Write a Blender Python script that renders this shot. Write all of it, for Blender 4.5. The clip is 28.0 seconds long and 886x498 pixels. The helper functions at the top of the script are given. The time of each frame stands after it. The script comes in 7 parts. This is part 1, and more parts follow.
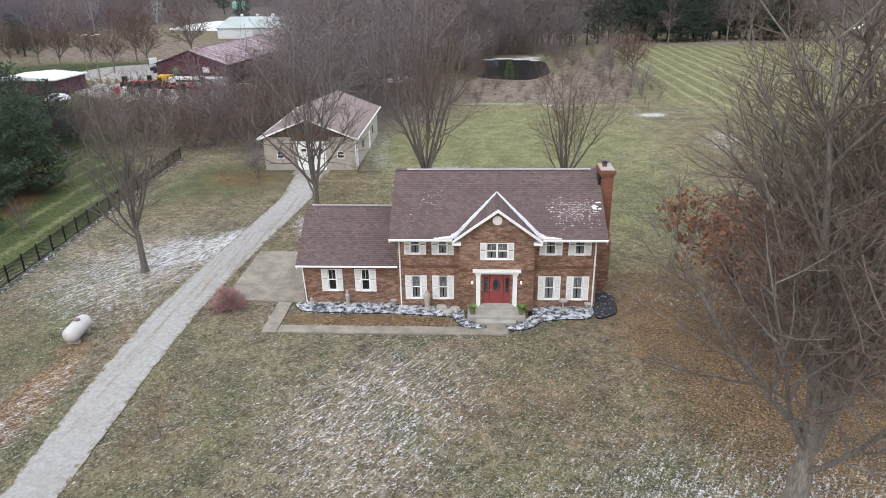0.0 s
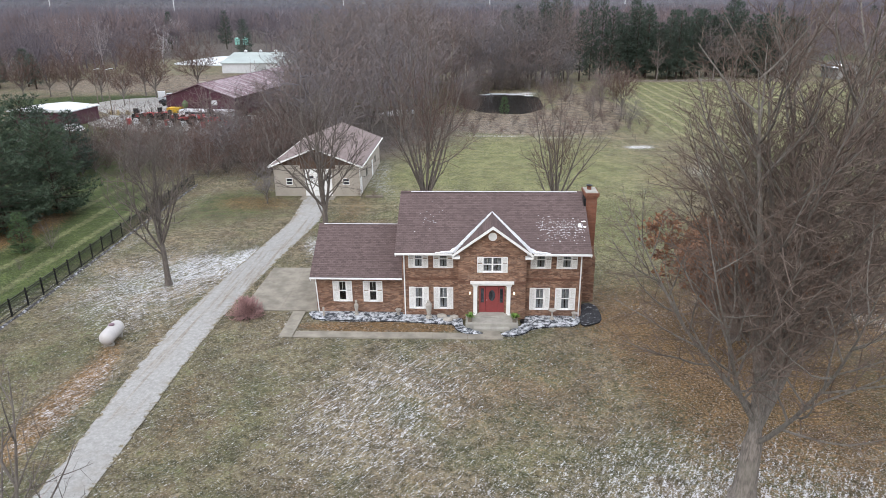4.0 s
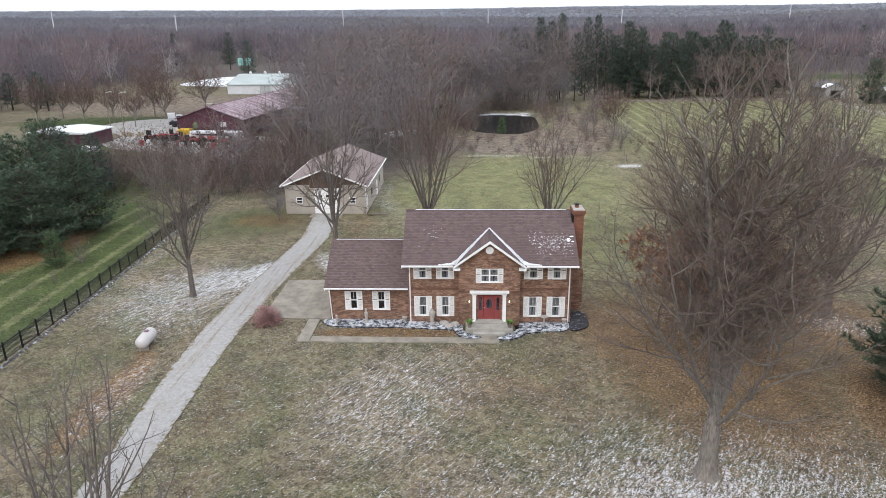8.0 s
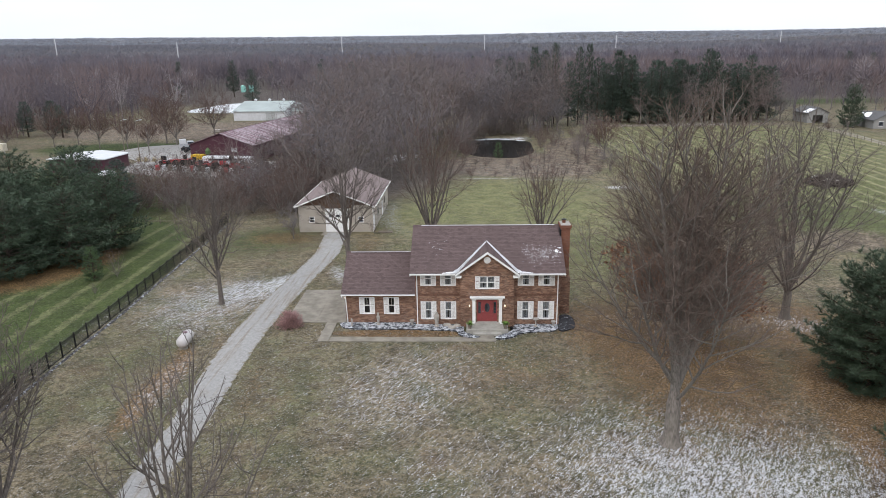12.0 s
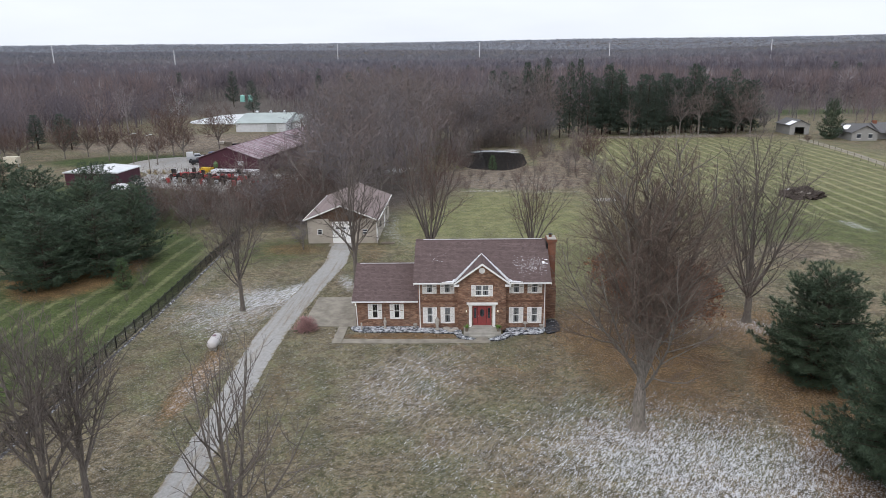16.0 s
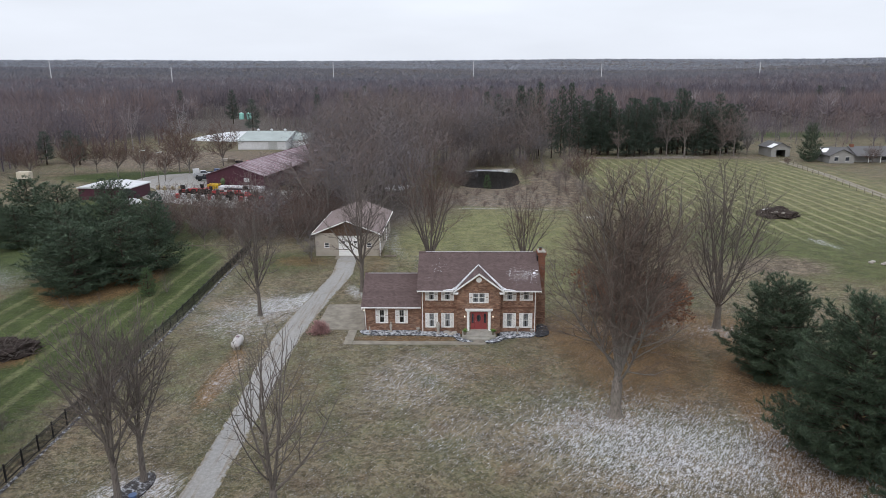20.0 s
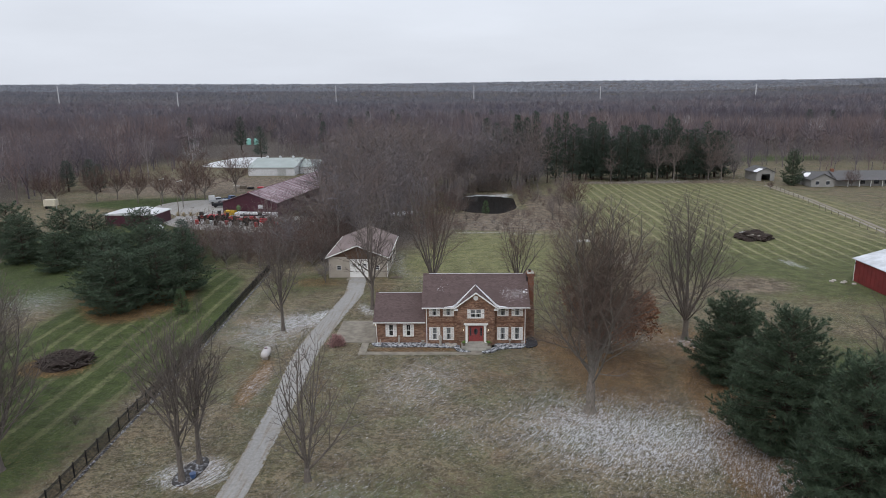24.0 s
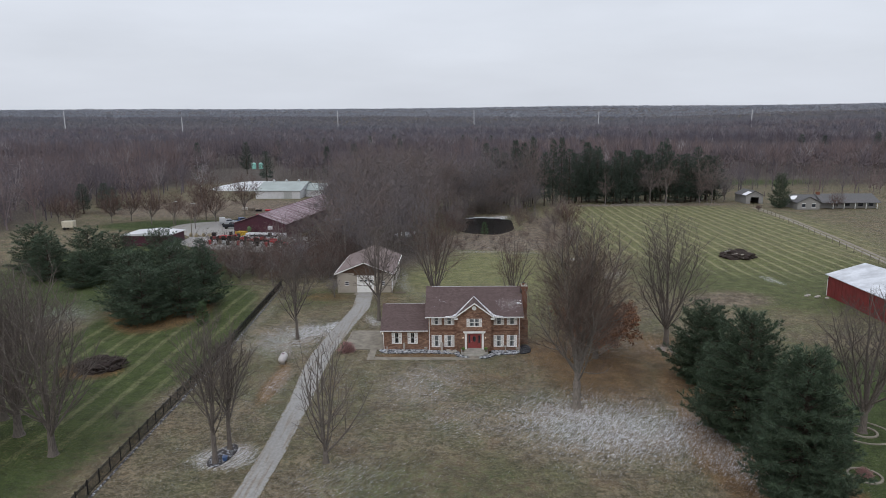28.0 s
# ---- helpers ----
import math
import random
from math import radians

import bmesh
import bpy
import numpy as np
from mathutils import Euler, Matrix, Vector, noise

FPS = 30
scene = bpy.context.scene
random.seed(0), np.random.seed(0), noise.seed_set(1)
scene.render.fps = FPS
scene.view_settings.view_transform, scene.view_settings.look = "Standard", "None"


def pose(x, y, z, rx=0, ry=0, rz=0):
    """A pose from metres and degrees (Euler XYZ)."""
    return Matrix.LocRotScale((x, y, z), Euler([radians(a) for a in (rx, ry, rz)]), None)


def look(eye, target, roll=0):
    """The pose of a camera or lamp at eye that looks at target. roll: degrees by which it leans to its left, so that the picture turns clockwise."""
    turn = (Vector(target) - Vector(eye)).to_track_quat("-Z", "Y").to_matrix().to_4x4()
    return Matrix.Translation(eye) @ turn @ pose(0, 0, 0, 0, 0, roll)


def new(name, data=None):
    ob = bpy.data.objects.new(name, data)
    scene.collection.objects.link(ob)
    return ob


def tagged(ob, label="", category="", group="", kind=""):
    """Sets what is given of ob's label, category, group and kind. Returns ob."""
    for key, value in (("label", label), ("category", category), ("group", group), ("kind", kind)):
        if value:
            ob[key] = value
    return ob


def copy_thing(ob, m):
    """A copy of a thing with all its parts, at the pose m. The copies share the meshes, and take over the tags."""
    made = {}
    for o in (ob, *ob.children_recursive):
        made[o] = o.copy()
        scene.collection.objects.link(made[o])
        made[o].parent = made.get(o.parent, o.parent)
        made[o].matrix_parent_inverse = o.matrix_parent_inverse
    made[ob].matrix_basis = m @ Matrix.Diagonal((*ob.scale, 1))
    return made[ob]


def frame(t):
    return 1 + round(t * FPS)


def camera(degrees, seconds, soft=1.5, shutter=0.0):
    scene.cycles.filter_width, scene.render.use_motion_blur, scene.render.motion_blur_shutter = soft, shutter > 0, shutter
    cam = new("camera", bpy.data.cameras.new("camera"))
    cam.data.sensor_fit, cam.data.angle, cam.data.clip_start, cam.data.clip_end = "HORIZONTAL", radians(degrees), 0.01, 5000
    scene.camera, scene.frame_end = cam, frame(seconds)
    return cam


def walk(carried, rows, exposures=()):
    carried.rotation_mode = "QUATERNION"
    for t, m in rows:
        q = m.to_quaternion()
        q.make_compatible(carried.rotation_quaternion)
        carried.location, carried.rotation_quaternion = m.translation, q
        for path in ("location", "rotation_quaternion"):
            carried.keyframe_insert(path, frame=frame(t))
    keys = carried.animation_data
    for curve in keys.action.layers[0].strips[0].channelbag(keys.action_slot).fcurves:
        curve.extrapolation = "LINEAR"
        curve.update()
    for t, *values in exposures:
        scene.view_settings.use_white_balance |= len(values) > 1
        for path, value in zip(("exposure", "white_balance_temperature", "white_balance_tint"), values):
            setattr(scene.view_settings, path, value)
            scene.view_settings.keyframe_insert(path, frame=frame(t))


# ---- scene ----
cam = camera(66.9, 28.0, 0.8)
PATH = [
    (0, (5.082, -39.428, 20.675), (4.983, -37.587, 19.902), -0.9),
    (0.5, (5.015, -39.968, 20.686), (4.919, -38.125, 19.916), -0.8),
    (1, (4.971, -40.465, 20.707), (4.877, -38.619, 19.941), -0.8),
    (1.5, (4.916, -41.021, 20.754), (4.823, -39.171, 20.0), -0.7),
    (2, (4.848, -41.632, 20.786), (4.758, -39.779, 20.04), -0.6),
    (2.5, (4.84, -42.28, 20.829), (4.755, -40.424, 20.09), -0.6),
    (3, (4.883, -42.992, 20.963), (4.798, -41.129, 20.24), -0.6),
    (3.5, (4.969, -43.642, 21.093), (4.883, -41.771, 20.393), -0.5),
    (5.5, (4.878, -45.637, 21.468), (4.792, -43.749, 20.811), -0.6),
    (6, (4.897, -46.284, 21.63), (4.812, -44.394, 20.98), -0.6),
    (6.5, (4.957, -47.002, 21.884), (4.873, -45.109, 21.244), -0.7),
    (7, (5.029, -47.635, 22.134), (4.944, -45.743, 21.493), -0.7),
    (7.5, (5.044, -48.243, 22.369), (4.959, -46.351, 21.725), -0.7),
    (8, (4.998, -49.011, 22.647), (4.913, -47.117, 22.011), -0.7),
    (8.5, (4.959, -49.883, 22.926), (4.875, -47.987, 22.297), -0.7),
    (9, (5.004, -50.78, 23.163), (4.92, -48.883, 22.537), -0.6),
    (9.5, (4.998, -51.505, 23.28), (4.914, -49.607, 22.654), -0.7),
    (10, (4.916, -52.114, 23.298), (4.834, -50.216, 22.673), -0.8),
    (10.5, (4.861, -52.916, 23.304), (4.781, -51.014, 22.691), -0.8),
    (11, (4.862, -53.908, 23.354), (4.781, -52.001, 22.757), -0.9),
    (11.5, (4.843, -54.994, 23.558), (4.762, -53.083, 22.973), -0.9),
    (12, (4.851, -56.066, 23.812), (4.772, -54.15, 23.242), -0.9),
    (12.5, (4.822, -57.019, 24.077), (4.747, -55.101, 23.515), -0.9),
    (14.5, (4.685, -60.408, 25.854), (4.618, -58.49, 25.291), -0.9),
    (15, (4.676, -61.304, 26.108), (4.61, -59.385, 25.547), -0.9),
    (15.5, (4.694, -62.174, 26.339), (4.629, -60.254, 25.782), -0.9),
    (16, (4.712, -63.04, 26.53), (4.647, -61.119, 25.976), -0.9),
    (16.5, (4.685, -63.833, 26.664), (4.62, -61.911, 26.112), -0.8),
    (17, (4.654, -64.685, 26.84), (4.589, -62.761, 26.297), -0.7),
    (17.5, (4.573, -65.737, 27.094), (4.51, -63.81, 26.563), -0.7),
    (18, (4.519, -66.817, 27.374), (4.458, -64.888, 26.847), -0.7),
    (18.5, (4.409, -67.751, 27.617), (4.351, -65.82, 27.096), -0.7),
    (19, (4.189, -68.55, 27.754), (4.135, -66.619, 27.235), -0.6),
    (19.5, (4.038, -69.349, 27.873), (3.991, -67.416, 27.359), -0.4),
    (20, (4.034, -70.355, 27.984), (3.991, -68.421, 27.479), -0.3),
    (20.5, (4.191, -71.536, 28.17), (4.147, -69.598, 27.676), -0.4),
    (21, (4.37, -72.794, 28.398), (4.324, -70.854, 27.917), -0.4),
    (21.5, (4.467, -74.101, 28.659), (4.417, -72.157, 28.19), -0.6),
    (23.5, (4.328, -79.655, 30.753), (4.278, -77.708, 30.297), -0.6),
    (24, (4.328, -80.898, 30.976), (4.28, -78.949, 30.53), -0.6),
    (24.5, (4.347, -82.042, 31.076), (4.3, -80.092, 30.636), -0.6),
    (25, (4.347, -83.057, 31.111), (4.3, -81.107, 30.671), -0.6),
    (25.5, (4.346, -84.029, 31.079), (4.299, -82.077, 30.645), -0.5),
    (26, (4.337, -85.131, 31.086), (4.289, -83.175, 30.667), -0.4),
    (26.5, (4.299, -86.271, 31.157), (4.251, -84.312, 30.755), -0.5),
    (27, (4.279, -87.372, 31.289), (4.234, -85.411, 30.899), -0.5),
    (27.5, (4.296, -88.436, 31.457), (4.252, -86.473, 31.075), -0.6),
    (28, (4.409, -89.38, 31.623), (4.36, -87.416, 31.246), -0.6),
]
EXPOSURES = [(0, 0.84), (6, 0.83), (12, 0.52), (18, 0.36), (24, 0.06), (28, -0.05)]
walk(cam, [(t, look(eye, target, roll)) for t, eye, target, roll in PATH], EXPOSURES)

# ---- light ----
world = bpy.data.worlds.new("overcast")
scene.world = world
world.use_nodes = True
wn, wl = world.node_tree.nodes, world.node_tree.links
sky = wn.new("ShaderNodeTexSky")
sky.sky_type = "NISHITA"
sky.sun_disc = False
sky.sun_elevation, sky.sun_rotation = radians(38), radians(200)
sky.dust_density, sky.air_density = 6.0, 1.0
flat = wn.new("ShaderNodeMixRGB")
flat.inputs[0].default_value = 0.9
flat.inputs[2].default_value = (7.2, 7.62, 8.45, 1)
wl.new(sky.outputs[0], flat.inputs[1])
# soft unevenness of the cloud layer
wtc = wn.new("ShaderNodeTexCoord")
wmap = wn.new("ShaderNodeMapping")
wmap.inputs["Scale"].default_value = (2.0, 2.0, 9.0)
wl.new(wtc.outputs["Generated"], wmap.inputs[0])
wno = wn.new("ShaderNodeTexNoise")
wno.inputs["Scale"].default_value = 1.7
wno.inputs["Detail"].default_value = 5
wl.new(wmap.outputs[0], wno.inputs["Vector"])
wra = wn.new("ShaderNodeMapRange")
wra.inputs[1].default_value, wra.inputs[2].default_value = 0.3, 0.7
wra.inputs[3].default_value, wra.inputs[4].default_value = 0.95, 1.05
wl.new(wno.outputs[0], wra.inputs[0])
wmul = wn.new("ShaderNodeVectorMath")
wmul.operation = "SCALE"
wl.new(flat.outputs[0], wmul.inputs[0])
# an overcast sky is brighter overhead than at the horizon
wsep = wn.new("ShaderNodeSeparateXYZ")
wl.new(wtc.outputs["Generated"], wsep.inputs[0])
wzen = wn.new("ShaderNodeMapRange")
for i, v in zip((1, 2, 3, 4), (0.0, 1.0, 0.96, 1.47)):
    wzen.inputs[i].default_value = v
wl.new(wsep.outputs[2], wzen.inputs[0])
wpro = wn.new("ShaderNodeMath")
wpro.operation = "MULTIPLY"
wl.new(wzen.outputs[0], wpro.inputs[0])
wl.new(wra.outputs[0], wpro.inputs[1])
wl.new(wpro.outputs[0], wmul.inputs["Scale"])
wbg = wn["Background"]
wbg.inputs["Strength"].default_value = 0.105
wl.new(wmul.outputs[0], wbg.inputs[0])
sun = new("sun", bpy.data.lights.new("sun", "SUN"))
sun.data.energy, sun.data.angle, sun.data.color = 0.55, radians(40), (1.0, 0.97, 0.93)
sun.matrix_world = look((-15, -40, 45), (0, 0, 0))

R = random.Random(7)


# ---- materials ----
class N:
    """A small writer of shader nodes."""

    def __init__(self, name, rough=0.8, metal=0.0):
        self.m = bpy.data.materials.new(name)
        self.m.use_nodes = True
        self.t = self.m.node_tree
        self.b = self.t.nodes["Principled BSDF"]
        self.b.inputs["Roughness"].default_value = rough
        self.b.inputs["Metallic"].default_value = metal
        if rough >= 0.8:
            self.b.inputs["Specular IOR Level"].default_value = 0.12

    def n(self, kind):
        return self.t.nodes.new("ShaderNode" + kind)

    def put(self, sock, v):
        if hasattr(v, "is_linked"):
            self.t.links.new(v, sock)
        elif isinstance(v, (tuple, list)) and len(v) == 3 and sock.type == "RGBA":
            sock.default_value = (*v, 1)
        else:
            sock.default_value = v

    def xyz(self, scale=(1, 1, 1), rot=(0, 0, 0), world_space=False):
        c = self.n("TexCoord")
        g = self.n("NewGeometry") if world_space else None
        mp = self.n("Mapping")
        self.t.links.new(g.outputs["Position"] if g else c.outputs["Object"], mp.inputs[0])
        mp.inputs["Scale"].default_value = scale
        mp.inputs["Rotation"].default_value = rot
        return mp.outputs[0]

    def noise(self, scale, detail=4, rough=0.6, vec=None, distort=0.0):
        t = self.n("TexNoise")
        t.inputs["Scale"].default_value, t.inputs["Detail"].default_value = scale, detail
        t.inputs["Roughness"].default_value, t.inputs["Distortion"].default_value = rough, distort
        self.put(t.inputs["Vector"], vec if vec is not None else self.xyz(world_space=True))
        return t.outputs[0]

    def ramp(self, v, a, b, lo=0.0, hi=1.0):
        r = self.n("MapRange")
        r.interpolation_type = "SMOOTHSTEP"
        self.put(r.inputs[0], v)
        for i, x in zip((1, 2, 3, 4), (a, b, lo, hi)):
            self.put(r.inputs[i], x)
        return r.outputs[0]

    def math(self, op, a, b=0.0):
        r = self.n("Math")
        r.operation = op
        self.put(r.inputs[0], a)
        self.put(r.inputs[1], b)
        return r.outputs[0]

    def mix(self, f, a, b, kind="MIX"):
        r = self.n("MixRGB")
        r.blend_type = kind
        self.put(r.inputs[0], f)
        self.put(r.inputs[1], a)
        self.put(r.inputs[2], b)
        return r.outputs[0]

    def attr(self, name):
        a = self.n("Attribute")
        a.attribute_name = name
        return a.outputs["Fac"]

    def rand(self):
        return self.n("ObjectInfo").outputs["Random"]

    def island(self):
        return self.n("NewGeometry").outputs["Random Per Island"]

    def color(self, c):
        self.put(self.b.inputs["Base Color"], c)
        return self

    def bump(self, h, strength=0.4, dist=0.02):
        b = self.n("Bump")
        b.inputs["Strength"].default_value, b.inputs["Distance"].default_value = strength, dist
        self.put(b.inputs["Height"], h)
        self.t.links.new(b.outputs[0], self.b.inputs["Normal"])
        return self


def plain(name, c, rough=0.7, metal=0.0, vary=0.18, scale=3.0, bump=0.0):
    """A painted or raw surface with soft staining and fine grain."""
    m = N(name, rough, metal)
    d = tuple(x * (1 - vary) for x in c)
    l = tuple(min(1, x * (1 + vary * 0.6)) for x in c)
    f = m.mix(m.ramp(m.noise(scale, 5), 0.3, 0.7), d, l)
    f = m.mix(m.ramp(m.noise(scale * 14, 3), 0.25, 0.75, 0.0, 0.35), f, tuple(x * 0.8 for x in c))
    m.color(f)
    if bump:
        m.bump(m.noise(scale * 20, 3), bump, 0.01)
    return m.m


def brick_mat(name, base, dark, mortar, w=0.203, h=0.0677, side=False):
    m = N(name, 0.85)
    # runs along the wall: x + y serves front and side walls alike
    g = m.n("NewGeometry")
    s = m.n("SeparateXYZ")
    m.t.links.new(g.outputs["Position"], s.inputs[0])
    u = m.math("ADD", s.outputs[0], s.outputs[1])
    c = m.n("CombineXYZ")
    m.put(c.inputs[0], u)
    m.put(c.inputs[1], s.outputs[2])
    b = m.n("TexBrick")
    m.t.links.new(c.outputs[0], b.inputs["Vector"])
    b.inputs["Scale"].default_value = 1.0
    b.inputs["Brick Width"].default_value, b.inputs["Row Height"].default_value = w, h
    b.inputs["Mortar Size"].default_value, b.inputs["Mortar Smooth"].default_value = 0.005, 0.3
    b.inputs["Bias"].default_value = 0.1
    m.put(b.inputs["Color1"], base)
    m.put(b.inputs["Color2"], dark)
    m.put(b.inputs["Mortar"], mortar)
    # broad patches of darker and lighter bricks, as laid from several pallets
    v = m.n("TexVoronoi")
    mp = m.n("Mapping")
    m.t.links.new(c.outputs[0], mp.inputs[0])
    mp.inputs["Scale"].default_value = (2.2, 7.4, 1)
    m.t.links.new(mp.outputs[0], v.inputs["Vector"])
    v.inputs["Scale"].default_value = 1.0
    sp = m.n("SeparateColor")
    m.t.links.new(v.outputs["Color"], sp.inputs[0])
    f = m.mix(m.ramp(sp.outputs[0], 0.25, 1.0, 0.0, 0.8), b.outputs["Color"], dark)
    f = m.mix(m.ramp(m.noise(0.9, 5), 0.35, 0.75, 0.0, 0.18), f, tuple(x * 1.4 for x in base))
    f = m.mix(m.ramp(m.noise(0.35, 4), 0.4, 0.7, 0.0, 0.25), f, tuple(x * 0.6 for x in dark))
    m.color(f)
    m.bump(b.outputs["Fac"], -0.5, 0.01)
    return m.m


def shingle_mat(name, a, b, c):
    m = N(name, 0.9)
    g = m.n("NewGeometry")
    s = m.n("SeparateXYZ")
    m.t.links.new(g.outputs["Position"], s.inputs[0])
    cv = m.n("CombineXYZ")
    m.put(cv.inputs[0], m.math("ADD", s.outputs[0], m.math("MULTIPLY", s.outputs[1], 0.02)))
    m.put(cv.inputs[1], m.math("MULTIPLY", s.outputs[2], 1.0))
    br = m.n("TexBrick")
    m.t.links.new(cv.outputs[0], br.inputs["Vector"])
    br.inputs["Scale"].default_value = 1.0
    br.inputs["Brick Width"].default_value, br.inputs["Row Height"].default_value = 0.30, 0.085
    br.inputs["Mortar Size"].default_value = 0.006
    m.put(br.inputs["Color1"], a)
    m.put(br.inputs["Color2"], b)
    m.put(br.inputs["Mortar"], c)
    f = m.mix(m.ramp(m.noise(0.5, 6), 0.3, 0.75, 0.0, 0.5), br.outputs["Color"], b)
    f = m.mix(m.ramp(m.noise(26, 2), 0.4, 0.8, 0.0, 0.4), f, tuple(x * 1.7 for x in a))
    m.color(f)
    m.bump(br.outputs["Fac"], -0.4, 0.01)
    return m.m


M = {}
M["brick"] = brick_mat("brick", (0.36, 0.205, 0.135), (0.115, 0.064, 0.047), (0.42, 0.34, 0.28))
M["brick_course"] = brick_mat("brick_course", (0.20, 0.095, 0.065), (0.11, 0.058, 0.042), (0.26, 0.2, 0.16), 0.07, 0.205)
M["chimney_brick"] = brick_mat("chimney_brick", (0.23, 0.095, 0.06), (0.16, 0.07, 0.048), (0.24, 0.17, 0.13))
M["shingle"] = shingle_mat("shingle", (0.145, 0.106, 0.102), (0.088, 0.064, 0.063), (0.03, 0.022, 0.022))
M["shingle_old"] = shingle_mat("shingle_old", (0.24, 0.19, 0.18), (0.18, 0.145, 0.14), (0.12, 0.1, 0.1))
M["shingle_grey"] = shingle_mat("shingle_grey", (0.15, 0.147, 0.15), (0.11, 0.108, 0.11), (0.07, 0.07, 0.072))
M["white"] = plain("white_paint", (0.86, 0.86, 0.85), 0.45, 0, 0.06, 2.0)
M["white_metal"] = plain("white_metal", (0.6, 0.61, 0.63), 0.4, 0, 0.1, 1.0)
M["snow"] = plain("snow", (0.86, 0.87, 0.9), 0.6, 0, 0.06, 8.0, 0.5)
M["red_door"] = plain("red_door", (0.27, 0.055, 0.055), 0.45, 0, 0.12, 3.0)
M["dark_metal"] = plain("dark_metal", (0.012, 0.012, 0.014), 0.5, 0.3, 0.3)
M["concrete"] = plain("concrete", (0.36, 0.345, 0.31), 0.9, 0, 0.22, 1.3, 0.3)
M["old_concrete"] = plain("old_concrete", (0.27, 0.245, 0.205), 0.9, 0, 0.3, 0.9, 0.3)
M["stone_pale"] = plain("stone_pale", (0.42, 0.39, 0.35), 0.9, 0, 0.25, 9.0, 0.4)
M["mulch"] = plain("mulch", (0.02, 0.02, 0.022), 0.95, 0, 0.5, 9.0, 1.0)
M["tan_siding"] = plain("tan_siding", (0.42, 0.38, 0.33), 0.8, 0, 0.1, 0.8)
M["brown_board"] = plain("brown_board", (0.11, 0.07, 0.05), 0.8, 0, 0.3, 4.0, 0.3)
M["maroon"] = plain("maroon_metal", (0.075, 0.02, 0.036), 0.5, 0.1, 0.25, 0.5)
def streaked(name, c, pale, turn=0.0):
    """Sheet metal roofing with pale streaks of frost that run down the slope."""
    m = N(name, 0.5, 0.1)
    v = m.xyz((0.12, 1.6, 0.12), (0, 0, radians(turn)), True)
    f = m.mix(m.ramp(m.noise(1.3, 5, 0.7, vec=v), 0.42, 0.62), c, pale)
    f = m.mix(m.ramp(m.noise(0.25, 4), 0.4, 0.65, 0, 0.6), f, tuple(x * 0.8 for x in c))
    return m.color(f).m


M["maroon_roof"] = streaked("maroon_roof", (0.16, 0.075, 0.095), (0.42, 0.34, 0.37), -8.5)
M["tank_paint"] = plain("tank_paint", (0.5, 0.475, 0.465), 0.45, 0, 0.12, 2.0)
M["cream"] = plain("cream_paint", (0.6, 0.55, 0.44), 0.5)
M["faded_red"] = plain("faded_red", (0.2, 0.125, 0.15), 0.5)
M["rut"] = plain("rut", (0.27, 0.24, 0.2), 0.95, 0, 0.35, 1.5, 0.3)
M["green_roof"] = plain("green_roof", (0.33, 0.375, 0.36), 0.5, 0.1, 0.15, 0.2)
M["barn_red"] = plain("barn_red", (0.20, 0.025, 0.025), 0.6, 0, 0.25, 0.6)
M["grey_siding"] = plain("grey_siding", (0.30, 0.295, 0.285), 0.8, 0, 0.12, 0.6)
M["machine_red"] = plain("machine_red", (0.45, 0.03, 0.04), 0.4, 0, 0.2, 1.0)
M["machine_yellow"] = plain("machine_yellow", (0.6, 0.38, 0.02), 0.5, 0, 0.2, 1.0)
M["black_paint"] = plain("black_paint", (0.015, 0.017, 0.022), 0.25, 0, 0.2)
M["car_silver"] = plain("car_silver", (0.5, 0.52, 0.55), 0.3, 0.4, 0.1)
M["car_blue"] = plain("car_blue", (0.05, 0.1, 0.22), 0.3, 0.2, 0.1)
M["rubber"] = plain("rubber", (0.02, 0.02, 0.02), 0.8)
M["teal"] = plain("teal_tank", (0.3, 0.62, 0.55), 0.5)
M["galvanised"] = plain("galvanised", (0.5, 0.52, 0.53), 0.45, 0.7, 0.15)
M["pot"] = plain("pot", (0.2, 0.17, 0.14), 0.8)
M["wood_grey"] = plain("wood_grey", (0.2, 0.17, 0.14), 0.9, 0, 0.3, 4)
M["dry_grass"] = plain("dry_grass", (0.42, 0.34, 0.2), 0.9)
M["barn_roof"] = plain("barn_roof", (0.62, 0.64, 0.68), 0.5, 0.1, 0.3, 0.35)
M["curtain"] = plain("curtain", (0.30, 0.31, 0.33), 0.9, 0, 0.25, 7.0)

g_ = N("window_glass", 0.05)
g_.b.inputs["Base Color"].default_value = (0.03, 0.035, 0.045, 1)
g_.b.inputs["Specular IOR Level"].default_value = 0.6
g_.color(g_.mix(g_.ramp(g_.noise(2.5, 3), 0.35, 0.7), (0.015, 0.018, 0.024), (0.09, 0.10, 0.12)))
M["glass"] = g_.m
c_ = N("clear_glass", 0.02)
c_.b.inputs["Base Color"].default_value = (0.9, 0.93, 0.95, 1)
c_.b.inputs["Transmission Weight"].default_value = 1.0
M["clear_glass"] = c_.m
w_ = N("pond_water", 0.06)
w_.color(w_.mix(w_.noise(0.2), (0.006, 0.008, 0.009), (0.014, 0.016, 0.016)))
w_.bump(w_.noise(1.2, 4), 0.05, 0.05)
M["water"] = w_.m
i_ = N("pond_ice", 0.35)
i_.color(i_.mix(i_.ramp(i_.noise(0.08, 6), 0.35, 0.65), (0.5, 0.53, 0.55), (0.68, 0.69, 0.7)))
M["ice"] = i_.m
l_ = N("lit_bulb", 0.4)
l_.b.inputs["Emission Color"].default_value = (1, 0.85, 0.6, 1)
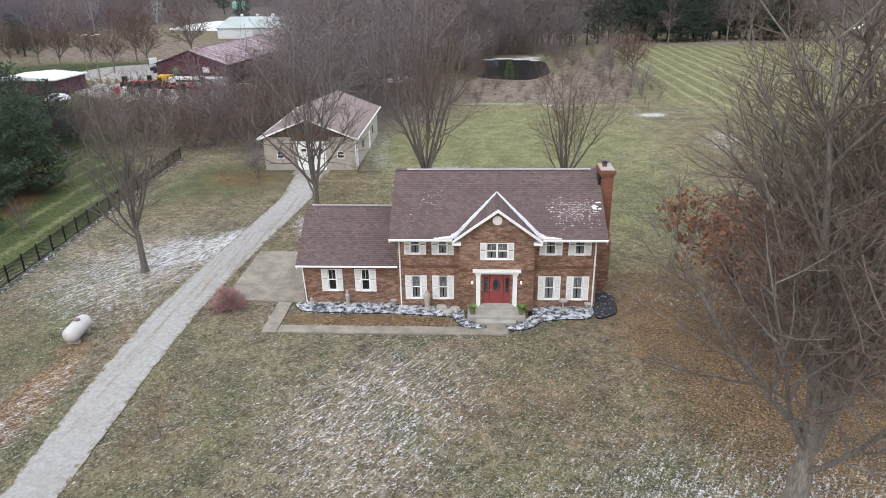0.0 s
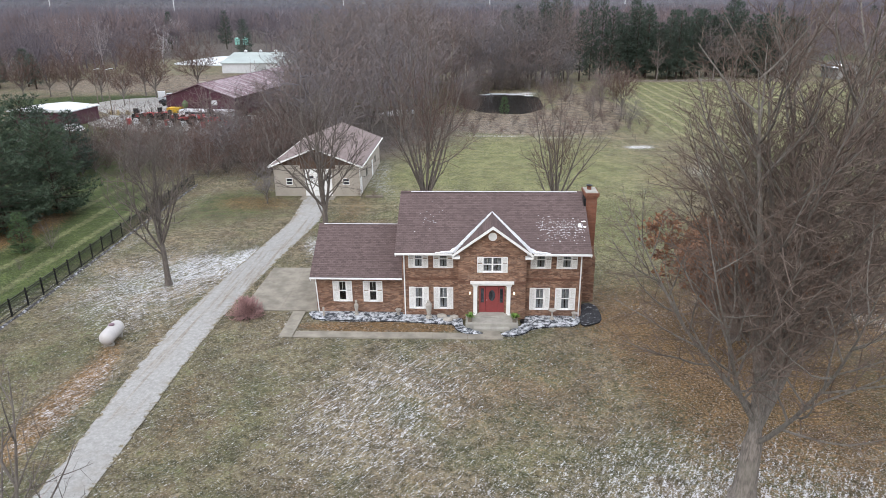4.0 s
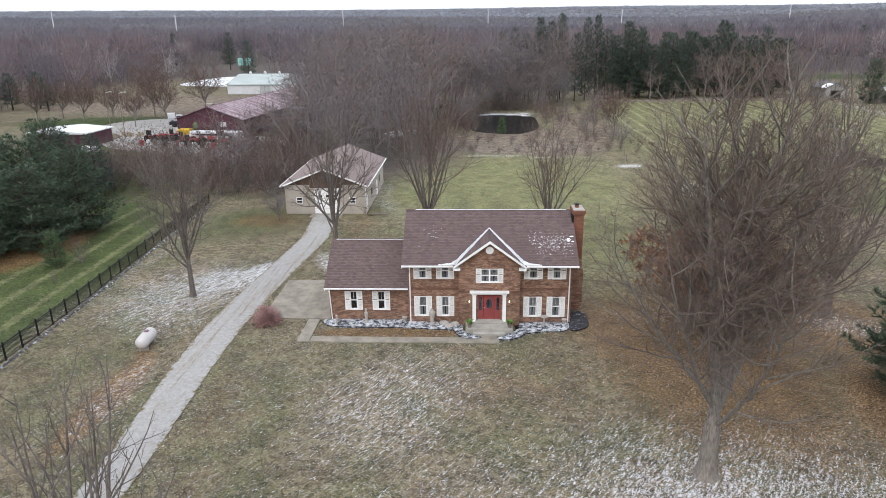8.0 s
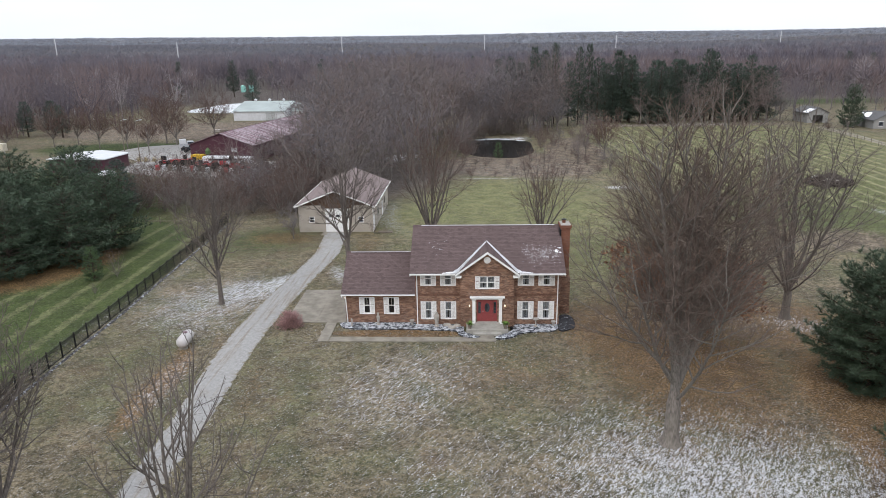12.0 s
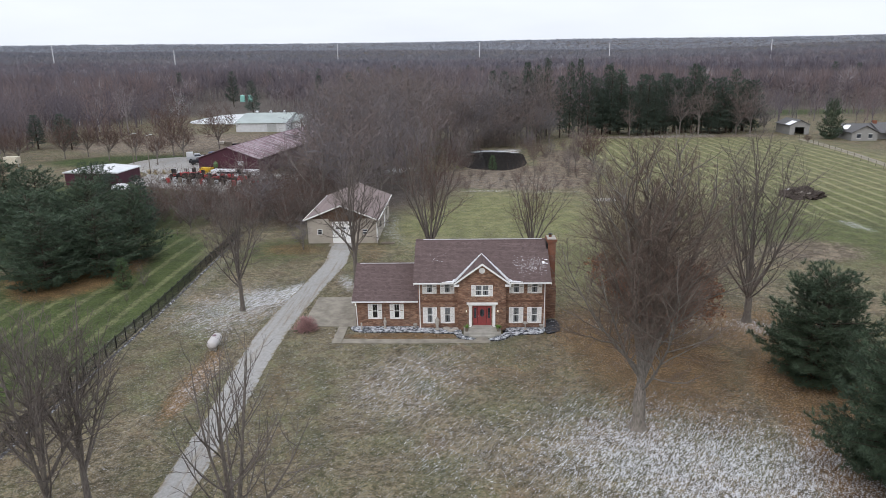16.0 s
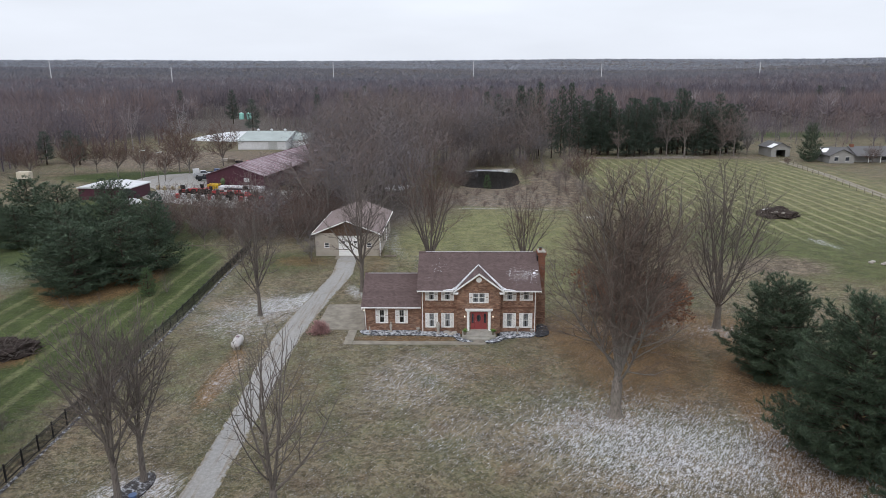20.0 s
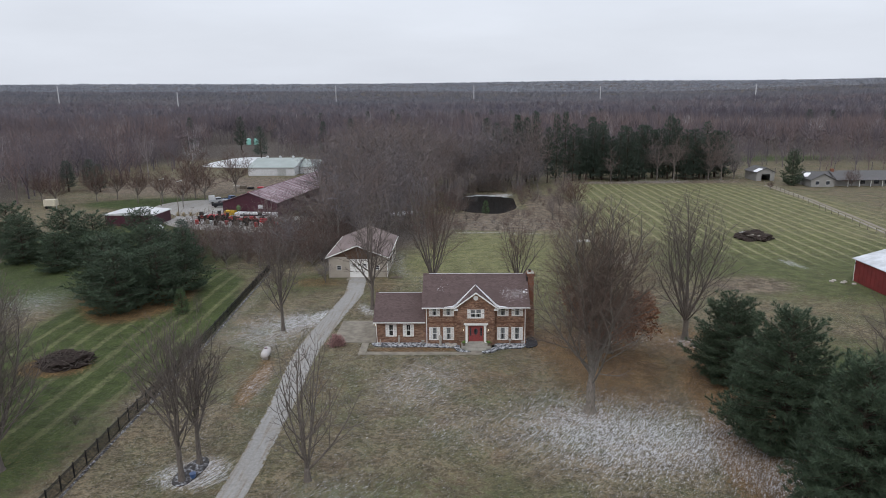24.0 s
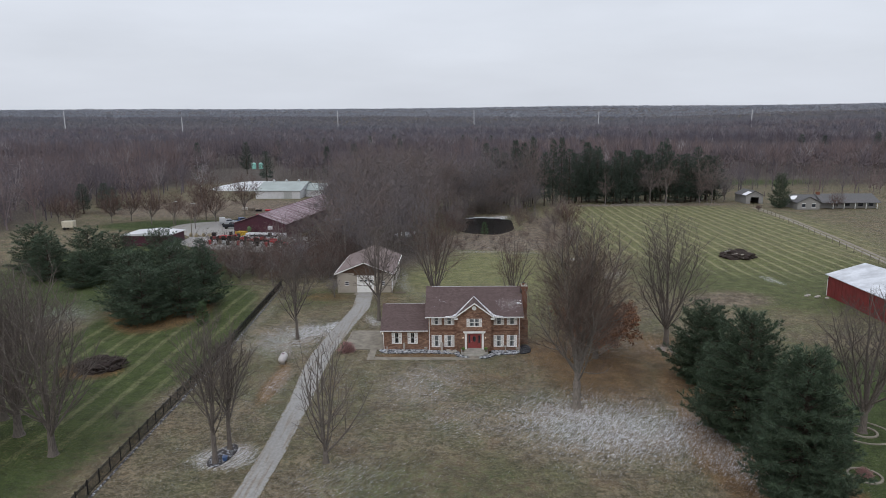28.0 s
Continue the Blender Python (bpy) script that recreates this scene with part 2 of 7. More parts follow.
l_.b.inputs["Emission Strength"].default_value = 1.1
M["bulb"] = l_.m


def bark_mat(name, c, moss=None):
    m = N(name, 0.95)
    v = m.xyz((6, 6, 1.2), world_space=True)
    f = m.mix(m.ramp(m.noise(2.0, 5, vec=v), 0.3, 0.7), tuple(x * 0.6 for x in c), tuple(x * 1.35 for x in c))
    f = m.mix(m.ramp(m.noise(0.7, 3), 0.45, 0.7, 0, 0.5), f, moss or tuple(x * 1.2 for x in c))
    f = m.mix(m.math("MULTIPLY", m.rand(), 0.35), f, tuple(x * 0.6 for x in c))
    m.color(f)
    return m.m


M["bark"] = bark_mat("bark", (0.2, 0.175, 0.155), (0.21, 0.195, 0.165))
M["limb"] = bark_mat("limb", (0.19, 0.172, 0.155), (0.2, 0.185, 0.162))
M["limb_dark"] = bark_mat("limb_dark", (0.15, 0.13, 0.116), (0.16, 0.142, 0.12))
M["twig"] = bark_mat("twig", (0.125, 0.106, 0.096), (0.125, 0.096, 0.084))
M["twig_red"] = bark_mat("twig_red", (0.135, 0.094, 0.082), (0.14, 0.082, 0.066))
M["maple_twig"] = bark_mat("maple_twig", (0.165, 0.128, 0.108), (0.165, 0.114, 0.092))
M["wood_twig"] = N("wood_twig", 0.95)
_w = M["wood_twig"]
M["wood_twig"] = _w.color(_w.mix(_w.ramp(_w.rand(), 0.1, 0.9), _w.mix(_w.noise(0.35, 3), (0.125, 0.115, 0.124), (0.195, 0.178, 0.185)), _w.mix(_w.noise(0.3, 3), (0.15, 0.118, 0.11), (0.205, 0.165, 0.152)))).m
M["wood_bark"] = bark_mat("wood_bark", (0.19, 0.168, 0.155))
M["pine_bark"] = bark_mat("pine_bark", (0.07, 0.055, 0.045))
M["red_bush"] = bark_mat("red_bush", (0.36, 0.22, 0.21))


def leaf_mat(name, a, b, rough=0.7):
    m = N(name, rough)
    f = m.mix(m.island(), a, b)
    f = m.mix(m.ramp(m.noise(0.6, 3), 0.3, 0.7, 0.0, 0.45), f, tuple(x * 0.55 for x in a))
    f = m.mix(m.math("MULTIPLY", m.rand(), 0.4), f, tuple(x * 0.6 for x in b))
    m.color(f)
    return m.m


M["needle"] = leaf_mat("needle", (0.036, 0.066, 0.04), (0.085, 0.125, 0.07))
M["needle_dark"] = leaf_mat("needle_dark", (0.036, 0.058, 0.044), (0.075, 0.108, 0.08))
M["needle_light"] = leaf_mat("needle_light", (0.06, 0.11, 0.045), (0.10, 0.16, 0.06))
M["dead_leaf"] = leaf_mat("dead_leaf", (0.16, 0.068, 0.032), (0.29, 0.13, 0.06))


def woods_mat(name, cols):
    """Bare woods: each tree takes a tone of its own from the attribute tone."""
    m = N(name, 0.95)
    t = m.attr("tone")
    f = m.mix(m.ramp(t, 0.0, 0.35), cols[0], cols[1])
    f = m.mix(m.ramp(t, 0.35, 0.7), f, cols[2])
    f = m.mix(m.ramp(t, 0.8, 1.0), f, cols[3])
    m.color(f)
    return m.m


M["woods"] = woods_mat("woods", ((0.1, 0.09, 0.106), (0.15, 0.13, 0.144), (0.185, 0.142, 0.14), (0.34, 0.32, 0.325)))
# haze is painted into these three: each farther belt paler and bluer
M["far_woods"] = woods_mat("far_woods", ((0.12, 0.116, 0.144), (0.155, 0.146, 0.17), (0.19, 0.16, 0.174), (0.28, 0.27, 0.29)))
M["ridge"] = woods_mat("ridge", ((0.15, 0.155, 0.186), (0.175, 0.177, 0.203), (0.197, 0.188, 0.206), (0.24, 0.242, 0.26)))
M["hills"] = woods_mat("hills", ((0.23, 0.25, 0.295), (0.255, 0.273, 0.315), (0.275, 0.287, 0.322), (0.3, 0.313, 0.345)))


# ---- mesh helpers ----
def mesh_ob(name, verts, faces, mat, smooth=False):
    me = bpy.data.meshes.new(name)
    me.from_pydata(verts, [], faces)
    me.materials.append(mat)
    if smooth:
        me.polygons.foreach_set("use_smooth", [True] * len(me.polygons))
    me.update()
    return new(name, me)


def part(name, bm, material, parent, label="", at=None, bevel=0.0):
    if bevel:
        bmesh.ops.bevel(bm, geom=bm.edges[:], offset=bevel, segments=1, affect="EDGES")
    me = bpy.data.meshes.new(name)
    bm.to_mesh(me)
    bm.free()
    me.materials.append(material)
    ob = new(name, me)
    ob.parent = parent
    if at is not None:
        ob.matrix_basis = at
    return tagged(ob, label)


def empty(name, x=0, y=0, z=0, rz=0, **tags):
    ob = new(name)
    ob.empty_display_size = 0.2
    ob.matrix_basis = pose(x, y, z, 0, 0, rz)
    return tagged(ob, **tags)


def box(x0, x1, y0, y1, z0, z1, bm=None):
    bm = bm or bmesh.new()
    v = [bm.verts.new(p) for p in ((x0, y0, z0), (x1, y0, z0), (x1, y1, z0), (x0, y1, z0),
                                   (x0, y0, z1), (x1, y0, z1), (x1, y1, z1), (x0, y1, z1))]
    for f in ((3, 2, 1, 0), (4, 5, 6, 7), (0, 1, 5, 4), (1, 2, 6, 5), (2, 3, 7, 6), (3, 0, 4, 7)):
        bm.faces.new([v[i] for i in f])
    return bm


def prism(outline, y0, y1, bm=None, axis="y"):
    """Extrudes an outline of (x, z) from y0 to y1, or of (y, z) along x, or of (x, y) along z."""
    bm = bm or bmesh.new()
    put = {"y": lambda a, b, c: (a, c, b), "x": lambda a, b, c: (c, a, b), "z": lambda a, b, c: (a, b, c)}[axis]
    lo = [bm.verts.new(put(a, b, y0)) for a, b in outline]
    hi = [bm.verts.new(put(a, b, y1)) for a, b in outline]
    bm.faces.new(lo)
    bm.faces.new(hi[::-1])
    for i in range(len(lo)):
        j = (i + 1) % len(lo)
        bm.faces.new((lo[j], lo[i], hi[i], hi[j]))
    bmesh.ops.recalc_face_normals(bm, faces=bm.faces[:])
    return bm


def rod(p, q, r0, r1=None, sides=8, bm=None):
    bm = bm or bmesh.new()
    p, q = Vector(p), Vector(q)
    r1 = r0 if r1 is None else r1
    d = (q - p).normalized()
    a = d.orthogonal().normalized()
    b = d.cross(a)
    rings = []
    for c, r in ((p, r0), (q, r1)):
        rings.append([bm.verts.new(c + (a * math.cos(k * math.tau / sides) + b * math.sin(k * math.tau / sides)) * r) for k in range(sides)])
    for k in range(sides):
        j = (k + 1) % sides
        bm.faces.new((rings[0][k], rings[0][j], rings[1][j], rings[1][k]))
    bm.faces.new(rings[0][::-1])
    bm.faces.new(rings[1])
    return bm


def lathe(profile, sides=16, bm=None, cx=0, cy=0):
    bm = bm or bmesh.new()
    rings = []
    for r, z in profile:
        rings.append([bm.verts.new((cx + r * math.cos(k * math.tau / sides), cy + r * math.sin(k * math.tau / sides), z)) for k in range(sides)])
    for a, b in zip(rings, rings[1:]):
        for k in range(sides):
            j = (k + 1) % sides
            bm.faces.new((a[k], a[j], b[j], b[k]))
    bm.faces.new(rings[0][::-1])
    bm.faces.new(rings[-1])
    return bm


# ---- ground ----
def smooth(a, b, v):
    t = np.clip((v - a) / (b - a), 0, 1)
    return t * t * (3 - 2 * t)


def lump(x, y, cx, cy, rx, ry, turn=0.0, soft=0.5):
    """1 inside an ellipse, 0 outside, with a soft rim."""
    c, s = math.cos(radians(turn)), math.sin(radians(turn))
    u, v = ((x - cx) * c + (y - cy) * s) / rx, (-(x - cx) * s + (y - cy) * c) / ry
    return 1 - smooth(1 - soft, 1 + soft, np.sqrt(u * u + v * v))


def wave(x, y, k, seed):
    """Cheap smooth noise, about -1 to 1."""
    g = np.random.RandomState(seed)
    out = 0
    for i in range(6):
        a, f, p = g.uniform(0, 6.28), k * g.uniform(0.6, 1.8), g.uniform(0, 6.28, 2)
        out = out + np.sin((x * np.cos(a) + y * np.sin(a)) * f + p[0] + 1.5 * np.sin((x * np.sin(a) - y * np.cos(a)) * f * 0.6 + p[1]))
    return out / 3.5


def rise(x, y):
    """Height of the land: level round the house, slowly rising woods far off."""
    r = np.hypot(x, y - 100)
    far = smooth(250, 2600, r) * 34 + smooth(1500, 4500, r) * 66
    roll = wave(x, y, 0.0024, 5) * 8 * smooth(450, 1500, r) * (1 - smooth(2600, 4200, r)) + wave(x, y, 0.0016, 77) * 9 * smooth(2200, 3600, r)
    pond = -0.9 * lump(x + 0.7 * np.sin(y * 0.33 + 1), y + 1.2 * np.sin(x * 0.5), 12.0, 116, 9.2, 17, 0, 0.25)
    return far + roll + pond


def spaced(lo, hi, step, ends, grow=1.16):
    mid = list(np.arange(lo, hi + 0.01, step))
    a, s = [], step
    while (mid[0] if not a else a[-1]) > -ends:
        s *= grow
        a.append((a[-1] if a else mid[0]) - s)
    b, s = [], step
    while (b[-1] if b else mid[-1]) < ends:
        s *= grow
        b.append((b[-1] if b else mid[-1]) + s)
    return np.array(a[::-1] + mid + b)


gx, gy = spaced(-62, 62, 0.8, 4900, 1.13), spaced(-58, 62, 0.8, 4900, 1.08)
X, Y = np.meshgrid(gx, gy)
Z = rise(X, Y) + wave(X, Y, 0.5, 3) * 0.03
nx, ny = len(gx), len(gy)
idx = np.arange(nx * ny).reshape(ny, nx)
quads = np.stack([idx[:-1, :-1], idx[:-1, 1:], idx[1:, 1:], idx[1:, :-1]], -1).reshape(-1, 4)
gme = bpy.data.meshes.new("ground")
gme.from_pydata(np.stack([X, Y, Z], -1).reshape(-1, 3).tolist(), [], quads.tolist())
gme.polygons.foreach_set("use_smooth", [True] * len(gme.polygons))


def land(x, y):
    """Height of the ground sheet under many points."""
    i, j = np.clip(np.searchsorted(gx, x) - 1, 0, nx - 2), np.clip(np.searchsorted(gy, y) - 1, 0, ny - 2)
    u, v = (x - gx[i]) / (gx[i + 1] - gx[i]), (y - gy[j]) / (gy[j + 1] - gy[j])
    return (Z[j, i] * (1 - u) + Z[j, i + 1] * u) * (1 - v) + (Z[j + 1, i] * (1 - u) + Z[j + 1, i + 1] * u) * v


W1 = wave(X, Y, 0.22, 11)
XE, YE = X + W1 * 1.2, Y + wave(X, Y, 0.2, 13) * 1.2
# frost and thin snow lying in the grass
frost = np.maximum.reduce([
    lump(XE, YE, 20, -23.5, 13, 9, -26, 0.8) * 0.74, lump(XE, YE, 6, -21, 9, 6, 10, 0.7) * 0.42,
    lump(XE, YE, 0, -12, 6, 10, -25, 0.7) * 0.5, lump(XE, YE, 30, -27, 6, 12, 25, 0.6) * 0.6,
    lump(XE, YE, -21, 5, 6.5, 9, 8, 0.75) * 0.62, lump(XE, YE, -19.5, 8, 4, 4.5, 10, 0.6) * 0.75, lump(XE, YE, -16.6, 10.5, 1.6, 3.2, -20, 0.6) * 0.85,
    lump(XE, YE, -28.5, 4, 1.6, 30, -2, 0.8) * 0.4, lump(XE, YE, -5, -35, 9, 10, 0, 0.7) * 0.3,
    lump(XE, YE, 2, 30, 5, 5, 0, 0.7) * 0.6, lump(XE, YE, 13, 29, 4, 5, 0, 0.7) * 0.5, lump(XE, YE, 2, 21, 2.5, 9, 20, 0.7) * 0.45,
    lump(XE, YE, -9.5, 14, 1.2, 4, 20, 0.6) * 0.7, lump(XE, YE, 33.5, 0, 3.4, 2.2, 0, 0.7) * 0.55,
    lump(XE, YE, -6, 41, 2, 10, 8, 0.6) * 0.5, lump(XE, YE, 14, 70.5, 15, 0.7, 0, 0.5) * 0.6, lump(XE, YE, 31, 62, 2.5, 2, 0, 0.5) * 0.8,
    lump(XE, YE, -10, 99, 4, 3.5, 20, 0.4), lump(XE, YE, 15, 80, 17, 11, 0, 0.5) * 0.28, lump(XE, YE, 75, 161, 34, 2.5, 3, 0.5) * 0.5, lump(XE, YE, -62, 18, 6, 9, 20, 0.8) * 0.5,
    lump(XE, YE, 66, 40, 1.7, 5, 10, 0.3) * 0.6, lump(XE, YE, 75, 167, 36, 3, 8, 0.5) * 0.45, lump(XE, YE, 16, 132, 6, 2.2, 0, 0.4) * 0.9,
    lump(XE, YE, 36, 45, 3, 6, 0, 0.6) * 0.5,
    0.27 * lump(XE, YE, -2, -14, 24, 20, 0, 0.6), lump(XE, YE, -18.5, -30, 2.6, 3.4, 0, 0.4) * 0.72, lump(XE, YE, -6.5, -33.5, 7, 4.5, 0, 0.7) * 0.4, lump(XE, YE, -21.5, -27, 3.4, 22, 0, 0.7) * 0.2, lump(XE, YE, 29.5, -30, 2.6, 12, 14, 0.6) * 0.6, lump(XE, YE, 26, 1, 12, 4, 0, 0.7) * 0.36, lump(XE, YE, -21, -16, 1.4, 16, 0, 0.8) * 0.3, lump(XE, YE, -18.6, -11, 1.8, 6, 6, 0.6) * 0.5, 0.2 * lump(XE, YE, -22, -4, 6, 18, 0, 0.6)])
# fallen leaves
leaf = np.maximum.reduce([
    lump(XE, YE, 21, -5, 9.5, 15, 10, 0.85) * 0.9, lump(XE, YE, 33, 0, 9, 8, 0, 0.7) * 0.8, lump(XE, Y, -1, -2.0, 6.5, 1.0, 0, 0.4) * 1.1,
    lump(XE, YE, -19, -11, 1.7, 7, 6, 0.6) * 0.95, lump(XE, YE, 9, -10, 11, 7, 0, 0.8) * 0.55, lump(XE, YE, -10.5, -12, 1.3, 8, 4, 0.7) * 0.55,
    lump(XE, YE, 33, -28, 7, 26, 0, 0.35) * 0.98, lump(XE, YE, -47, 20, 9, 12, 20, 0.3) * 0.95, lump(XE, YE, -20, 29, 6, 4, 0, 0.7) * 0.7,
    lump(XE, YE, -24, 62, 22, 22, 0, 0.3) * 0.6, lump(XE, YE, -43, -7, 4.5, 4.5, 0, 0.4) * 0.9,
    lump(XE, YE, -9, 26, 3, 10, 0, 0.7) * 0.6, lump(XE, YE, 33, 40, 8, 22, 0, 0.6) * 0.5, 0.35 * lump(XE, YE, -4, -26, 20, 16, 0, 0.8),
    lump(XE, YE, 135, 95, 33, 50, 0, 0.6) * 0.35, lump(XE, YE, -38, -28, 9, 6, 0, 0.7) * 0.4])
# dry reeds and rough tan grass
reed = np.maximum.reduce([lump(XE, YE, 16, 88, 19, 16, 0, 0.3), lump(XE, YE, 30, 105, 7, 26, -4, 0.4), lump(XE, YE, 75, 160, 36, 4.5, 3, 0.4) * 0.95,
    lump(XE, YE, -88, 160, 42, 26, 8, 0.3) * 0.85, lump(XE, YE, -110, 330, 70, 60, 0, 0.3) * 0.8, lump(XE, YE, 52, 27, 9, 7, 0, 0.6) * 0.7])
# fresh grass
green = np.maximum.reduce([
    lump(XE, YE, -42, 8, 13, 34, 3, 0.25), lump(XE, YE, -22, 29, 7, 8, 0, 0.9) * 0.6, lump(XE, YE, 10, 48, 18, 22, 0, 0.5) * 0.42,
    lump(XE, YE, 20, 22, 10, 12, 0, 0.8) * 0.45, lump(XE, YE, 70, 45, 32, 32, 0, 0.35) * 0.62, lump(XE, YE, 70, 110, 42, 62, 0, 0.25) * 0.46,
    lump(XE, YE, -10, -12, 9, 15, 0, 0.8) * 0.34, lump(XE, YE, -23, -5, 4, 16, 0, 0.7) * 0.35, lump(XE, YE, -70, 50, 30, 40, 0, 0.4) * 0.75,
    lump(XE, YE, -80, 118, 30, 12, 0, 0.3) * 0.9, lump(XE, YE, 120, 250, 80, 20, 0, 0.4) * 0.8, lump(XE, YE, 3, -36, 16, 7, 0, 0.7) * 0.4,
    lump(XE, YE, -54, -34, 22, 36, 0, 0.4) * 1.1, lump(XE, YE, 52, -30, 16, 30, 0, 0.5) * 0.9])
# turf that has gone pale
pale_turf = np.maximum.reduce([lump(XE, YE, 10, 48, 20, 24, 0, 0.5) * 0.8, lump(XE, YE, 70, 110, 44, 64, 0, 0.25) * 0.52, lump(XE, YE, 70, 45, 34, 30, 0, 0.4) * 0.25, lump(XE, YE, 12, 20, 16, 12, 0, 0.7) * 0.4])
# lines left by the mower
mow = np.maximum(lump(X, Y, 72, 105, 40, 62, 0, 0.12) * (X > 33 + (Y - 60) * 0.09), lump(X, Y, -42, 6, 13, 36, 2, 0.2) * 0.5)
wood = np.maximum.reduce([smooth(215, 245, Y) * 1.0, smooth(120, 150, -X) * smooth(-20, 60, Y), lump(X, Y, -24, 75, 26, 30, 0, 0.3), smooth(190, 220, X)])
wood = wood * (1 - lump(X, Y, -95, 195, 60, 75, 0, 0.2)) * (1 - lump(X, Y, 120, 250, 80, 18, 0, 0.3))
for nm, arr in (("frost", frost), ("leaf", leaf), ("green", green), ("mow", mow), ("wood", wood), ("reed", reed), ("pale", pale_turf)):
    a = gme.attributes.new(nm, "FLOAT", "POINT")
    a.data.foreach_set("value", arr.reshape(-1).astype(np.float32))

gm = N("lawn", 0.95)
P_ = gm.xyz(world_space=True)
fine, clump, broad = gm.noise(5.5, 5, 0.85), gm.noise(1.5, 5, 0.7), gm.noise(0.16, 4)
tuft = gm.noise(3.0, 6, 0.85)
speck = gm.noise(16, 2, 0.6)
col = gm.mix(gm.ramp(clump, 0.36, 0.64), (0.08, 0.068, 0.04), (0.205, 0.168, 0.115))
col = gm.mix(gm.ramp(broad, 0.42, 0.62, 0, 0.55), col, gm.mix(gm.ramp(tuft, 0.38, 0.62), (0.045, 0.06, 0.024), (0.12, 0.132, 0.065)))
col = gm.mix(gm.ramp(gm.noise(0.24, 5, 0.7, vec=gm.xyz((1, 1, 1), (0, 0, 0.7), True)), 0.52, 0.7, 0, 0.5), col, (0.17, 0.112, 0.072))
col = gm.mix(gm.ramp(tuft, 0.5, 0.64, 0, 0.55), col, (0.31, 0.25, 0.16))
grn = gm.mix(gm.ramp(tuft, 0.36, 0.64), (0.022, 0.043, 0.012), (0.08, 0.105, 0.036))
grn = gm.mix(gm.ramp(fine, 0.54, 0.66, 0, 0.4), grn, (0.2, 0.19, 0.1))
col = gm.mix(gm.ramp(gm.math("ADD", gm.attr("green"), gm.math("MULTIPLY", gm.math("SUBTRACT", clump, 0.5), 1.6)), 0.25, 0.75), col, grn)
col = gm.mix(gm.math("MULTIPLY", gm.attr("pale"), gm.ramp(clump, 0.25, 0.7, 0.55, 1.0)), col, gm.mix(gm.ramp(tuft, 0.36, 0.64), (0.13, 0.145, 0.05), (0.28, 0.28, 0.14)))
# mower stripes run north and south
sx = gm.n("SeparateXYZ")
gm.t.links.new(P_, sx.inputs[0])
strp = gm.math("SINE", gm.math("MULTIPLY", gm.math("ADD", sx.outputs[0], gm.math("MULTIPLY", gm.noise(0.03, 2), 2.5)), 1.96))
strf = gm.math("MULTIPLY", gm.attr("mow"), gm.ramp(gm.math("ADD", strp, gm.math("MULTIPLY", gm.math("SUBTRACT", clump, 0.5), 2.2)), 0.35, 1.1, 0, 0.5))
col = gm.mix(gm.math("MULTIPLY", gm.attr("mow"), 0.15), col, (0.15, 0.15, 0.06))
col = gm.mix(strf, col, (0.36, 0.335, 0.2))
lf = gm.mix(gm.ramp(fine, 0.40, 0.60), (0.06, 0.035, 0.015), (0.26, 0.155, 0.07))
lf = gm.mix(gm.ramp(speck, 0.57, 0.66, 0, 0.75), lf, (0.32, 0.20, 0.13))
col = gm.mix(gm.ramp(gm.math("ADD", gm.attr("leaf"), gm.math("MULTIPLY", gm.math("SUBTRACT", tuft, 0.5), 2.2)), 0.45, 0.85, 0, 0.9), col, lf)
rd = gm.mix(gm.ramp(gm.math("ADD", gm.math("MULTIPLY", tuft, 0.4), gm.math("MULTIPLY", gm.noise(0.7, 6, 0.8), 0.6)), 0.42, 0.58), (0.075, 0.057, 0.042), (0.25, 0.198, 0.155))
col = gm.mix(gm.ramp(gm.math("ADD", gm.attr("reed"), gm.math("MULTIPLY", gm.math("SUBTRACT", clump, 0.5), 1.4)), 0.35, 0.7, 0, 0.92), col, rd)
# leaf litter of the woods, with the shade of the trees painted in
col = gm.mix(gm.attr("wood"), col, gm.mix(gm.ramp(clump, 0.3, 0.7), (0.06, 0.05, 0.046), (0.1, 0.082, 0.074)))
# broad uneven growth
col = gm.mix(0.8, col, gm.mix(gm.ramp(gm.noise(0.4, 7, 0.78), 0.36, 0.64), (0.62, 0.62, 0.62), (1.3, 1.28, 1.22)), "MULTIPLY")
# pale frozen blades and dark hollows
flk, hol = gm.noise(11, 3, 0.7), gm.noise(6.0, 5, 0.85, vec=gm.xyz((1, 1, 1), (0, 0, 1.1), True))
col = gm.mix(gm.math("MULTIPLY", gm.ramp(flk, 0.55, 0.64, 0, 0.55), gm.math("SUBTRACT", 1.0, gm.math("MULTIPLY", gm.attr("green"), 0.75))), col, (0.46, 0.44, 0.42))
col = gm.mix(gm.ramp(hol, 0.5, 0.61, 0, 0.75), col, (0.026, 0.02, 0.01))
# wind-combed streaks of thin snow, broken up by the blades
def combed(scale, turn):
    """Coordinates stretched along a line that lies turn degrees from the x axis."""
    mp = gm.n("Mapping")
    gm.t.links.new(gm.xyz((1, 1, 1), (0, 0, radians(-turn)), True), mp.inputs[0])
    mp.inputs["Scale"].default_value = scale
    return mp.outputs[0]


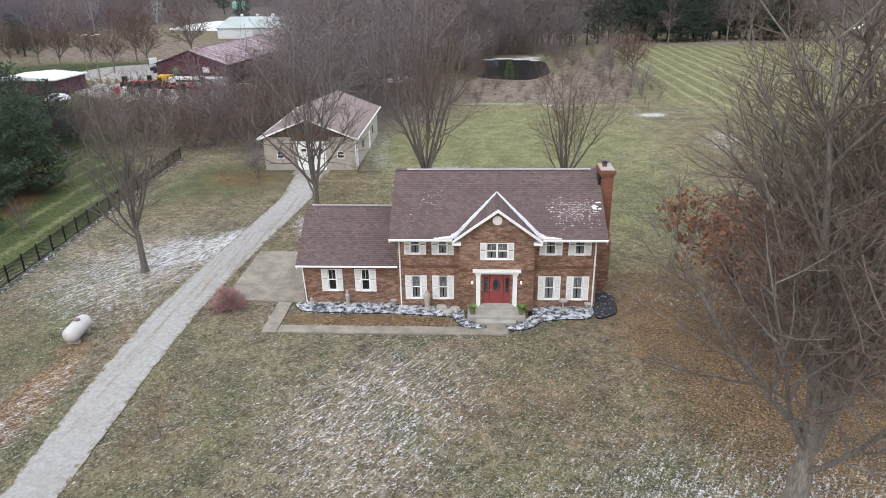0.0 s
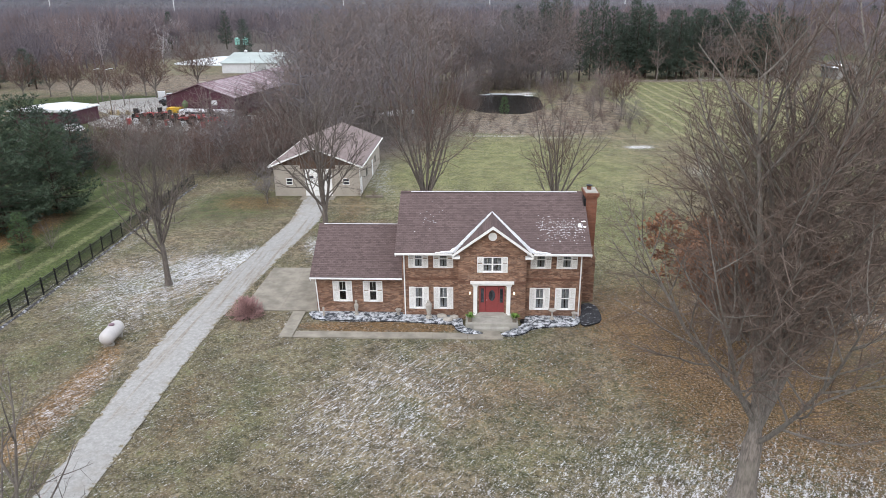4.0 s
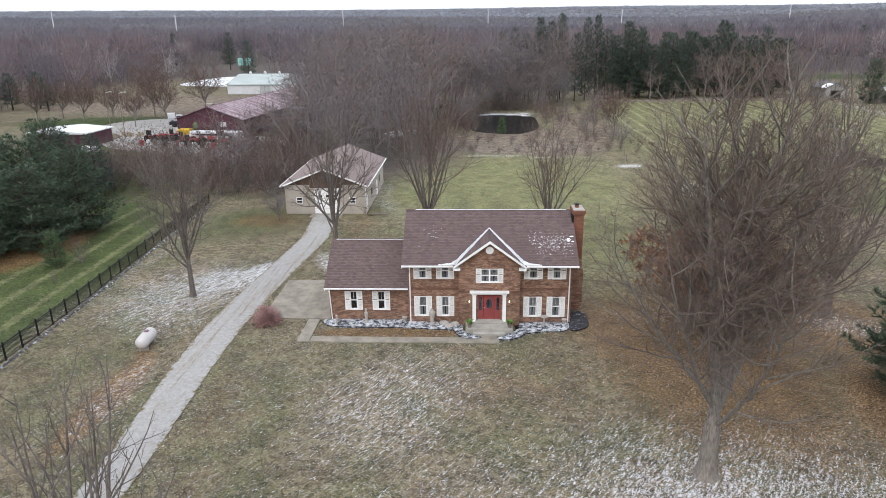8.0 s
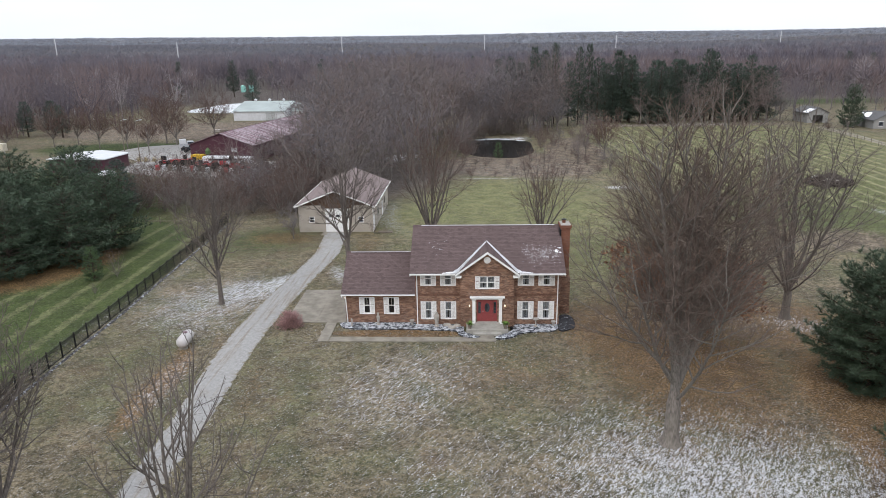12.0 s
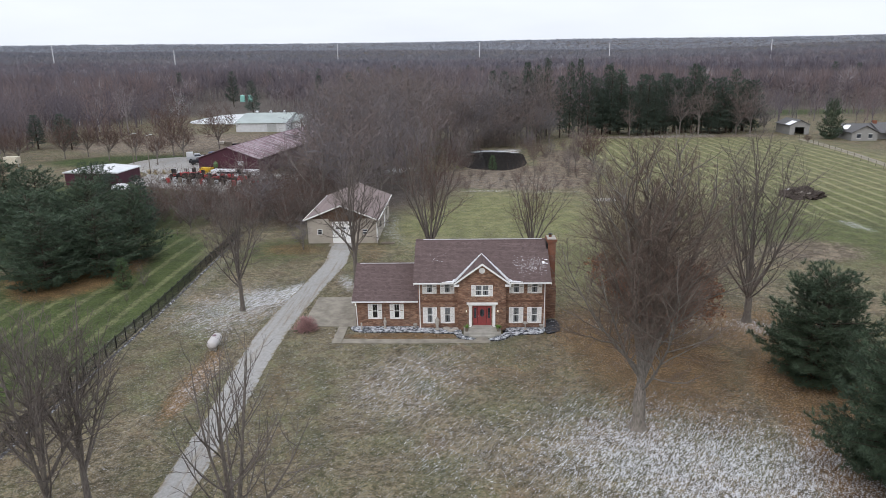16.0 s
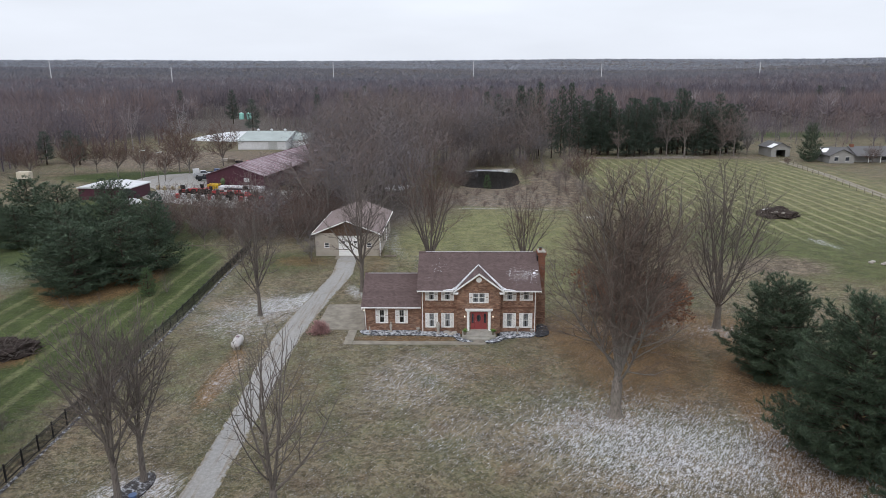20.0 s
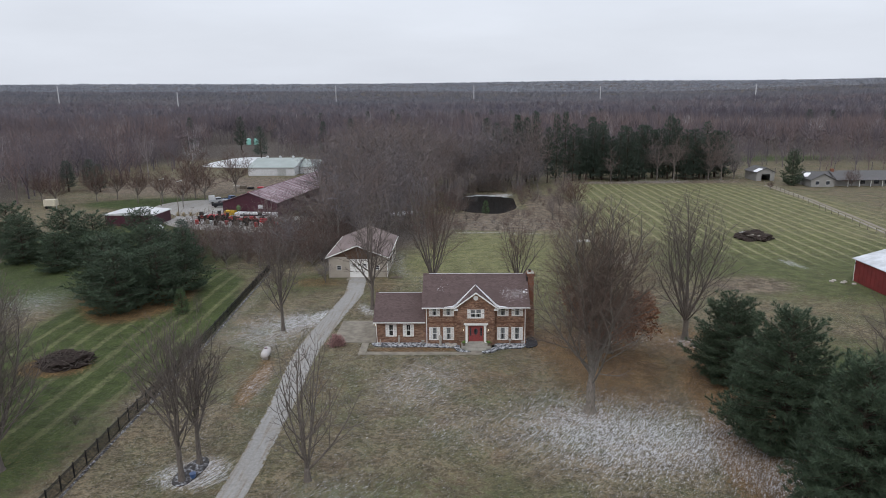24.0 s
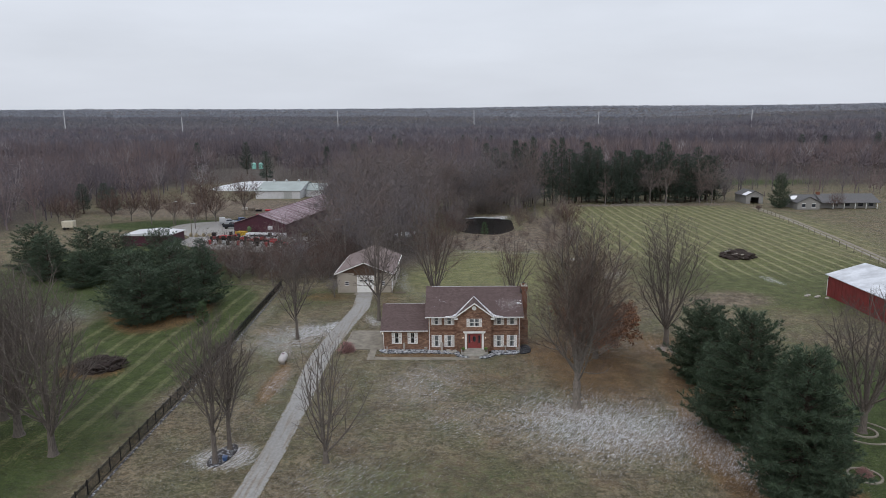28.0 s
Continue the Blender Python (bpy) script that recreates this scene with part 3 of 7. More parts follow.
strk = gm.noise(1.3, 6, 0.75, vec=combed((0.6, 2.0, 1), 57))
rime = gm.noise(4.2, 4, 0.75, vec=combed((0.5, 1.7, 1), 57))
grit = gm.math("MULTIPLY", gm.math("SUBTRACT", gm.noise(9.5, 3, 0.75), 0.5), 2.2)
fr = gm.math("ADD", gm.math("ADD", gm.attr("frost"), grit), gm.math("ADD", gm.math("MULTIPLY", gm.math("SUBTRACT", strk, 0.5), 1.4), gm.math("MULTIPLY", gm.math("SUBTRACT", rime, 0.5), 2.4)))
col = gm.mix(gm.ramp(fr, 0.48, 1.1, 0, 0.84), col, (0.66, 0.66, 0.69))
gm.color(col)
gm.bump(gm.math("ADD", tuft, gm.math("MULTIPLY", fine, 0.5)), 0.7, 0.09)
gme.materials.append(gm.m)
ground = tagged(new("ground", gme), "wide winter lawn with leaves and thin snow", "ground", kind="structure")


def ribbon(name, pts, z, mat, label, cat, sub=10, rag=0.0, seed=1):
    """A strip of paving given by its middle line and half widths (x, y, half)."""
    g = random.Random(seed)
    vs, fs = [], []
    dense = []
    for a, b in zip(pts, pts[1:]):
        for k in range(sub):
            t = k / sub
            dense.append([p + (q - p) * t for p, q in zip(a, b)])
    dense.append(list(pts[-1]))
    for i, (x, y, h) in enumerate(dense):
        x0, y0, _ = dense[max(0, i - 1)]
        x1, y1, _ = dense[min(len(dense) - 1, i + 1)]
        d = math.hypot(x1 - x0, y1 - y0)
        nx_, ny_ = -(y1 - y0) / d, (x1 - x0) / d
        for s in (1, 0.5, 0, -0.5, -1):
            hh = h + (g.uniform(-rag, rag) if abs(s) == 1 else 0)
            vs.append((x + nx_ * hh * s, y + ny_ * hh * s, z + (0.03 * (1 - s * s)) if abs(s) < 1 else z - 0.03))
        if i:
            for k in range(4):
                o = (i - 1) * 5 + k
                fs.append((o, o + 5, o + 6, o + 1))
    ob = mesh_ob(name, vs, [f[::-1] for f in fs], mat, True)
    rim = ob.data.attributes.new("rim", "FLOAT", "POINT")
    rim.data.foreach_set("value", [(1.0, 0.0, 0.5, 0.0, 1.0)[i % 5] for i in range(len(vs))])
    return tagged(ob, label, cat, kind="structure")


gv = N("gravel", 0.95)
cg = gv.mix(gv.ramp(gv.noise(5, 5, 0.75), 0.3, 0.7), (0.27, 0.262, 0.25), (0.42, 0.41, 0.395))
cg = gv.mix(gv.ramp(gv.noise(0.5, 5), 0.5, 0.75, 0, 0.6), cg, (0.27, 0.235, 0.19))
cg = gv.mix(gv.ramp(gv.noise(40, 2), 0.3, 0.7, 0, 0.5), cg, (0.2, 0.195, 0.19))
cg = gv.mix(gv.ramp(gv.math("ADD", gv.attr("rim"), gv.math("MULTIPLY", gv.math("SUBTRACT", gv.noise(1.6, 6, 0.75), 0.5), 2.6)), 0.72, 1.1), cg, gv.mix(gv.ramp(gv.noise(8, 4, 0.8), 0.4, 0.6), (0.085, 0.072, 0.036), (0.26, 0.22, 0.15)))
cg = gv.mix(gv.ramp(gv.noise(1.0, 4, 0.65, vec=gv.xyz((2.6, 0.10, 1), (0, 0, 0), True)), 0.5, 0.68, 0, 0.6), cg, gv.mix(gv.ramp(gv.noise(5, 4, 0.8), 0.35, 0.65), (0.15, 0.115, 0.08), (0.28, 0.235, 0.185)))
gv.color(cg)
gv.bump(gv.noise(30, 3), 0.6, 0.02)
M["gravel"] = gv.m
road = ribbon("driveway", [(-15.5, -150, 1.15), (-14.6, -90, 1.15), (-14.2, -60, 1.15), (-14.0, -45, 1.15), (-14.05, -37.4, 1.15), (-13.85, -28.6, 1.2), (-14.05, -17, 1.3), (-14.6, -8, 1.45), (-14.65, -1, 1.5), (-14.3, 5, 1.5), (-13.6, 12.2, 1.45), (-13.1, 17, 1.5), (-12.6, 22.5, 1.5), (-13.0, 27.5, 1.5), (-13.2, 32.0, 1.65)], 0.07, M["gravel"], "pale grey gravel driveway with worn wheel tracks", "driveway", 12, 0.05)


# ---- the brick house ----
house = empty("house", label="two-storey brown brick house with maroon shingle roof", category="house")
HX, HD, EZ, RZ, RY = 12.8, 8.4, 5.18, 8.2, 4.2      # width, depth, eave and ridge heights, ridge place
SL = (RZ - EZ) / (RY + 0.9)                          # main roof slope


def wall_with_holes(name, x0, x1, z0, z1, y0, y1, holes, mat, parent, top=None):
    """A wall along x with thickness and through openings; top: a peak (x, z) for a gable."""
    xs = sorted({x0, x1, *[h[0] for h in holes], *[h[1] for h in holes]})
    zs = sorted({z0, z1, *[h[2] for h in holes], *[h[3] for h in holes]})
    bm = bmesh.new()
    for a, b in zip(xs, xs[1:]):
        for c, d in zip(zs, zs[1:]):
            mx, mz = (a + b) / 2, (c + d) / 2
            if any(h[0] < mx < h[1] and h[2] < mz < h[3] for h in holes):
                continue
            box(a, b, y0, y1, c, d, bm)
    if top:
        prism([(x0, z1), (x1, z1), top], y0, y1, bm)
    bmesh.ops.remove_doubles(bm, verts=bm.verts[:], dist=0.0005)
    return part(name, bm, mat, parent)


def sash_window(parent, x0, x1, z0, z1, y, shutters=0.43, double=False, curtains=True):
    """A double-hung window in a wall that faces -y, with louvred shutters beside it."""
    w = empty("window")
    w.parent = parent
    f = bmesh.new()
    t = 0.055
    for a, b, c, d in ((x0, x0 + t, z0, z1), (x1 - t, x1, z0, z1), (x0 + t, x1 - t, z1 - t, z1), (x0 + t, x1 - t, z0, z0 + t)):
        box(a, b, y - 0.03, y + 0.06, c, d, f)
    lights = [(x0 + t, x1 - t)]
    if double:
        mx = (x0 + x1) / 2
        box(mx - 0.06, mx + 0.06, y - 0.03, y + 0.06, z0 + t, z1 - t, f)
        lights = [(x0 + t, mx - 0.06), (mx + 0.06, x1 - t)]
    part("frame", f, M["white"], w)
    zm = (z0 + z1) / 2
    for a, b in lights:
        part("rail", box(a, b, y + 0.0, y + 0.05, zm - 0.03, zm + 0.03), M["white"], w)
        part("pane", box(a, b, y + 0.05, y + 0.058, zm + 0.03, z1 - t), M["clear_glass"], w).visible_shadow = False
        part("pane", box(a, b, y + 0.075, y + 0.083, z0 + t, zm - 0.03), M["clear_glass"], w).visible_shadow = False
        part("muntin", box((a + b) / 2 - 0.008, (a + b) / 2 + 0.008, y + 0.038, y + 0.05, zm + 0.03, z1 - t), M["white"], w)
        if curtains:
            c = bmesh.new()
            n = 10
            for s0, s1 in ((a, a + (b - a) * 0.42), (b - (b - a) * 0.42, b)):
                vs = []
                for i in range(n + 1):
                    xx = s0 + (s1 - s0) * i / n
                    dy = 0.02 * math.sin(i * 2.1)
                    vs.append((c.verts.new((xx, y + 0.14 + dy, z0 + t)), c.verts.new((xx, y + 0.14 + dy, z1 - t))))
                for p, q in zip(vs, vs[1:]):
                    c.faces.new((p[0], q[0], q[1], p[1]))
            part("curtain", c, M["curtain"], w)
    # near-black sheet in the mulch colour, painting in the unlit room
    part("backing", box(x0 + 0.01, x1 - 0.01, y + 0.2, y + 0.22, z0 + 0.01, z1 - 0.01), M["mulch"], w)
    part("sill", box(x0 - 0.03, x1 + 0.03, y - 0.09, y - 0.031, z0 - 0.05, z0 - 0.002), M["white"], w)
    for s in (x0 - shutters - 0.01, x1 + 0.01):
        b = bmesh.new()
        sy0, sy1 = y - 0.075, y - 0.032
        box(s, s + 0.05, sy0, sy1, z0 - 0.04, z1 + 0.02, b)
        box(s + shutters - 0.05, s + shutters, sy0, sy1, z0 - 0.04, z1 + 0.02, b)
        for c in (z0 - 0.04, zm - 0.04, z1 - 0.05):
            box(s + 0.05, s + shutters - 0.05, sy0, sy1, c, c + 0.07, b)
        k = z0 + 0.05
        while k < z1 - 0.07:
            if abs(k - zm) > 0.05:
                box(s + 0.05, s + shutters - 0.05, sy0 + 0.012, sy1, k, k + 0.035, b)
            k += 0.055
        part("shutter", b, M["white"], w)
    return w


WT = 0.24
low = [(0.87, 1.46), (2.64, 3.23), (9.5, 10.12), (11.32, 11.94)]
LZ0, LZ1, UZ0, UZ1 = 0.6, 2.24, 3.78, 5.0
holes = [(a, b, LZ0, LZ1) for a, b in low] + [(a, b, UZ0, UZ1) for a, b in low]
GX0, GX1, GC, GY = 4.02, 8.76, 6.39, -0.57
wall_with_holes("wall_front", 0, GX0, 0, EZ + 0.1, 0, WT, [h for h in holes if h[1] < GX0], M["brick"], house)
wall_with_holes("wall_front", GX1, HX, 0, EZ + 0.1, 0, WT, [h for h in holes if h[0] > GX1], M["brick"], house)
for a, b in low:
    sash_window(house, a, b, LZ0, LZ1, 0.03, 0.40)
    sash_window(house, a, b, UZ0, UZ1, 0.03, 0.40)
for x0, x1 in ((0, WT), (HX - WT, HX)):
    part("wall_side", prism([(WT, 0), (HD - WT, 0), (HD - WT, EZ), (RY, RZ - 0.22), (WT, EZ)], x0, x1, axis="x"), M["brick"], house)
wall_with_holes("wall_back", 0, HX, 0, EZ + 0.1, HD - WT, HD, [], M["brick"], house)
# soldier course between the storeys
for x0, x1, y in ((0.02, GX0 - 0.02, -0.012), (GX1 + 0.02, HX - 0.02, -0.012), (GX0 + 0.02, GX1 - 0.02, GY - 0.012)):
    part("brick_course", box(x0, x1, y, y + 0.012, 2.78, 2.98), M["brick_course"], house)
# entrance gable
AP, GE = 7.0, 5.05
wall_with_holes("gable_wall", GX0, GX1, 0, GE, GY, GY + WT, [(5.5, 7.28, 0.5, 2.62), (5.72, 7.06, 3.68, 4.78)], M["brick"], house, (GC, AP - 0.12))
for x0, x1 in ((GX0, GX0 + WT), (GX1 - WT, GX1)):
    part("gable_cheek", box(x0, x1, GY + WT, 0.0, 0, GE), M["brick"], house)
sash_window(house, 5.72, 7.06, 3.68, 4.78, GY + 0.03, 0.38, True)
v = part("gable_vent", lathe([(0.26, 0), (0.3, 0.02), (0.3, 0.05), (0.24, 0.06), (0.23, 0.045)], 20), M["white"], house, "round white louvred vent", pose(6.38, GY, 6.28, 90))
for k in range(5):
    z = -0.16 + k * 0.08
    h = math.sqrt(0.22 ** 2 - z * z)
    part("louvre", box(-h, h, z - 0.025, z + 0.02, 0.045, 0.07), M["white"], v)


def slab(p, q, r, s, t):
    """A thin plate with the four corners given, t metres thick, hanging down."""
    bm = bmesh.new()
    up = [bm.verts.new(c) for c in (p, q, r, s)]
    dn = [bm.verts.new((c[0], c[1], c[2] - t)) for c in (p, q, r, s)]
    bm.faces.new(up)
    bm.faces.new(dn[::-1])
    for i in range(4):
        j = (i + 1) % 4
        bm.faces.new((up[j], up[i], dn[i], dn[j]))
    bmesh.ops.recalc_face_normals(bm, faces=bm.faces[:])
    return bm


RX0, RX1 = -0.38, 13.17
def plate(pts, t):
    """A flat plate with any outline, t metres thick, hanging down."""
    bm = bmesh.new()
    up = [bm.verts.new(c) for c in pts]
    dn = [bm.verts.new((c[0], c[1], c[2] - t)) for c in pts]
    bm.faces.new(up)
    bm.faces.new(dn[::-1])
    for i in range(len(up)):
        j = (i + 1) % len(up)
        bm.faces.new((up[j], up[i], dn[i], dn[j]))
    bmesh.ops.recalc_face_normals(bm, faces=bm.faces[:])
    return bm


VYR = (7.12 - EZ) / SL - 0.9      # where the entrance gable's ridge meets the main roof
for half in (((RX0, -0.9, EZ), (6.39 - 2.78, -0.9, EZ), (6.39, VYR, 7.12), (6.39, RY, RZ), (RX0, RY, RZ)), ((6.39 + 2.78, -0.9, EZ), (RX1, -0.9, EZ), (RX1, RY, RZ), (6.39, RY, RZ), (6.39, VYR, 7.12))):
    part("roof", plate(half, 0.16), M["shingle"], house)
part("roof", slab((RX0, RY, RZ), (RX1, RY, RZ), (RX1, 2 * RY + 0.9, EZ), (RX0, 2 * RY + 0.9, EZ), 0.16), M["shingle"], house)
part("ridge_cap", prism([(RY - 0.14, RZ - 0.05), (RY, RZ + 0.04), (RY + 0.14, RZ - 0.05)], RX0, RX1, axis="x"), M["shingle"], house)
part("ridge_snow", box(0.4, RX1 - 0.5, RY - 0.09, RY - 0.04, RZ - 0.015, RZ + 0.025), M["snow"], house, "thin line of snow")
part("gutter", box(RX0, 3.6, -0.99, -0.905, EZ - 0.14, EZ - 0.03), M["white"], house)
part("gutter", box(9.2, RX1, -0.99, -0.905, EZ - 0.14, EZ - 0.03), M["white"], house)
for x0, x1 in ((RX0, 3.7), (9.1, RX1)):
    part("soffit", box(x0, x1, -0.9, 0.0, EZ - 0.2, EZ - 0.165), M["white"], house)
for x in (RX0 + 0.03, RX1 - 0.03):
    part("bargeboard", slab((x - 0.015, -0.88, EZ - 0.165), (x + 0.015, -0.88, EZ - 0.165), (x + 0.015, RY, RZ - 0.175), (x - 0.015, RY, RZ - 0.175), 0.14), M["white"], house)
# gable roof running into the main roof
GW, GF = 2.78, -0.95
gslope = (AP + 0.12 - GE) / GW
yr = (AP + 0.12 - EZ) / SL - 0.9
ye = (GE - EZ) / SL - 0.9
for s in (-1, 1):
    bm = bmesh.new()
    pts = [(GC, GF, AP + 0.12), (GC, yr + 0.15, AP + 0.12), (GC + s * GW, -0.86, GE), (GC + s * GW, GF, GE)]
    up = [bm.verts.new(p) for p in pts]
    dn = [bm.verts.new((p[0], p[1], p[2] - 0.14)) for p in pts]
    bm.faces.new(up)
    bm.faces.new(dn[::-1])
    for i in range(4):
        j = (i + 1) % 4
        bm.faces.new((up[j], up[i], dn[i], dn[j]))
    bmesh.ops.recalc_face_normals(bm, faces=bm.faces[:])
    part("gable_roof", bm, M["shingle"], house)
    # white rake board with its boxed return
    part("rake_board", prism([(GC, AP + 0.14), (GC + s * (GW + 0.02), GE + 0.02), (GC + s * (GW + 0.02), GE - 0.16), (GC, AP - 0.08)], GF - 0.03, GF), M["white"], house)
    part("rake_soffit", prism([(GC, AP - 0.03), (GC + s * GW, GE - 0.15), (GC + s * GW, GE - 0.18), (GC, AP - 0.07)], GF, GY), M["white"], house)
    a, b = sorted((GC + s * 2.25, GC + s * (GW + 0.02)))
    part("eave_return", box(a, b, GF - 0.02, GY + 0.6, GE - 0.3, GE - 0.16), M["white"], house)
    # snow caught in the valley
    bm = bmesh.new()
    g = random.Random(5 + s)
    n = 34
    rows_ = []
    for i in range(n + 1):
        t = i / n
        c = Vector((GC + s * GW * t, yr + (-0.9 - yr) * t, AP + 0.12 + (EZ - AP - 0.12) * t))
        w0, w1 = 0.1 + 0.05 * g.random(), (0.05 + 0.08 * t) + 0.06 * g.random() + (0.14 if t > 0.9 else 0)
        mx = (c.x + s * w1, c.y + 0.02, c.z + 0.045)
        gx_ = c.x - s * w0
        rows_.append([bm.verts.new((gx_, c.y - w0 * 0.35, AP + 0.12 - gslope * abs(gx_ - GC) + 0.03)), bm.verts.new((c.x, c.y, c.z + 0.085)), bm.verts.new(mx), ])
    for p, q in zip(rows_, rows_[1:]):
        for k in (0, 1):
            bm.faces.new((p[k], q[k], q[k + 1], p[k + 1]))
    bmesh.ops.solidify(bm, geom=bm.faces[:], thickness=0.05)
    part("valley_snow", bm, M["snow"], house, "strip of snow lying in the roof valley")
    # a drift on the eave at the foot of the valley
    bm = bmesh.new()
    for k in range(14):
        x = GC + s * (GW + 0.02 + k * 0.085)
        h = 0.16 * (1 - k / 14) + 0.03 * g.random()
        box(x - 0.05, x + 0.05, -0.93, -0.93 + h * 2.2, EZ - 0.005, EZ + h * 0.6 + 0.02, bm)
    part("eave_snow", bm, M["snow"], house)
part("gable_ridge", prism([(GC - 0.13, AP + 0.05), (GC, AP + 0.16), (GC + 0.13, AP + 0.05)], GF, yr + 0.1), M["shingle"], house)
# patches of snow on the shingles: tabs that stayed white
bm = bmesh.new()
g = random.Random(3)
for k in range(330):
    if k < 310:
        cx, cy = g.gauss(11.4, 1.0), g.gauss(1.05, 0.55)
        cx = 9.5 + abs(cx - 9.5)
        if cy > 0.7 + (cx - 9.5) * -0.12 + 1.5 or cx > 12.9 or cy > 3 or cy < -0.3:
            continue
    else:
        cx, cy = g.gauss(1.9, 0.5), g.gauss(1.7, 0.7)
    cy = round(cy / 0.125) * 0.125 + g.uniform(-0.03, 0.03)
    w = g.uniform(0.015, 0.05) * (1.4 if cx > 12.0 else 1)
    d = g.uniform(0.012, 0.03)
    z0, z1 = EZ + (cy + 0.9) * SL, EZ + (cy + d + 0.9) * SL
    q = [bm.verts.new(p) for p in ((cx - w, cy, z0 + 0.012), (cx + w, cy, z0 + 0.012), (cx + w * 0.8, cy + d, z1 + 0.012), (cx - w * 0.8, cy + d, z1 + 0.012))]
    bm.faces.new(q)
tagged(part("roof_snow", bm, M["snow"], house, "specks of snow on the shingles"), kind="stuff")
bm = bmesh.new()
for k in range(14):
    cx, cy, w = 12.5 + abs(g.gauss(0.1, 0.2)), g.gauss(1.3, 0.16), g.uniform(0.03, 0.09)
    z = EZ + (cy + 0.9) * SL
    q = [bm.verts.new((cx + w * math.cos(a) * 1.5, cy + w * 0.7 * math.sin(a), z + w * 0.7 * math.sin(a) * SL + 0.02)) for a in (0.2, 1.2, 2.3, 3.3, 4.3, 5.4)]
    bm.faces.new(q)
tagged(part("snow_drift", bm, M["snow"], house), kind="stuff")
# chimney
ch = empty("chimney")
ch.parent = house
part("shaft", box(13.18, 13.98, 3.0, 4.5, 4.4, 8.05), M["chimney_brick"], ch)
part("base", box(12.82, 14.1, 2.7, 4.8, 0.0, 3.6), M["brick"], ch)
part("shoulder", prism([(2.7, 3.6), (4.8, 3.6), (4.5, 4.4), (3.0, 4.4)], 12.82, 14.0, axis="x"), M["brick"], ch)
part("corbel", box(13.12, 14.04, 2.94, 4.56, 8.05, 8.2), M["chimney_brick"], ch)
part("corbel", box(13.06, 14.1, 2.88, 4.62, 8.2, 8.42), M["chimney_brick"], ch)
part("crown", box(13.14, 14.02, 2.96, 4.54, 8.42, 8.47), M["concrete"], ch)
part("flue", lathe([(0.16, 8.47), (0.16, 8.7), (0.13, 8.7), (0.13, 8.55)], 12, None, 13.5, 3.9), M["chimney_brick"], ch, "clay flue pipe")
part("flue_cap", lathe([(0.24, 8.76), (0.24, 8.8), (0.02, 8.86)], 12, None, 13.5, 3.9), M["dark_metal"], ch)
part("flashing", box(13.02, 13.178, 2.95, 4.55, 6.9, 8.0), M["dark_metal"], ch)
# downspouts
for x in (0.16, 12.62, ):
    b = rod((x, -0.06, 0.1), (x, -0.06, 4.85), 0.05, sides=6)
    rod((x, -0.06, 4.85), (x, -0.9, 5.05), 0.05, sides=6, bm=b)
    part("downspout", b, M["white"], house, "white metal downspout")
# front entrance
ent = empty("entrance")
ent.parent = house
part("door", box(5.95, 6.83, GY + 0.08, GY + 0.13, 0.54, 2.55), M["red_door"], ent)
for x0, x1 in ((6.06, 6.33), (6.45, 6.72)):
    part("door_panel", box(x0, x1, GY + 0.06, GY + 0.079, 0.68, 1.2), M["red_door"], ent)
part("door_light", lathe([(0.01, 0), (0.27, 0), (0.27, 0.02), (0.01, 0.02)], 20), M["glass"], ent, "oval leaded glass", pose(6.39, GY + 0.079, 1.85, 90) @ Matrix.Diagonal((0.85, 1.55, 1, 1)))
part("door_knob", lathe([(0.03, 0), (0.04, 0.03), (0.01, 0.06)], 8), M["galvanised"], ent, "", pose(6.03, GY + 0.08, 1.5, 90))
for x0, x1 in ((5.5, 5.93), (6.85, 7.28)):
    part("sidelight", box(x0, x1, GY + 0.09, GY + 0.14, 0.54, 2.55), M["red_door"], ent)
    m_ = (x0 + x1) / 2
    part("sidelight_pane", box(m_ - 0.11, m_ + 0.11, GY + 0.075, GY + 0.089, 1.3, 2.38), M["glass"], ent)
part("threshold", box(5.5, 7.28, GY - 0.05, GY + 0.14, 0.5, 0.54), M["concrete"], ent)
for x0, x1 in ((4.98, 5.46), (7.32, 7.80)):
    part("pilaster", box(x0 + 0.1, x1 - 0.1, GY - 0.14, GY - 0.002, 0.5, 2.62), M["white"], ent)
    part("pilaster_base", box(x0 + 0.06, x1 - 0.06, GY - 0.18, GY - 0.002, 0.32, 0.5), M["white"], ent)
    part("capital", box(x0 + 0.06, x1 - 0.06, GY - 0.18, GY - 0.002, 2.62, 2.7), M["white"], ent)
part("lintel", box(5.0, 7.78, GY - 0.17, GY - 0.002, 2.7, 2.86), M["white"], ent)
part("cornice", box(4.86, 7.92, GY - 0.34, GY - 0.002, 2.86, 2.98), M["white"], ent)
for x in (4.84, 7.95):
    part("porch_light", lathe([(0.03, 0), (0.055, 0.05), (0.055, 0.15), (0.03, 0.2)], 8), M["bulb"], house, "lit porch lamp", pose(x, GY - 0.12, 2.0))
    part("lamp_arm", box(x - 0.02, x + 0.02, GY - 0.12, GY, 2.24, 2.28), M["dark_metal"], house)
part("porch", box(4.55, 8.2, -2.1, GY - 0.002, 0.0, 0.42, ), M["concrete"], house, "grey concrete front stoop", bevel=0.015)
part("porch_step", box(5.3, 7.5, GY - 0.55, GY - 0.003, 0.42, 0.52), M["concrete"], house, bevel=0.01)
part("step", box(5.1, 7.6, -2.5, -2.102, 0.0, 0.21), M["concrete"], house, bevel=0.012)
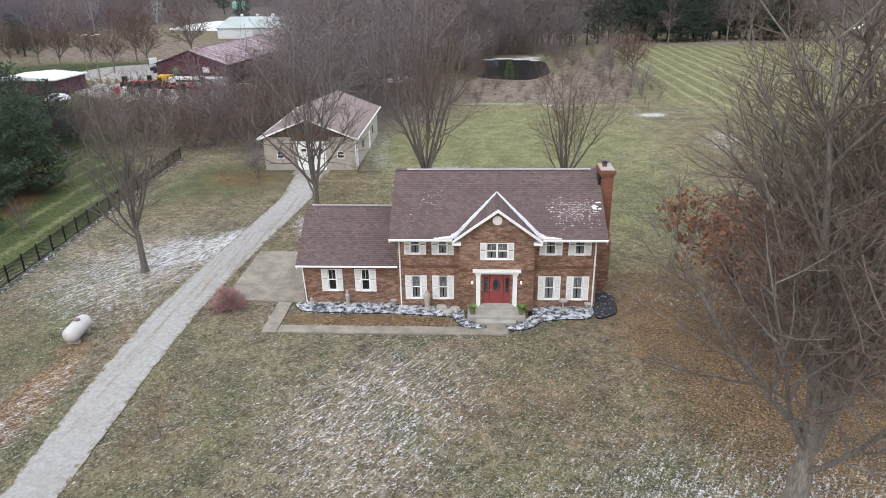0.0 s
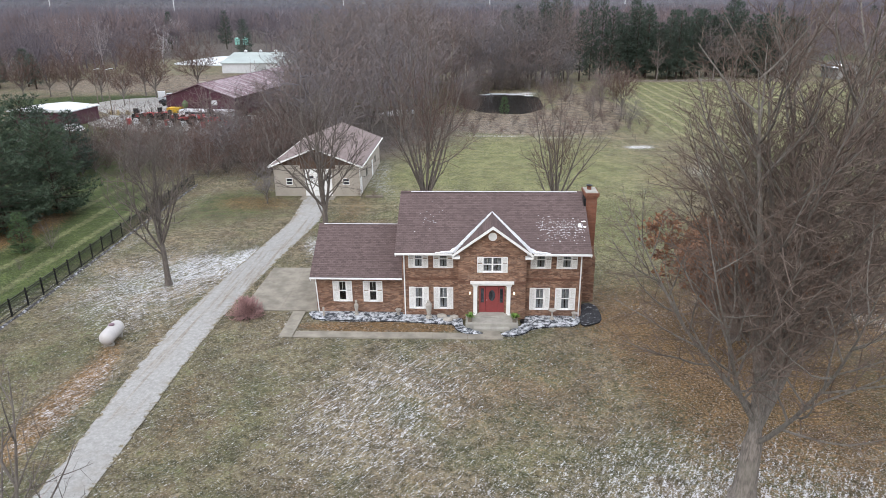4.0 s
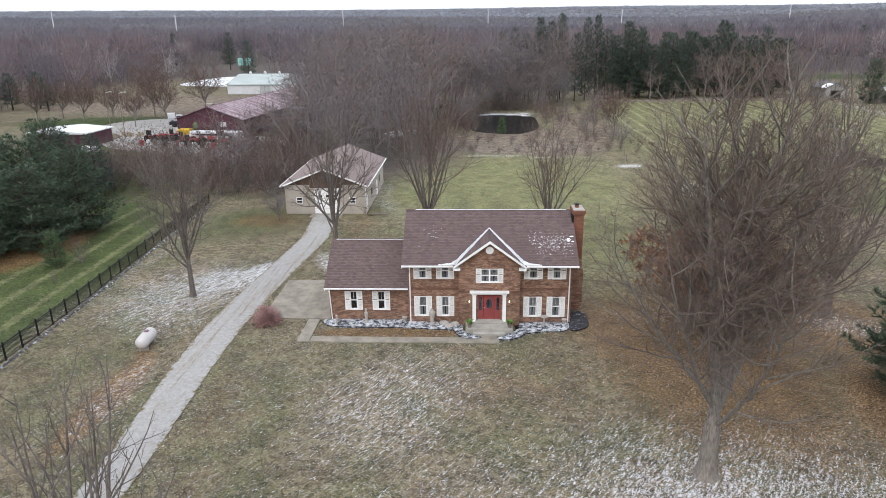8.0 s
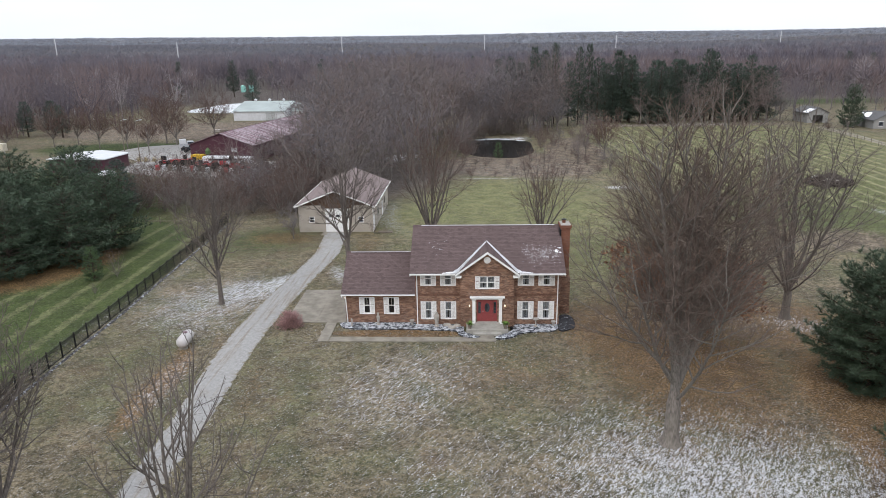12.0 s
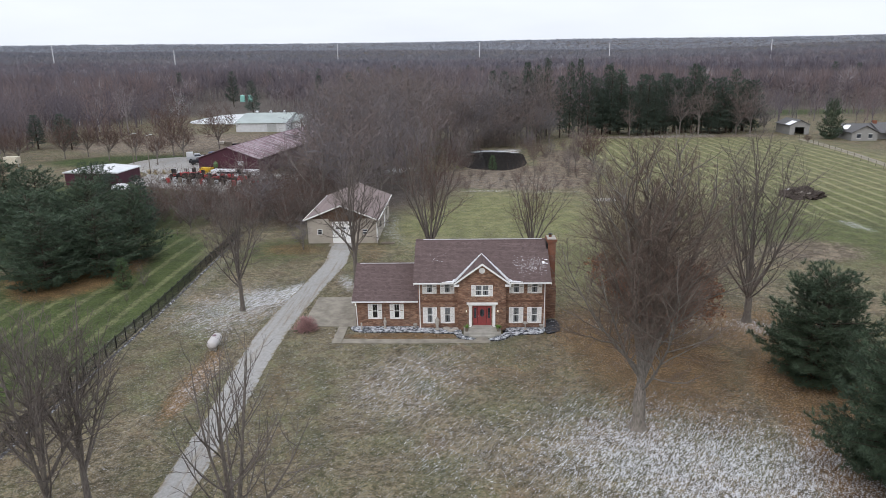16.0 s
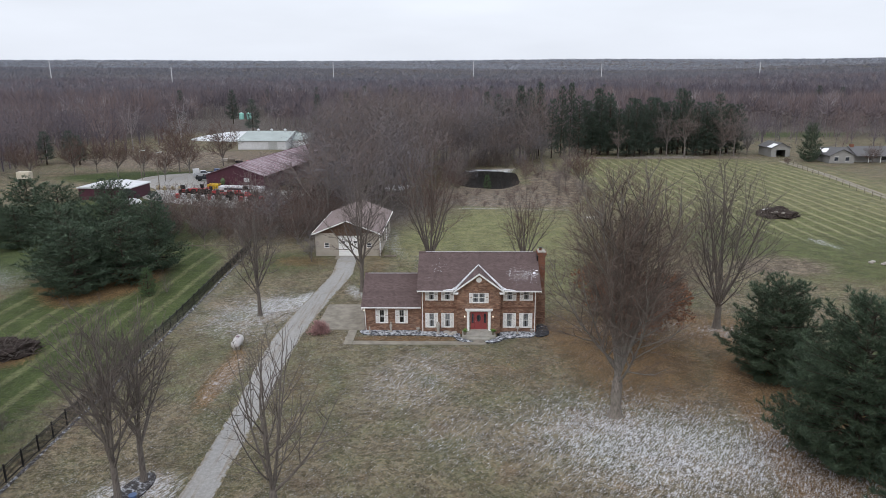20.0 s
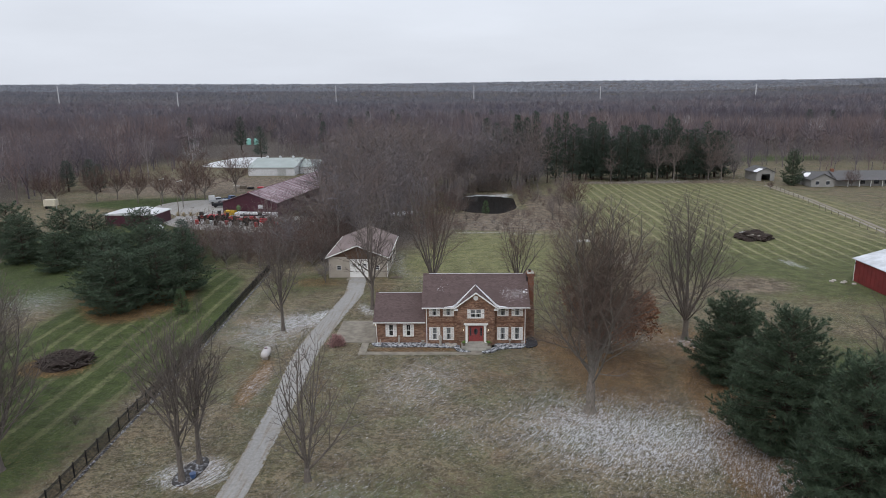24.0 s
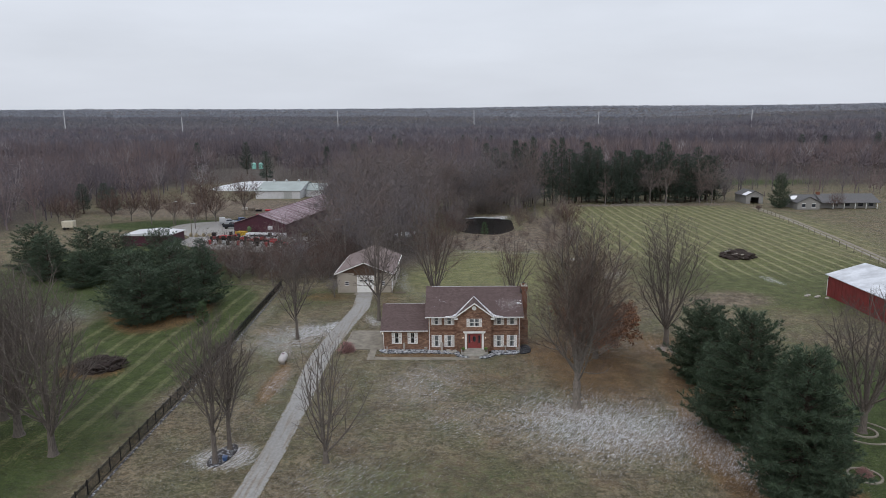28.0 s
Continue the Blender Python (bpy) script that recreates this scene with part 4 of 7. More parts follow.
# single-storey wing on the west side
VY, VE, VZ = 0.36, 2.92, 5.66
wl_ = [(-4.72, -4.15), (-2.5, -1.93)]
wall_with_holes("wing_wall", -6.38, 0.0, 0, VE, VY, VY + WT, [(a, b, 0.95, 2.5) for a, b in wl_], M["brick"], house)
for a, b in wl_:
    sash_window(house, a, b, 0.95, 2.5, VY + 0.03, 0.41, False, False)
part("wing_side", prism([(VY + WT, 0), (8.0, 0), (8.0, VE), (4.2, VZ - 0.2), (VY + WT, VE)], -6.38, -6.38 + WT, axis="x"), M["brick"], house)
part("wing_back", box(-6.38, 0, 8.0, 8.0 + WT, 0, VE), M["brick"], house)
for y0, z0, y1, z1 in ((-0.1, VE + 0.05, 4.2, VZ), (4.2, VZ, 8.5, VE + 0.05)):
    part("wing_roof", slab((-6.68, y0, z0), (-0.002, y0, z0), (-0.002, y1, z1), (-6.68, y1, z1), 0.16), M["shingle"], house)
part("wing_ridge", prism([(4.06, VZ - 0.05), (4.2, VZ + 0.04), (4.34, VZ - 0.05)], -6.68, -0.002, axis="x"), M["shingle"], house)
part("wing_gutter", box(-6.68, -0.002, -0.18, -0.105, VE - 0.08, VE + 0.02), M["white"], house)
part("wing_snow", box(-6.3, -0.6, 4.1, 4.13, VZ - 0.03, VZ + 0.015), M["snow"], house)
part("wing_bargeboard", slab((-6.66, -0.08, VE - 0.115), (-6.63, -0.08, VE - 0.115), (-6.63, 4.2, VZ - 0.175), (-6.66, 4.2, VZ - 0.175), 0.14), M["white"], house)
part("downspout", rod((-6.25, VY - 0.06, 0.1), (-6.3, VY - 0.3, VE - 0.05), 0.045, sides=6), M["white"], house)
part("wall_lamp", lathe([(0.03, 0), (0.07, 0.05), (0.07, 0.16), (0.03, 0.2)], 8), M["bulb"], house, "lit wall lamp", pose(-6.5, 1.0, 2.1))


# ---- trees ----
def unit(v):
    return v / np.maximum(np.linalg.norm(v, axis=-1, keepdims=True), 1e-6)


def tri_mesh(name, tris, mat, tone=None):
    """A mesh from an (n, 3, 3) array of triangles, with an optional tone for each."""
    me = bpy.data.meshes.new(name)
    n = len(tris)
    me.vertices.add(n * 3)
    me.loops.add(n * 3)
    me.polygons.add(n)
    me.vertices.foreach_set("co", tris.reshape(-1).astype(np.float32))
    me.loops.foreach_set("vertex_index", np.arange(n * 3, dtype=np.int32))
    me.polygons.foreach_set("loop_start", np.arange(0, n * 3, 3, dtype=np.int32))
    me.polygons.foreach_set("loop_total", np.full(n, 3, dtype=np.int32))
    if tone is not None:
        me.attributes.new("tone", "FLOAT", "POINT").data.foreach_set("value", np.repeat(tone, 3).astype(np.float32))
    me.materials.append(mat)
    me.update()
    return me


def spikes(g, a, b, w):
    """Three-sided slender cones from a to b, w wide at the foot."""
    d = unit(b - a)
    s = unit(np.cross(d, unit(g.normal(size=a.shape))))
    c = np.cross(d, s)
    w = np.asarray(w)[..., None]
    p = [a + (s * math.cos(k * 2.0944) + c * math.sin(k * 2.0944)) * w * 0.6 for k in range(3)]
    return np.concatenate([np.stack([p[k], p[(k + 1) % 3], b], -2) for k in range(3)], -3)


def slivers(g, a, b, w):
    """One thin triangle for each of the finest twigs."""
    s = unit(np.cross(b - a, unit(g.normal(size=a.shape)))) * np.asarray(w)[..., None] * 0.5
    return np.stack([a - s, a + s, b], -2)


def tubes(P, r0, r1, sides):
    """Tapering tubes along many polylines P (branches, points, 3), as triangles."""
    d = unit(np.gradient(P, axis=1))
    m = np.abs(d.mean(1))
    ref = np.eye(3)[m.argmin(1)][:, None, :]
    s = unit(np.cross(d, np.broadcast_to(ref, d.shape)))
    c = np.cross(d, s)
    w = np.linspace(0, 1, P.shape[1])
    r = r0[:, None] * (1 - w) + r1[:, None] * w
    k = np.arange(sides) * math.tau / sides
    V = P[:, :, None] + r[..., None, None] * (s[:, :, None] * np.cos(k)[:, None] + c[:, :, None] * np.sin(k)[:, None])
    a, b = V[:, :-1], V[:, 1:]
    a2, b2 = np.roll(a, -1, 2), np.roll(b, -1, 2)
    return np.concatenate([np.stack([a, a2, b2], -2).reshape(-1, 3, 3), np.stack([a, b2, b], -2).reshape(-1, 3, 3)])


class Tubes:
    """Collects tapering branches into one mesh."""

    def __init__(self):
        self.v, self.f = [], []

    def path(self, pts, r0, r1, sides):
        n = len(pts)
        base = len(self.v)
        for i, p in enumerate(pts):
            d = (pts[min(i + 1, n - 1)] - pts[max(i - 1, 0)]).normalized()
            a = d.orthogonal().normalized()
            b = d.cross(a)
            r = r0 + (r1 - r0) * i / (n - 1)
            if i == n - 1 and r1 < 0.012:
                self.v.append(tuple(p))
            else:
                for k in range(sides):
                    w = a * (math.cos(k * math.tau / sides) * r) + b * (math.sin(k * math.tau / sides) * r)
                    self.v.append(tuple(p + w))
        for i in range(n - 1):
            o = base + i * sides
            if i == n - 2 and r1 < 0.012:
                t = base + (n - 1) * sides
                for k in range(sides):
                    self.f.append((o + k, o + (k + 1) % sides, t))
            else:
                for k in range(sides):
                    j = (k + 1) % sides
                    self.f.append((o + k, o + j, o + sides + j, o + sides + k))

    def ob(self, name, mat, parent=None, label=""):
        o = mesh_ob(name, self.v, self.f, mat, True)
        o.parent = parent
        return tagged(o, label)


def bend(g, p, d, length, n, wob, up):
    """Points of a branch that wanders and reaches for the light."""
    pts = [Vector(p)]
    d = Vector(d).normalized()
    for i in range(n):
        d = (d + Vector((g.gauss(0, wob), g.gauss(0, wob), g.gauss(0, wob) + up))).normalized()
        pts.append(pts[-1] + d * (length / n))
    return pts, d


class Crown:
    """An uneven egg that the branches fill."""

    def __init__(self, g, height, width, low, wide_at):
        self.h, self.w, self.low, self.k = height, width / 2, low, math.log(0.5) / math.log(wide_at)
        self.p = g.uniform(0, 6.28, 4)

    def inside(self, p):
        u = np.clip((p[..., 2] - self.low) / (self.h - self.low), 0.0, 1.0)
        a = np.arctan2(p[..., 1], p[..., 0])
        lobes = 1 + 0.10 * np.sin(3 * a + self.p[0] + 4 * u) + 0.08 * np.sin(5 * a + self.p[1] - 7 * u)
        r = self.w * np.sin(math.pi * u ** self.k) ** 0.5 * lobes
        return (np.hypot(p[..., 0], p[..., 1]) < r + 0.02 * self.h * (u < 0.6)) & (p[..., 2] < self.h * (0.97 + 0.03 * np.sin(3 * a + self.p[2])))


def offshoots(g, P, per, s0, s1, ang, length, crown, seg, up, wob):
    """Side branches along the polylines P; returns them, the parent of each and its place on it."""
    B, m, _ = P.shape
    span = np.linalg.norm(np.diff(P, axis=1), axis=2).sum(1)
    cnt = np.maximum(2, np.round(per * (span / span.mean()) ** 0.7)).astype(int)
    i = np.repeat(np.arange(B), cnt)
    j = np.arange(len(i)) - np.repeat(np.cumsum(cnt) - cnt, cnt)
    s = s0 + (s1 - s0) * (j + g.rand(len(i))) / cnt[i]
    f = np.minimum(s * (m - 1), m - 1.001)
    k = f.astype(int)
    w = (f - k)[:, None]
    p = P[i, k] * (1 - w) + P[i, k + 1] * w
    t = unit(P[i, k + 1] - P[i, k])
    e = unit(np.cross(t, np.array([0.31, 0.17, 0.93])))
    q = np.cross(t, e)
    a = (j * 2.4 + g.uniform(0, 6.28, B)[i] + g.normal(0, 0.35, len(i)))[:, None]
    th = (ang * g.uniform(0.65, 1.3, len(i)))[:, None]
    d = unit(t * np.cos(th) + (e * np.cos(a) + q * np.sin(a)) * np.sin(th))
    L = length * span[i] * (1.12 - 0.72 * s) * g.uniform(0.65, 1.3, len(i))
    reach = np.linspace(0.2, 1.0, 9)
    at = p[:, None] + (d[:, None] + np.array([0, 0, up * seg * 0.35])) * (L[:, None] * reach)[..., None]
    ok = np.cumprod(crown.inside(at), 1).sum(1)
    L = L * np.where(ok == 0, 0.16, reach[np.maximum(ok - 1, 0)]) * g.uniform(0.9, 1.08, len(i))
    pts = [p]
    for _ in range(seg):
        d = unit(d + g.normal(0, wob, d.shape) + np.array([0, 0, up]))
        pts.append(pts[-1] + d * (L / seg)[:, None])
    return np.stack(pts, 1), i, s


def branching(seed, height, width, trunk_r, fork, stems, low_limbs, per, low=2.5, wide_at=0.5, spread=(8, 26), thin=1.0, far=False, ang=0.8):
    """All branches of a leafless tree, level by level: limbs as tubes, then finer wood, twigs and twig ends."""
    g = np.random.RandomState(seed)
    crown = Crown(g, height, width, low, wide_at)
    n = stems + low_limbs
    a = np.arange(n) * 2.4 + g.normal(0, 0.25, n)
    th = np.radians(np.concatenate([np.linspace(spread[0], spread[1], stems) * g.uniform(0.8, 1.2, stems), g.uniform(40, 58, low_limbs)]))
    z0 = np.concatenate([fork * g.uniform(0.85, 1.5, stems), fork * g.uniform(0.8, 1.7, low_limbs)])
    d = np.stack([np.sin(th) * np.cos(a), np.sin(th) * np.sin(a), np.cos(th)], -1)
    L = np.full(n, height * 1.02)
    L[stems:] *= 0.5
    p = np.stack([np.zeros(n), np.zeros(n), z0], -1)
    reach = np.linspace(0.1, 1.0, 19)
    bent = d[:, None] * (L[:, None] * reach)[..., None] + np.array([0, 0, 0.12]) * (L[:, None] * reach)[..., None] * np.linspace(0, 1, 19)[None, :, None]
    ok = np.maximum(crown.inside(p[:, None] + bent) | (reach < 0.25), 0).cumprod(1).sum(1)
    L = L * reach[np.maximum(ok - 1, 0)]
    pts, q = [p], 10
    for _ in range(q):
        d = unit(d + g.normal(0, 0.038, d.shape) + np.array([0, 0, 0.05]) * (1 + 1.2 * (np.arange(n) >= stems))[:, None])
        pts.append(pts[-1] + d * (L / q)[:, None])
    P = np.stack(pts, 1)
    r = np.concatenate([trunk_r * g.uniform(0.48, 0.68, stems) * math.sqrt(5 / max(5, stems)), trunk_r * g.uniform(0.24, 0.34, low_limbs)])
    out = {"crown": crown, "limb": (P, r)}
    P2, i, s = offshoots(g, P, per[0], 0.16 if ang < 1 else 0.1, 0.98, ang, 0.50, crown, 5, 0.12 if ang < 1 else 0.02, 0.08)
    r2 = np.minimum(r[i] * (1 - 0.8 * s) * 0.5, 0.046 * thin) + 0.007 * thin
    P3, i3, s3 = offshoots(g, P2, per[1], 0.16, 1.0, ang, 0.46, crown, 3, 0.07 if ang < 1 else 0.02, 0.1)
    r3 = np.minimum(r2[i3] * (1 - 0.7 * s3) * 0.55, 0.022 * thin) + 0.004 * thin
    P4, i4, s4 = offshoots(g, P3, per[2], 0.1, 1.0, 0.75, 0.55, crown, 1, 0.12, 0.1)
    if far:
        out["mid"] = tubes(P2[:, ::5] if far == 2 else P2[:, [0, 2, 5]], r2, r2 * 0.3, 3)
        out["fine"] = slivers(g, P3[:, 0], P3[:, -1], r3 * 2.4)
        out["ends"] = slivers(g, P4[:, 0], P4[:, -1], np.full(len(P4), 0.02 * thin))
    else:
        out["mid"] = tubes(P2, r2, r2 * 0.3, 5)
        out["fine"] = tubes(P3, r3, r3 * 0.4, 3)
        P5, i5, s5 = offshoots(g, P4, per[3], 0.15, 1.0, 0.7, 0.6, crown, 1, 0.05, 0.08)
        out["ends"] = np.concatenate([spikes(g, P4[:, 0], P4[:, -1], np.full(len(P4), 0.015 * thin)), slivers(g, P5[:, 0], P5[:, -1], np.full(len(P5), 0.0125 * thin))])
        out["tips"] = np.concatenate([P4[:, -1], P5[:, -1]])
    # stretch what has grown to the tree's full height and spread
    e = P4[:, -1]
    kz = min(1.5, (height - fork) / (e[:, 2].max() - fork))
    kx = min(1.6, max(0.7, width / 2 / np.percentile(np.hypot(e[:, 0], e[:, 1]), 97)))
    for key in ("mid", "fine", "ends", "tips"):
        if key in out:
            out[key] = (out[key] - np.array([0, 0, fork])) * np.array([kx, kx, kz]) + np.array([0, 0, fork])
    out["limb"] = ((P - np.array([0, 0, fork])) * np.array([kx, kx, kz]) + np.array([0, 0, fork]), r)
    return out


def grown_tree(name, seed, height, width, trunk_r, fork, stems, low_limbs, per, mat_twig, low=2.5, thin=1.0, leafy=0, wide_at=0.5, spread=(8, 26), mat_limb=None):
    """A leafless tree: flared trunk, one mesh a limb, then branchwork and twigs."""
    g = np.random.RandomState(seed + 1)
    b = branching(seed, height, width, trunk_r, fork, stems, low_limbs, per, low, wide_at, spread, thin)
    t = empty(name)
    zs = np.array([-0.15, 0.0, 0.25, 0.7, fork * 0.5 + 0.4, fork, fork * 1.25 + 0.2])
    rs = trunk_r * np.array([1.9, 1.55, 1.2, 1.02, 0.95, 0.92, 0.6])
    bm = bmesh.new()
    rings = []
    for z, r in zip(zs, rs):
        rings.append([bm.verts.new((math.cos(k * 0.5236) * r * (1 + 0.10 * math.sin(k * 2.1 + seed) * (z < 0.8)), math.sin(k * 0.5236) * r * (1 + 0.10 * math.sin(k * 2.7) * (z < 0.8)), z)) for k in range(12)])
    for lo_, hi_ in zip(rings, rings[1:]):
        for k in range(12):
            bm.faces.new((lo_[k], lo_[(k + 1) % 12], hi_[(k + 1) % 12], hi_[k])).smooth = True
    part("trunk", bm, M["bark"] if mat_limb else M["limb_dark"], t)
    P, r = b["limb"]
    for k in range(len(P)):
        o = new("limb", tri_mesh("limb", tubes(P[k:k + 1], r[k:k + 1], np.array([0.012]), 8), mat_limb or M["limb_dark"]))
        o.parent = t
    for nm, key, mat in (("branchwork", "mid", mat_limb or M["limb_dark"]), ("twigwork", "fine", mat_twig), ("fine_twigwork", "ends", mat_twig)):
        o = tagged(new(nm, tri_mesh(nm, b[key], mat)), kind="stuff")
        o.parent = t
    if leafy:
        tips = b["tips"]
        n = leafy
        c = tips[g.randint(0, len(tips), n)] + g.normal(0, 0.16, (n, 3))
        e, f = unit(g.normal(size=(n, 3))) * 0.17, unit(g.normal(size=(n, 3))) * 0.12
        o = tagged(new("foliage", tri_mesh("foliage", np.concatenate([np.stack([c - e, c + f, c + e], 1), np.stack([c - e, c + e, c - f], 1)]), M["dead_leaf"])), "brown leaves that still hang on", kind="stuff")
        o.parent = t
    return t


def place(src, x, y, rz=0, s=1.0, sz=None, label="", cat="tree", group="", first=False):
    m = pose(x, y, float(rise(np.array(float(x)), np.array(float(y)))), 0, 0, rz) @ Matrix.Diagonal((s, s, sz or s, 1))
    q = src.scale
    o = copy_thing(src, m @ Matrix.Diagonal((1 / q.x, 1 / q.y, 1 / q.z, 1))) if not first else src
    if first:
        src.matrix_basis = m
    return tagged(o, label, cat, group)


def pine(name, seed, height, width, whorls, per, mat, bare=0.06, cone=0.7, blades=9, tuft=0.34, wide=0.10, droop=0.0):
    """A conifer: straight trunk, shelves of boughs, each a flat fan of side shoots that end in brushes of needles."""
    g = np.random.RandomState(seed)
    t = empty(name)
    tr = tubes(np.array([[(0, 0, -0.1), (0, 0, height * 0.4), (0.02 * width, 0, height * 0.98)]]), np.array([0.018 * height]), np.array([0.03]), 7)
    lv = np.repeat(np.arange(whorls), per)
    n = len(lv)
    h = np.clip(bare + (1 - bare) * (lv + g.uniform(-0.42, 0.42, n)) / whorls, bare, 0.985)
    a = np.arange(n) * math.tau / per + lv * 0.9 + g.normal(0, 0.25, n)
    prof = (1 - h) ** cone * np.minimum(1.0, 0.62 + (h - bare) * 2.5)
    side = 1 + 0.16 * np.sin(a * 2 + seed) + 0.10 * np.sin(a * 5 + h * 9)
    L = width * 0.5 * prof * side * g.uniform(0.82, 1.12, n) + 0.2
    up = g.uniform(-0.10, 0.14, n) + 0.75 * h ** 2 - droop
    out = np.stack([np.cos(a), np.sin(a), up], -1)
    s = np.linspace(0, 1, 6)
    P = np.stack([np.zeros(n), np.zeros(n), height * h], -1)[:, None] + out[:, None] * (L[:, None] * s)[..., None]
    P[..., 2] += L[:, None] * (0.16 * s ** 3 - 0.10 * s * (1 - s))
    # side shoots lie in the plane of their bough, alternately to either hand
    step = tuft * 0.5
    cnt = np.maximum(3, (L / step).astype(int))
    i = np.repeat(np.arange(n), cnt)
    j = np.arange(len(i)) - np.repeat(np.cumsum(cnt) - cnt, cnt)
    f = np.clip(0.22 + 0.78 * (j + g.rand(len(i))) / cnt[i], 0, 0.999)
    k = (f * 5).astype(int)
    w = (f * 5 - k)[:, None]
    q = P[i, k] * (1 - w) + P[i, k + 1] * w
    t0 = unit(P[i, k + 1] - P[i, k])
    lat = unit(np.cross(t0, np.array([0, 0, 1.0]))) * np.where(j % 2, 1, -1)[:, None]
    d = unit(t0 * 0.8 + lat * g.uniform(0.5, 1.2, (len(i), 1)) + np.array([0, 0, 0.16]) + g.normal(0, 0.26, (len(i), 3)))
    sl = (L[i] * 0.34 * (1.15 - f) + tuft * 0.4) * g.uniform(0.6, 1.25, len(i))
    e = q + d * sl[:, None]
    # brushes along each shoot and at its end
    m = np.maximum(1, np.round(sl / (tuft * 0.8)).astype(int))
    ii = np.repeat(np.arange(len(sl)), m)
    jj = np.arange(len(ii)) - np.repeat(np.cumsum(m) - m, m)
    c = q[ii] + (e - q)[ii] * ((jj + 0.75) / m[ii])[:, None] + g.normal(0, tuft * 0.1, (len(ii), 3))
    c = np.concatenate([c, P[:, -1], [(0.02 * width, 0, height * 0.97)]])
    dd = np.concatenate([d[ii], unit(P[:, -1] - P[:, -2]), [(0, 0, 1)]])
    B = len(c) * blades
    cc, dd = np.repeat(c, blades, 0), np.repeat(dd, blades, 0)
    v = unit(dd * 0.75 + g.normal(0, 0.55, (B, 3)) + np.array([0, 0, 0.28]))
    ln = tuft * g.uniform(0.6, 1.15, B)
    sd = unit(np.cross(v, unit(g.normal(size=(B, 3))))) * (ln * wide * g.uniform(0.6, 1.3, B))[:, None]
    T = np.stack([cc - v * 0.08 - sd, cc - v * 0.08 + sd, cc + v * ln[:, None]], 1)
    for nm, tris, mt in (("trunk", tr, M["pine_bark"]), ("boughwork", np.concatenate([tubes(P[:, ::5], 0.02 + 0.011 * L, np.full(n, 0.01), 3), slivers(g, q, e, np.full(len(q), 0.02))]), M["pine_bark"]), ("needle_mass", T, mat)):
        o = new(nm, tri_mesh(nm, tris, mt))
        o.parent = t
        if nm != "trunk":
            tagged(o, kind="stuff")
    return t


BT = "tall bare maple with grey bark and dense upright branches"
big = grown_tree("tree", 21, 22.2, 13.0, 0.46, 2.8, 6, 4, (18, 10, 7, 4), M["maple_twig"], 1.6, 1.05, 0, 0.53, (2, 16), M["limb"])
place(big, 17.35, -18.8, 40, label=BT, first=True)
t2 = grown_tree("tree", 33, 15.6, 11.6, 0.33, 1.8, 7, 4, (11, 7, 5, 2), M["twig"], 0.8, 0.8, 0, 0.55, (5, 38))
place(t2, 33.4, 1.6, 0, 1.1, 1.28, label="bare deciduous tree standing in a patch of snow", first=True)
tA_ = grown_tree("tree", 44, 11.4, 7.4, 0.2, 2.2, 6, 2, (8, 6, 5, 3), M["twig"], 2.2, 0.85, 0, 0.55, (4, 30))
place(tA_, -19.65, 5.1, 0, 1.1, 1.25, label="bare tree beside the driveway", first=True)
tB_ = grown_tree("tree", 55, 16.0, 13.0, 0.34, 0.8, 8, 2, (8, 6, 5, 2), M["twig_red"], 1.4, 0.9, 0, 0.6, (5, 34))
place(tB_, 0.0, 25.5, 0, 0.98, 1.35, label="bare multi-stemmed tree with reddish twigs behind the house", first=True)
tD_ = grown_tree("tree", 66, 10.0, 9.6, 0.22, 0.8, 7, 2, (6, 4, 3, 2), M["twig"], 0.3, 0.8, 0, 0.6, (8, 52))
place(tD_, -8.3, -31.3, 0, 1.15, 1.3, label="small bare spreading tree beside the driveway", first=True)
place(tB_, 13.9, 25.5, 130, 0.74, 0.86, "bare multi-stemmed tree on the back lawn")
place(tA_, -8.6, 14.5, 250, 1.35, 1.36, "bare tree with a forked trunk behind the wing")
place(tA_, -18.8, -31.4, 75, 1.15, 1.34, "bare tree in a round mulch bed")
place(tA_, -18.3, -28.7, 200, 1.05, 1.22, "bare tree in a round mulch bed")
place(t2, -41.3, -25.8, 120, 1.2, 1.3, "tall bare tree with many thin branches")
place(t2, -35.2, -30.0, 220, 1.05, 1.15, "tall bare tree with many thin branches")
place(t2, -45.5, -22.0, 10, 1.15, 1.2, "tall bare tree with many thin branches")
place(t2, -47.5, -29.0, 80, 1.1, 1.1, "tall bare tree with many thin branches")
place(tB_, -43.0, -30.5, 300, 0.8, 0.85, "bare multi-stemmed tree with reddish twigs")
place(t2, 45.3, -24.9, 290, 1.05, 1.0, "bare tree inside a ring of paving stones")

oak = grown_tree("tree", 77, 8.0, 13.6, 0.3, 1.2, 7, 7, (9, 6, 5, 2), M["twig_red"], 0.0, 0.8, 16000, 0.42, (10, 60))
place(oak, 22.6, -3.0, 0, label="spreading oak that still holds its rust-brown leaves", first=True)
EV = "dense dark green white pine with full boughs"
p1_ = pine("pine", 3, 12.6, 11.2, 18, 11, M["needle"], 0.02, 0.6, 15, 0.44, 0.075)
place(p1_, 32.8, -26.0, 0, label=EV, first=True)
p2_ = pine("pine", 4, 10.4, 10.6, 15, 11, M["needle"], 0.02, 0.5, 15, 0.44, 0.075)
p3_ = pine("pine", 5, 12.6, 11.4, 13, 8, M["needle"], 0.02, 0.52, 8, 0.66, 0.09)
place(p2_, 34.2, -11.0, 0, 0.93, 0.87, label=EV, first=True)
place(p1_, 33.0, -36.8, 100, 1.02, 1.0, EV)
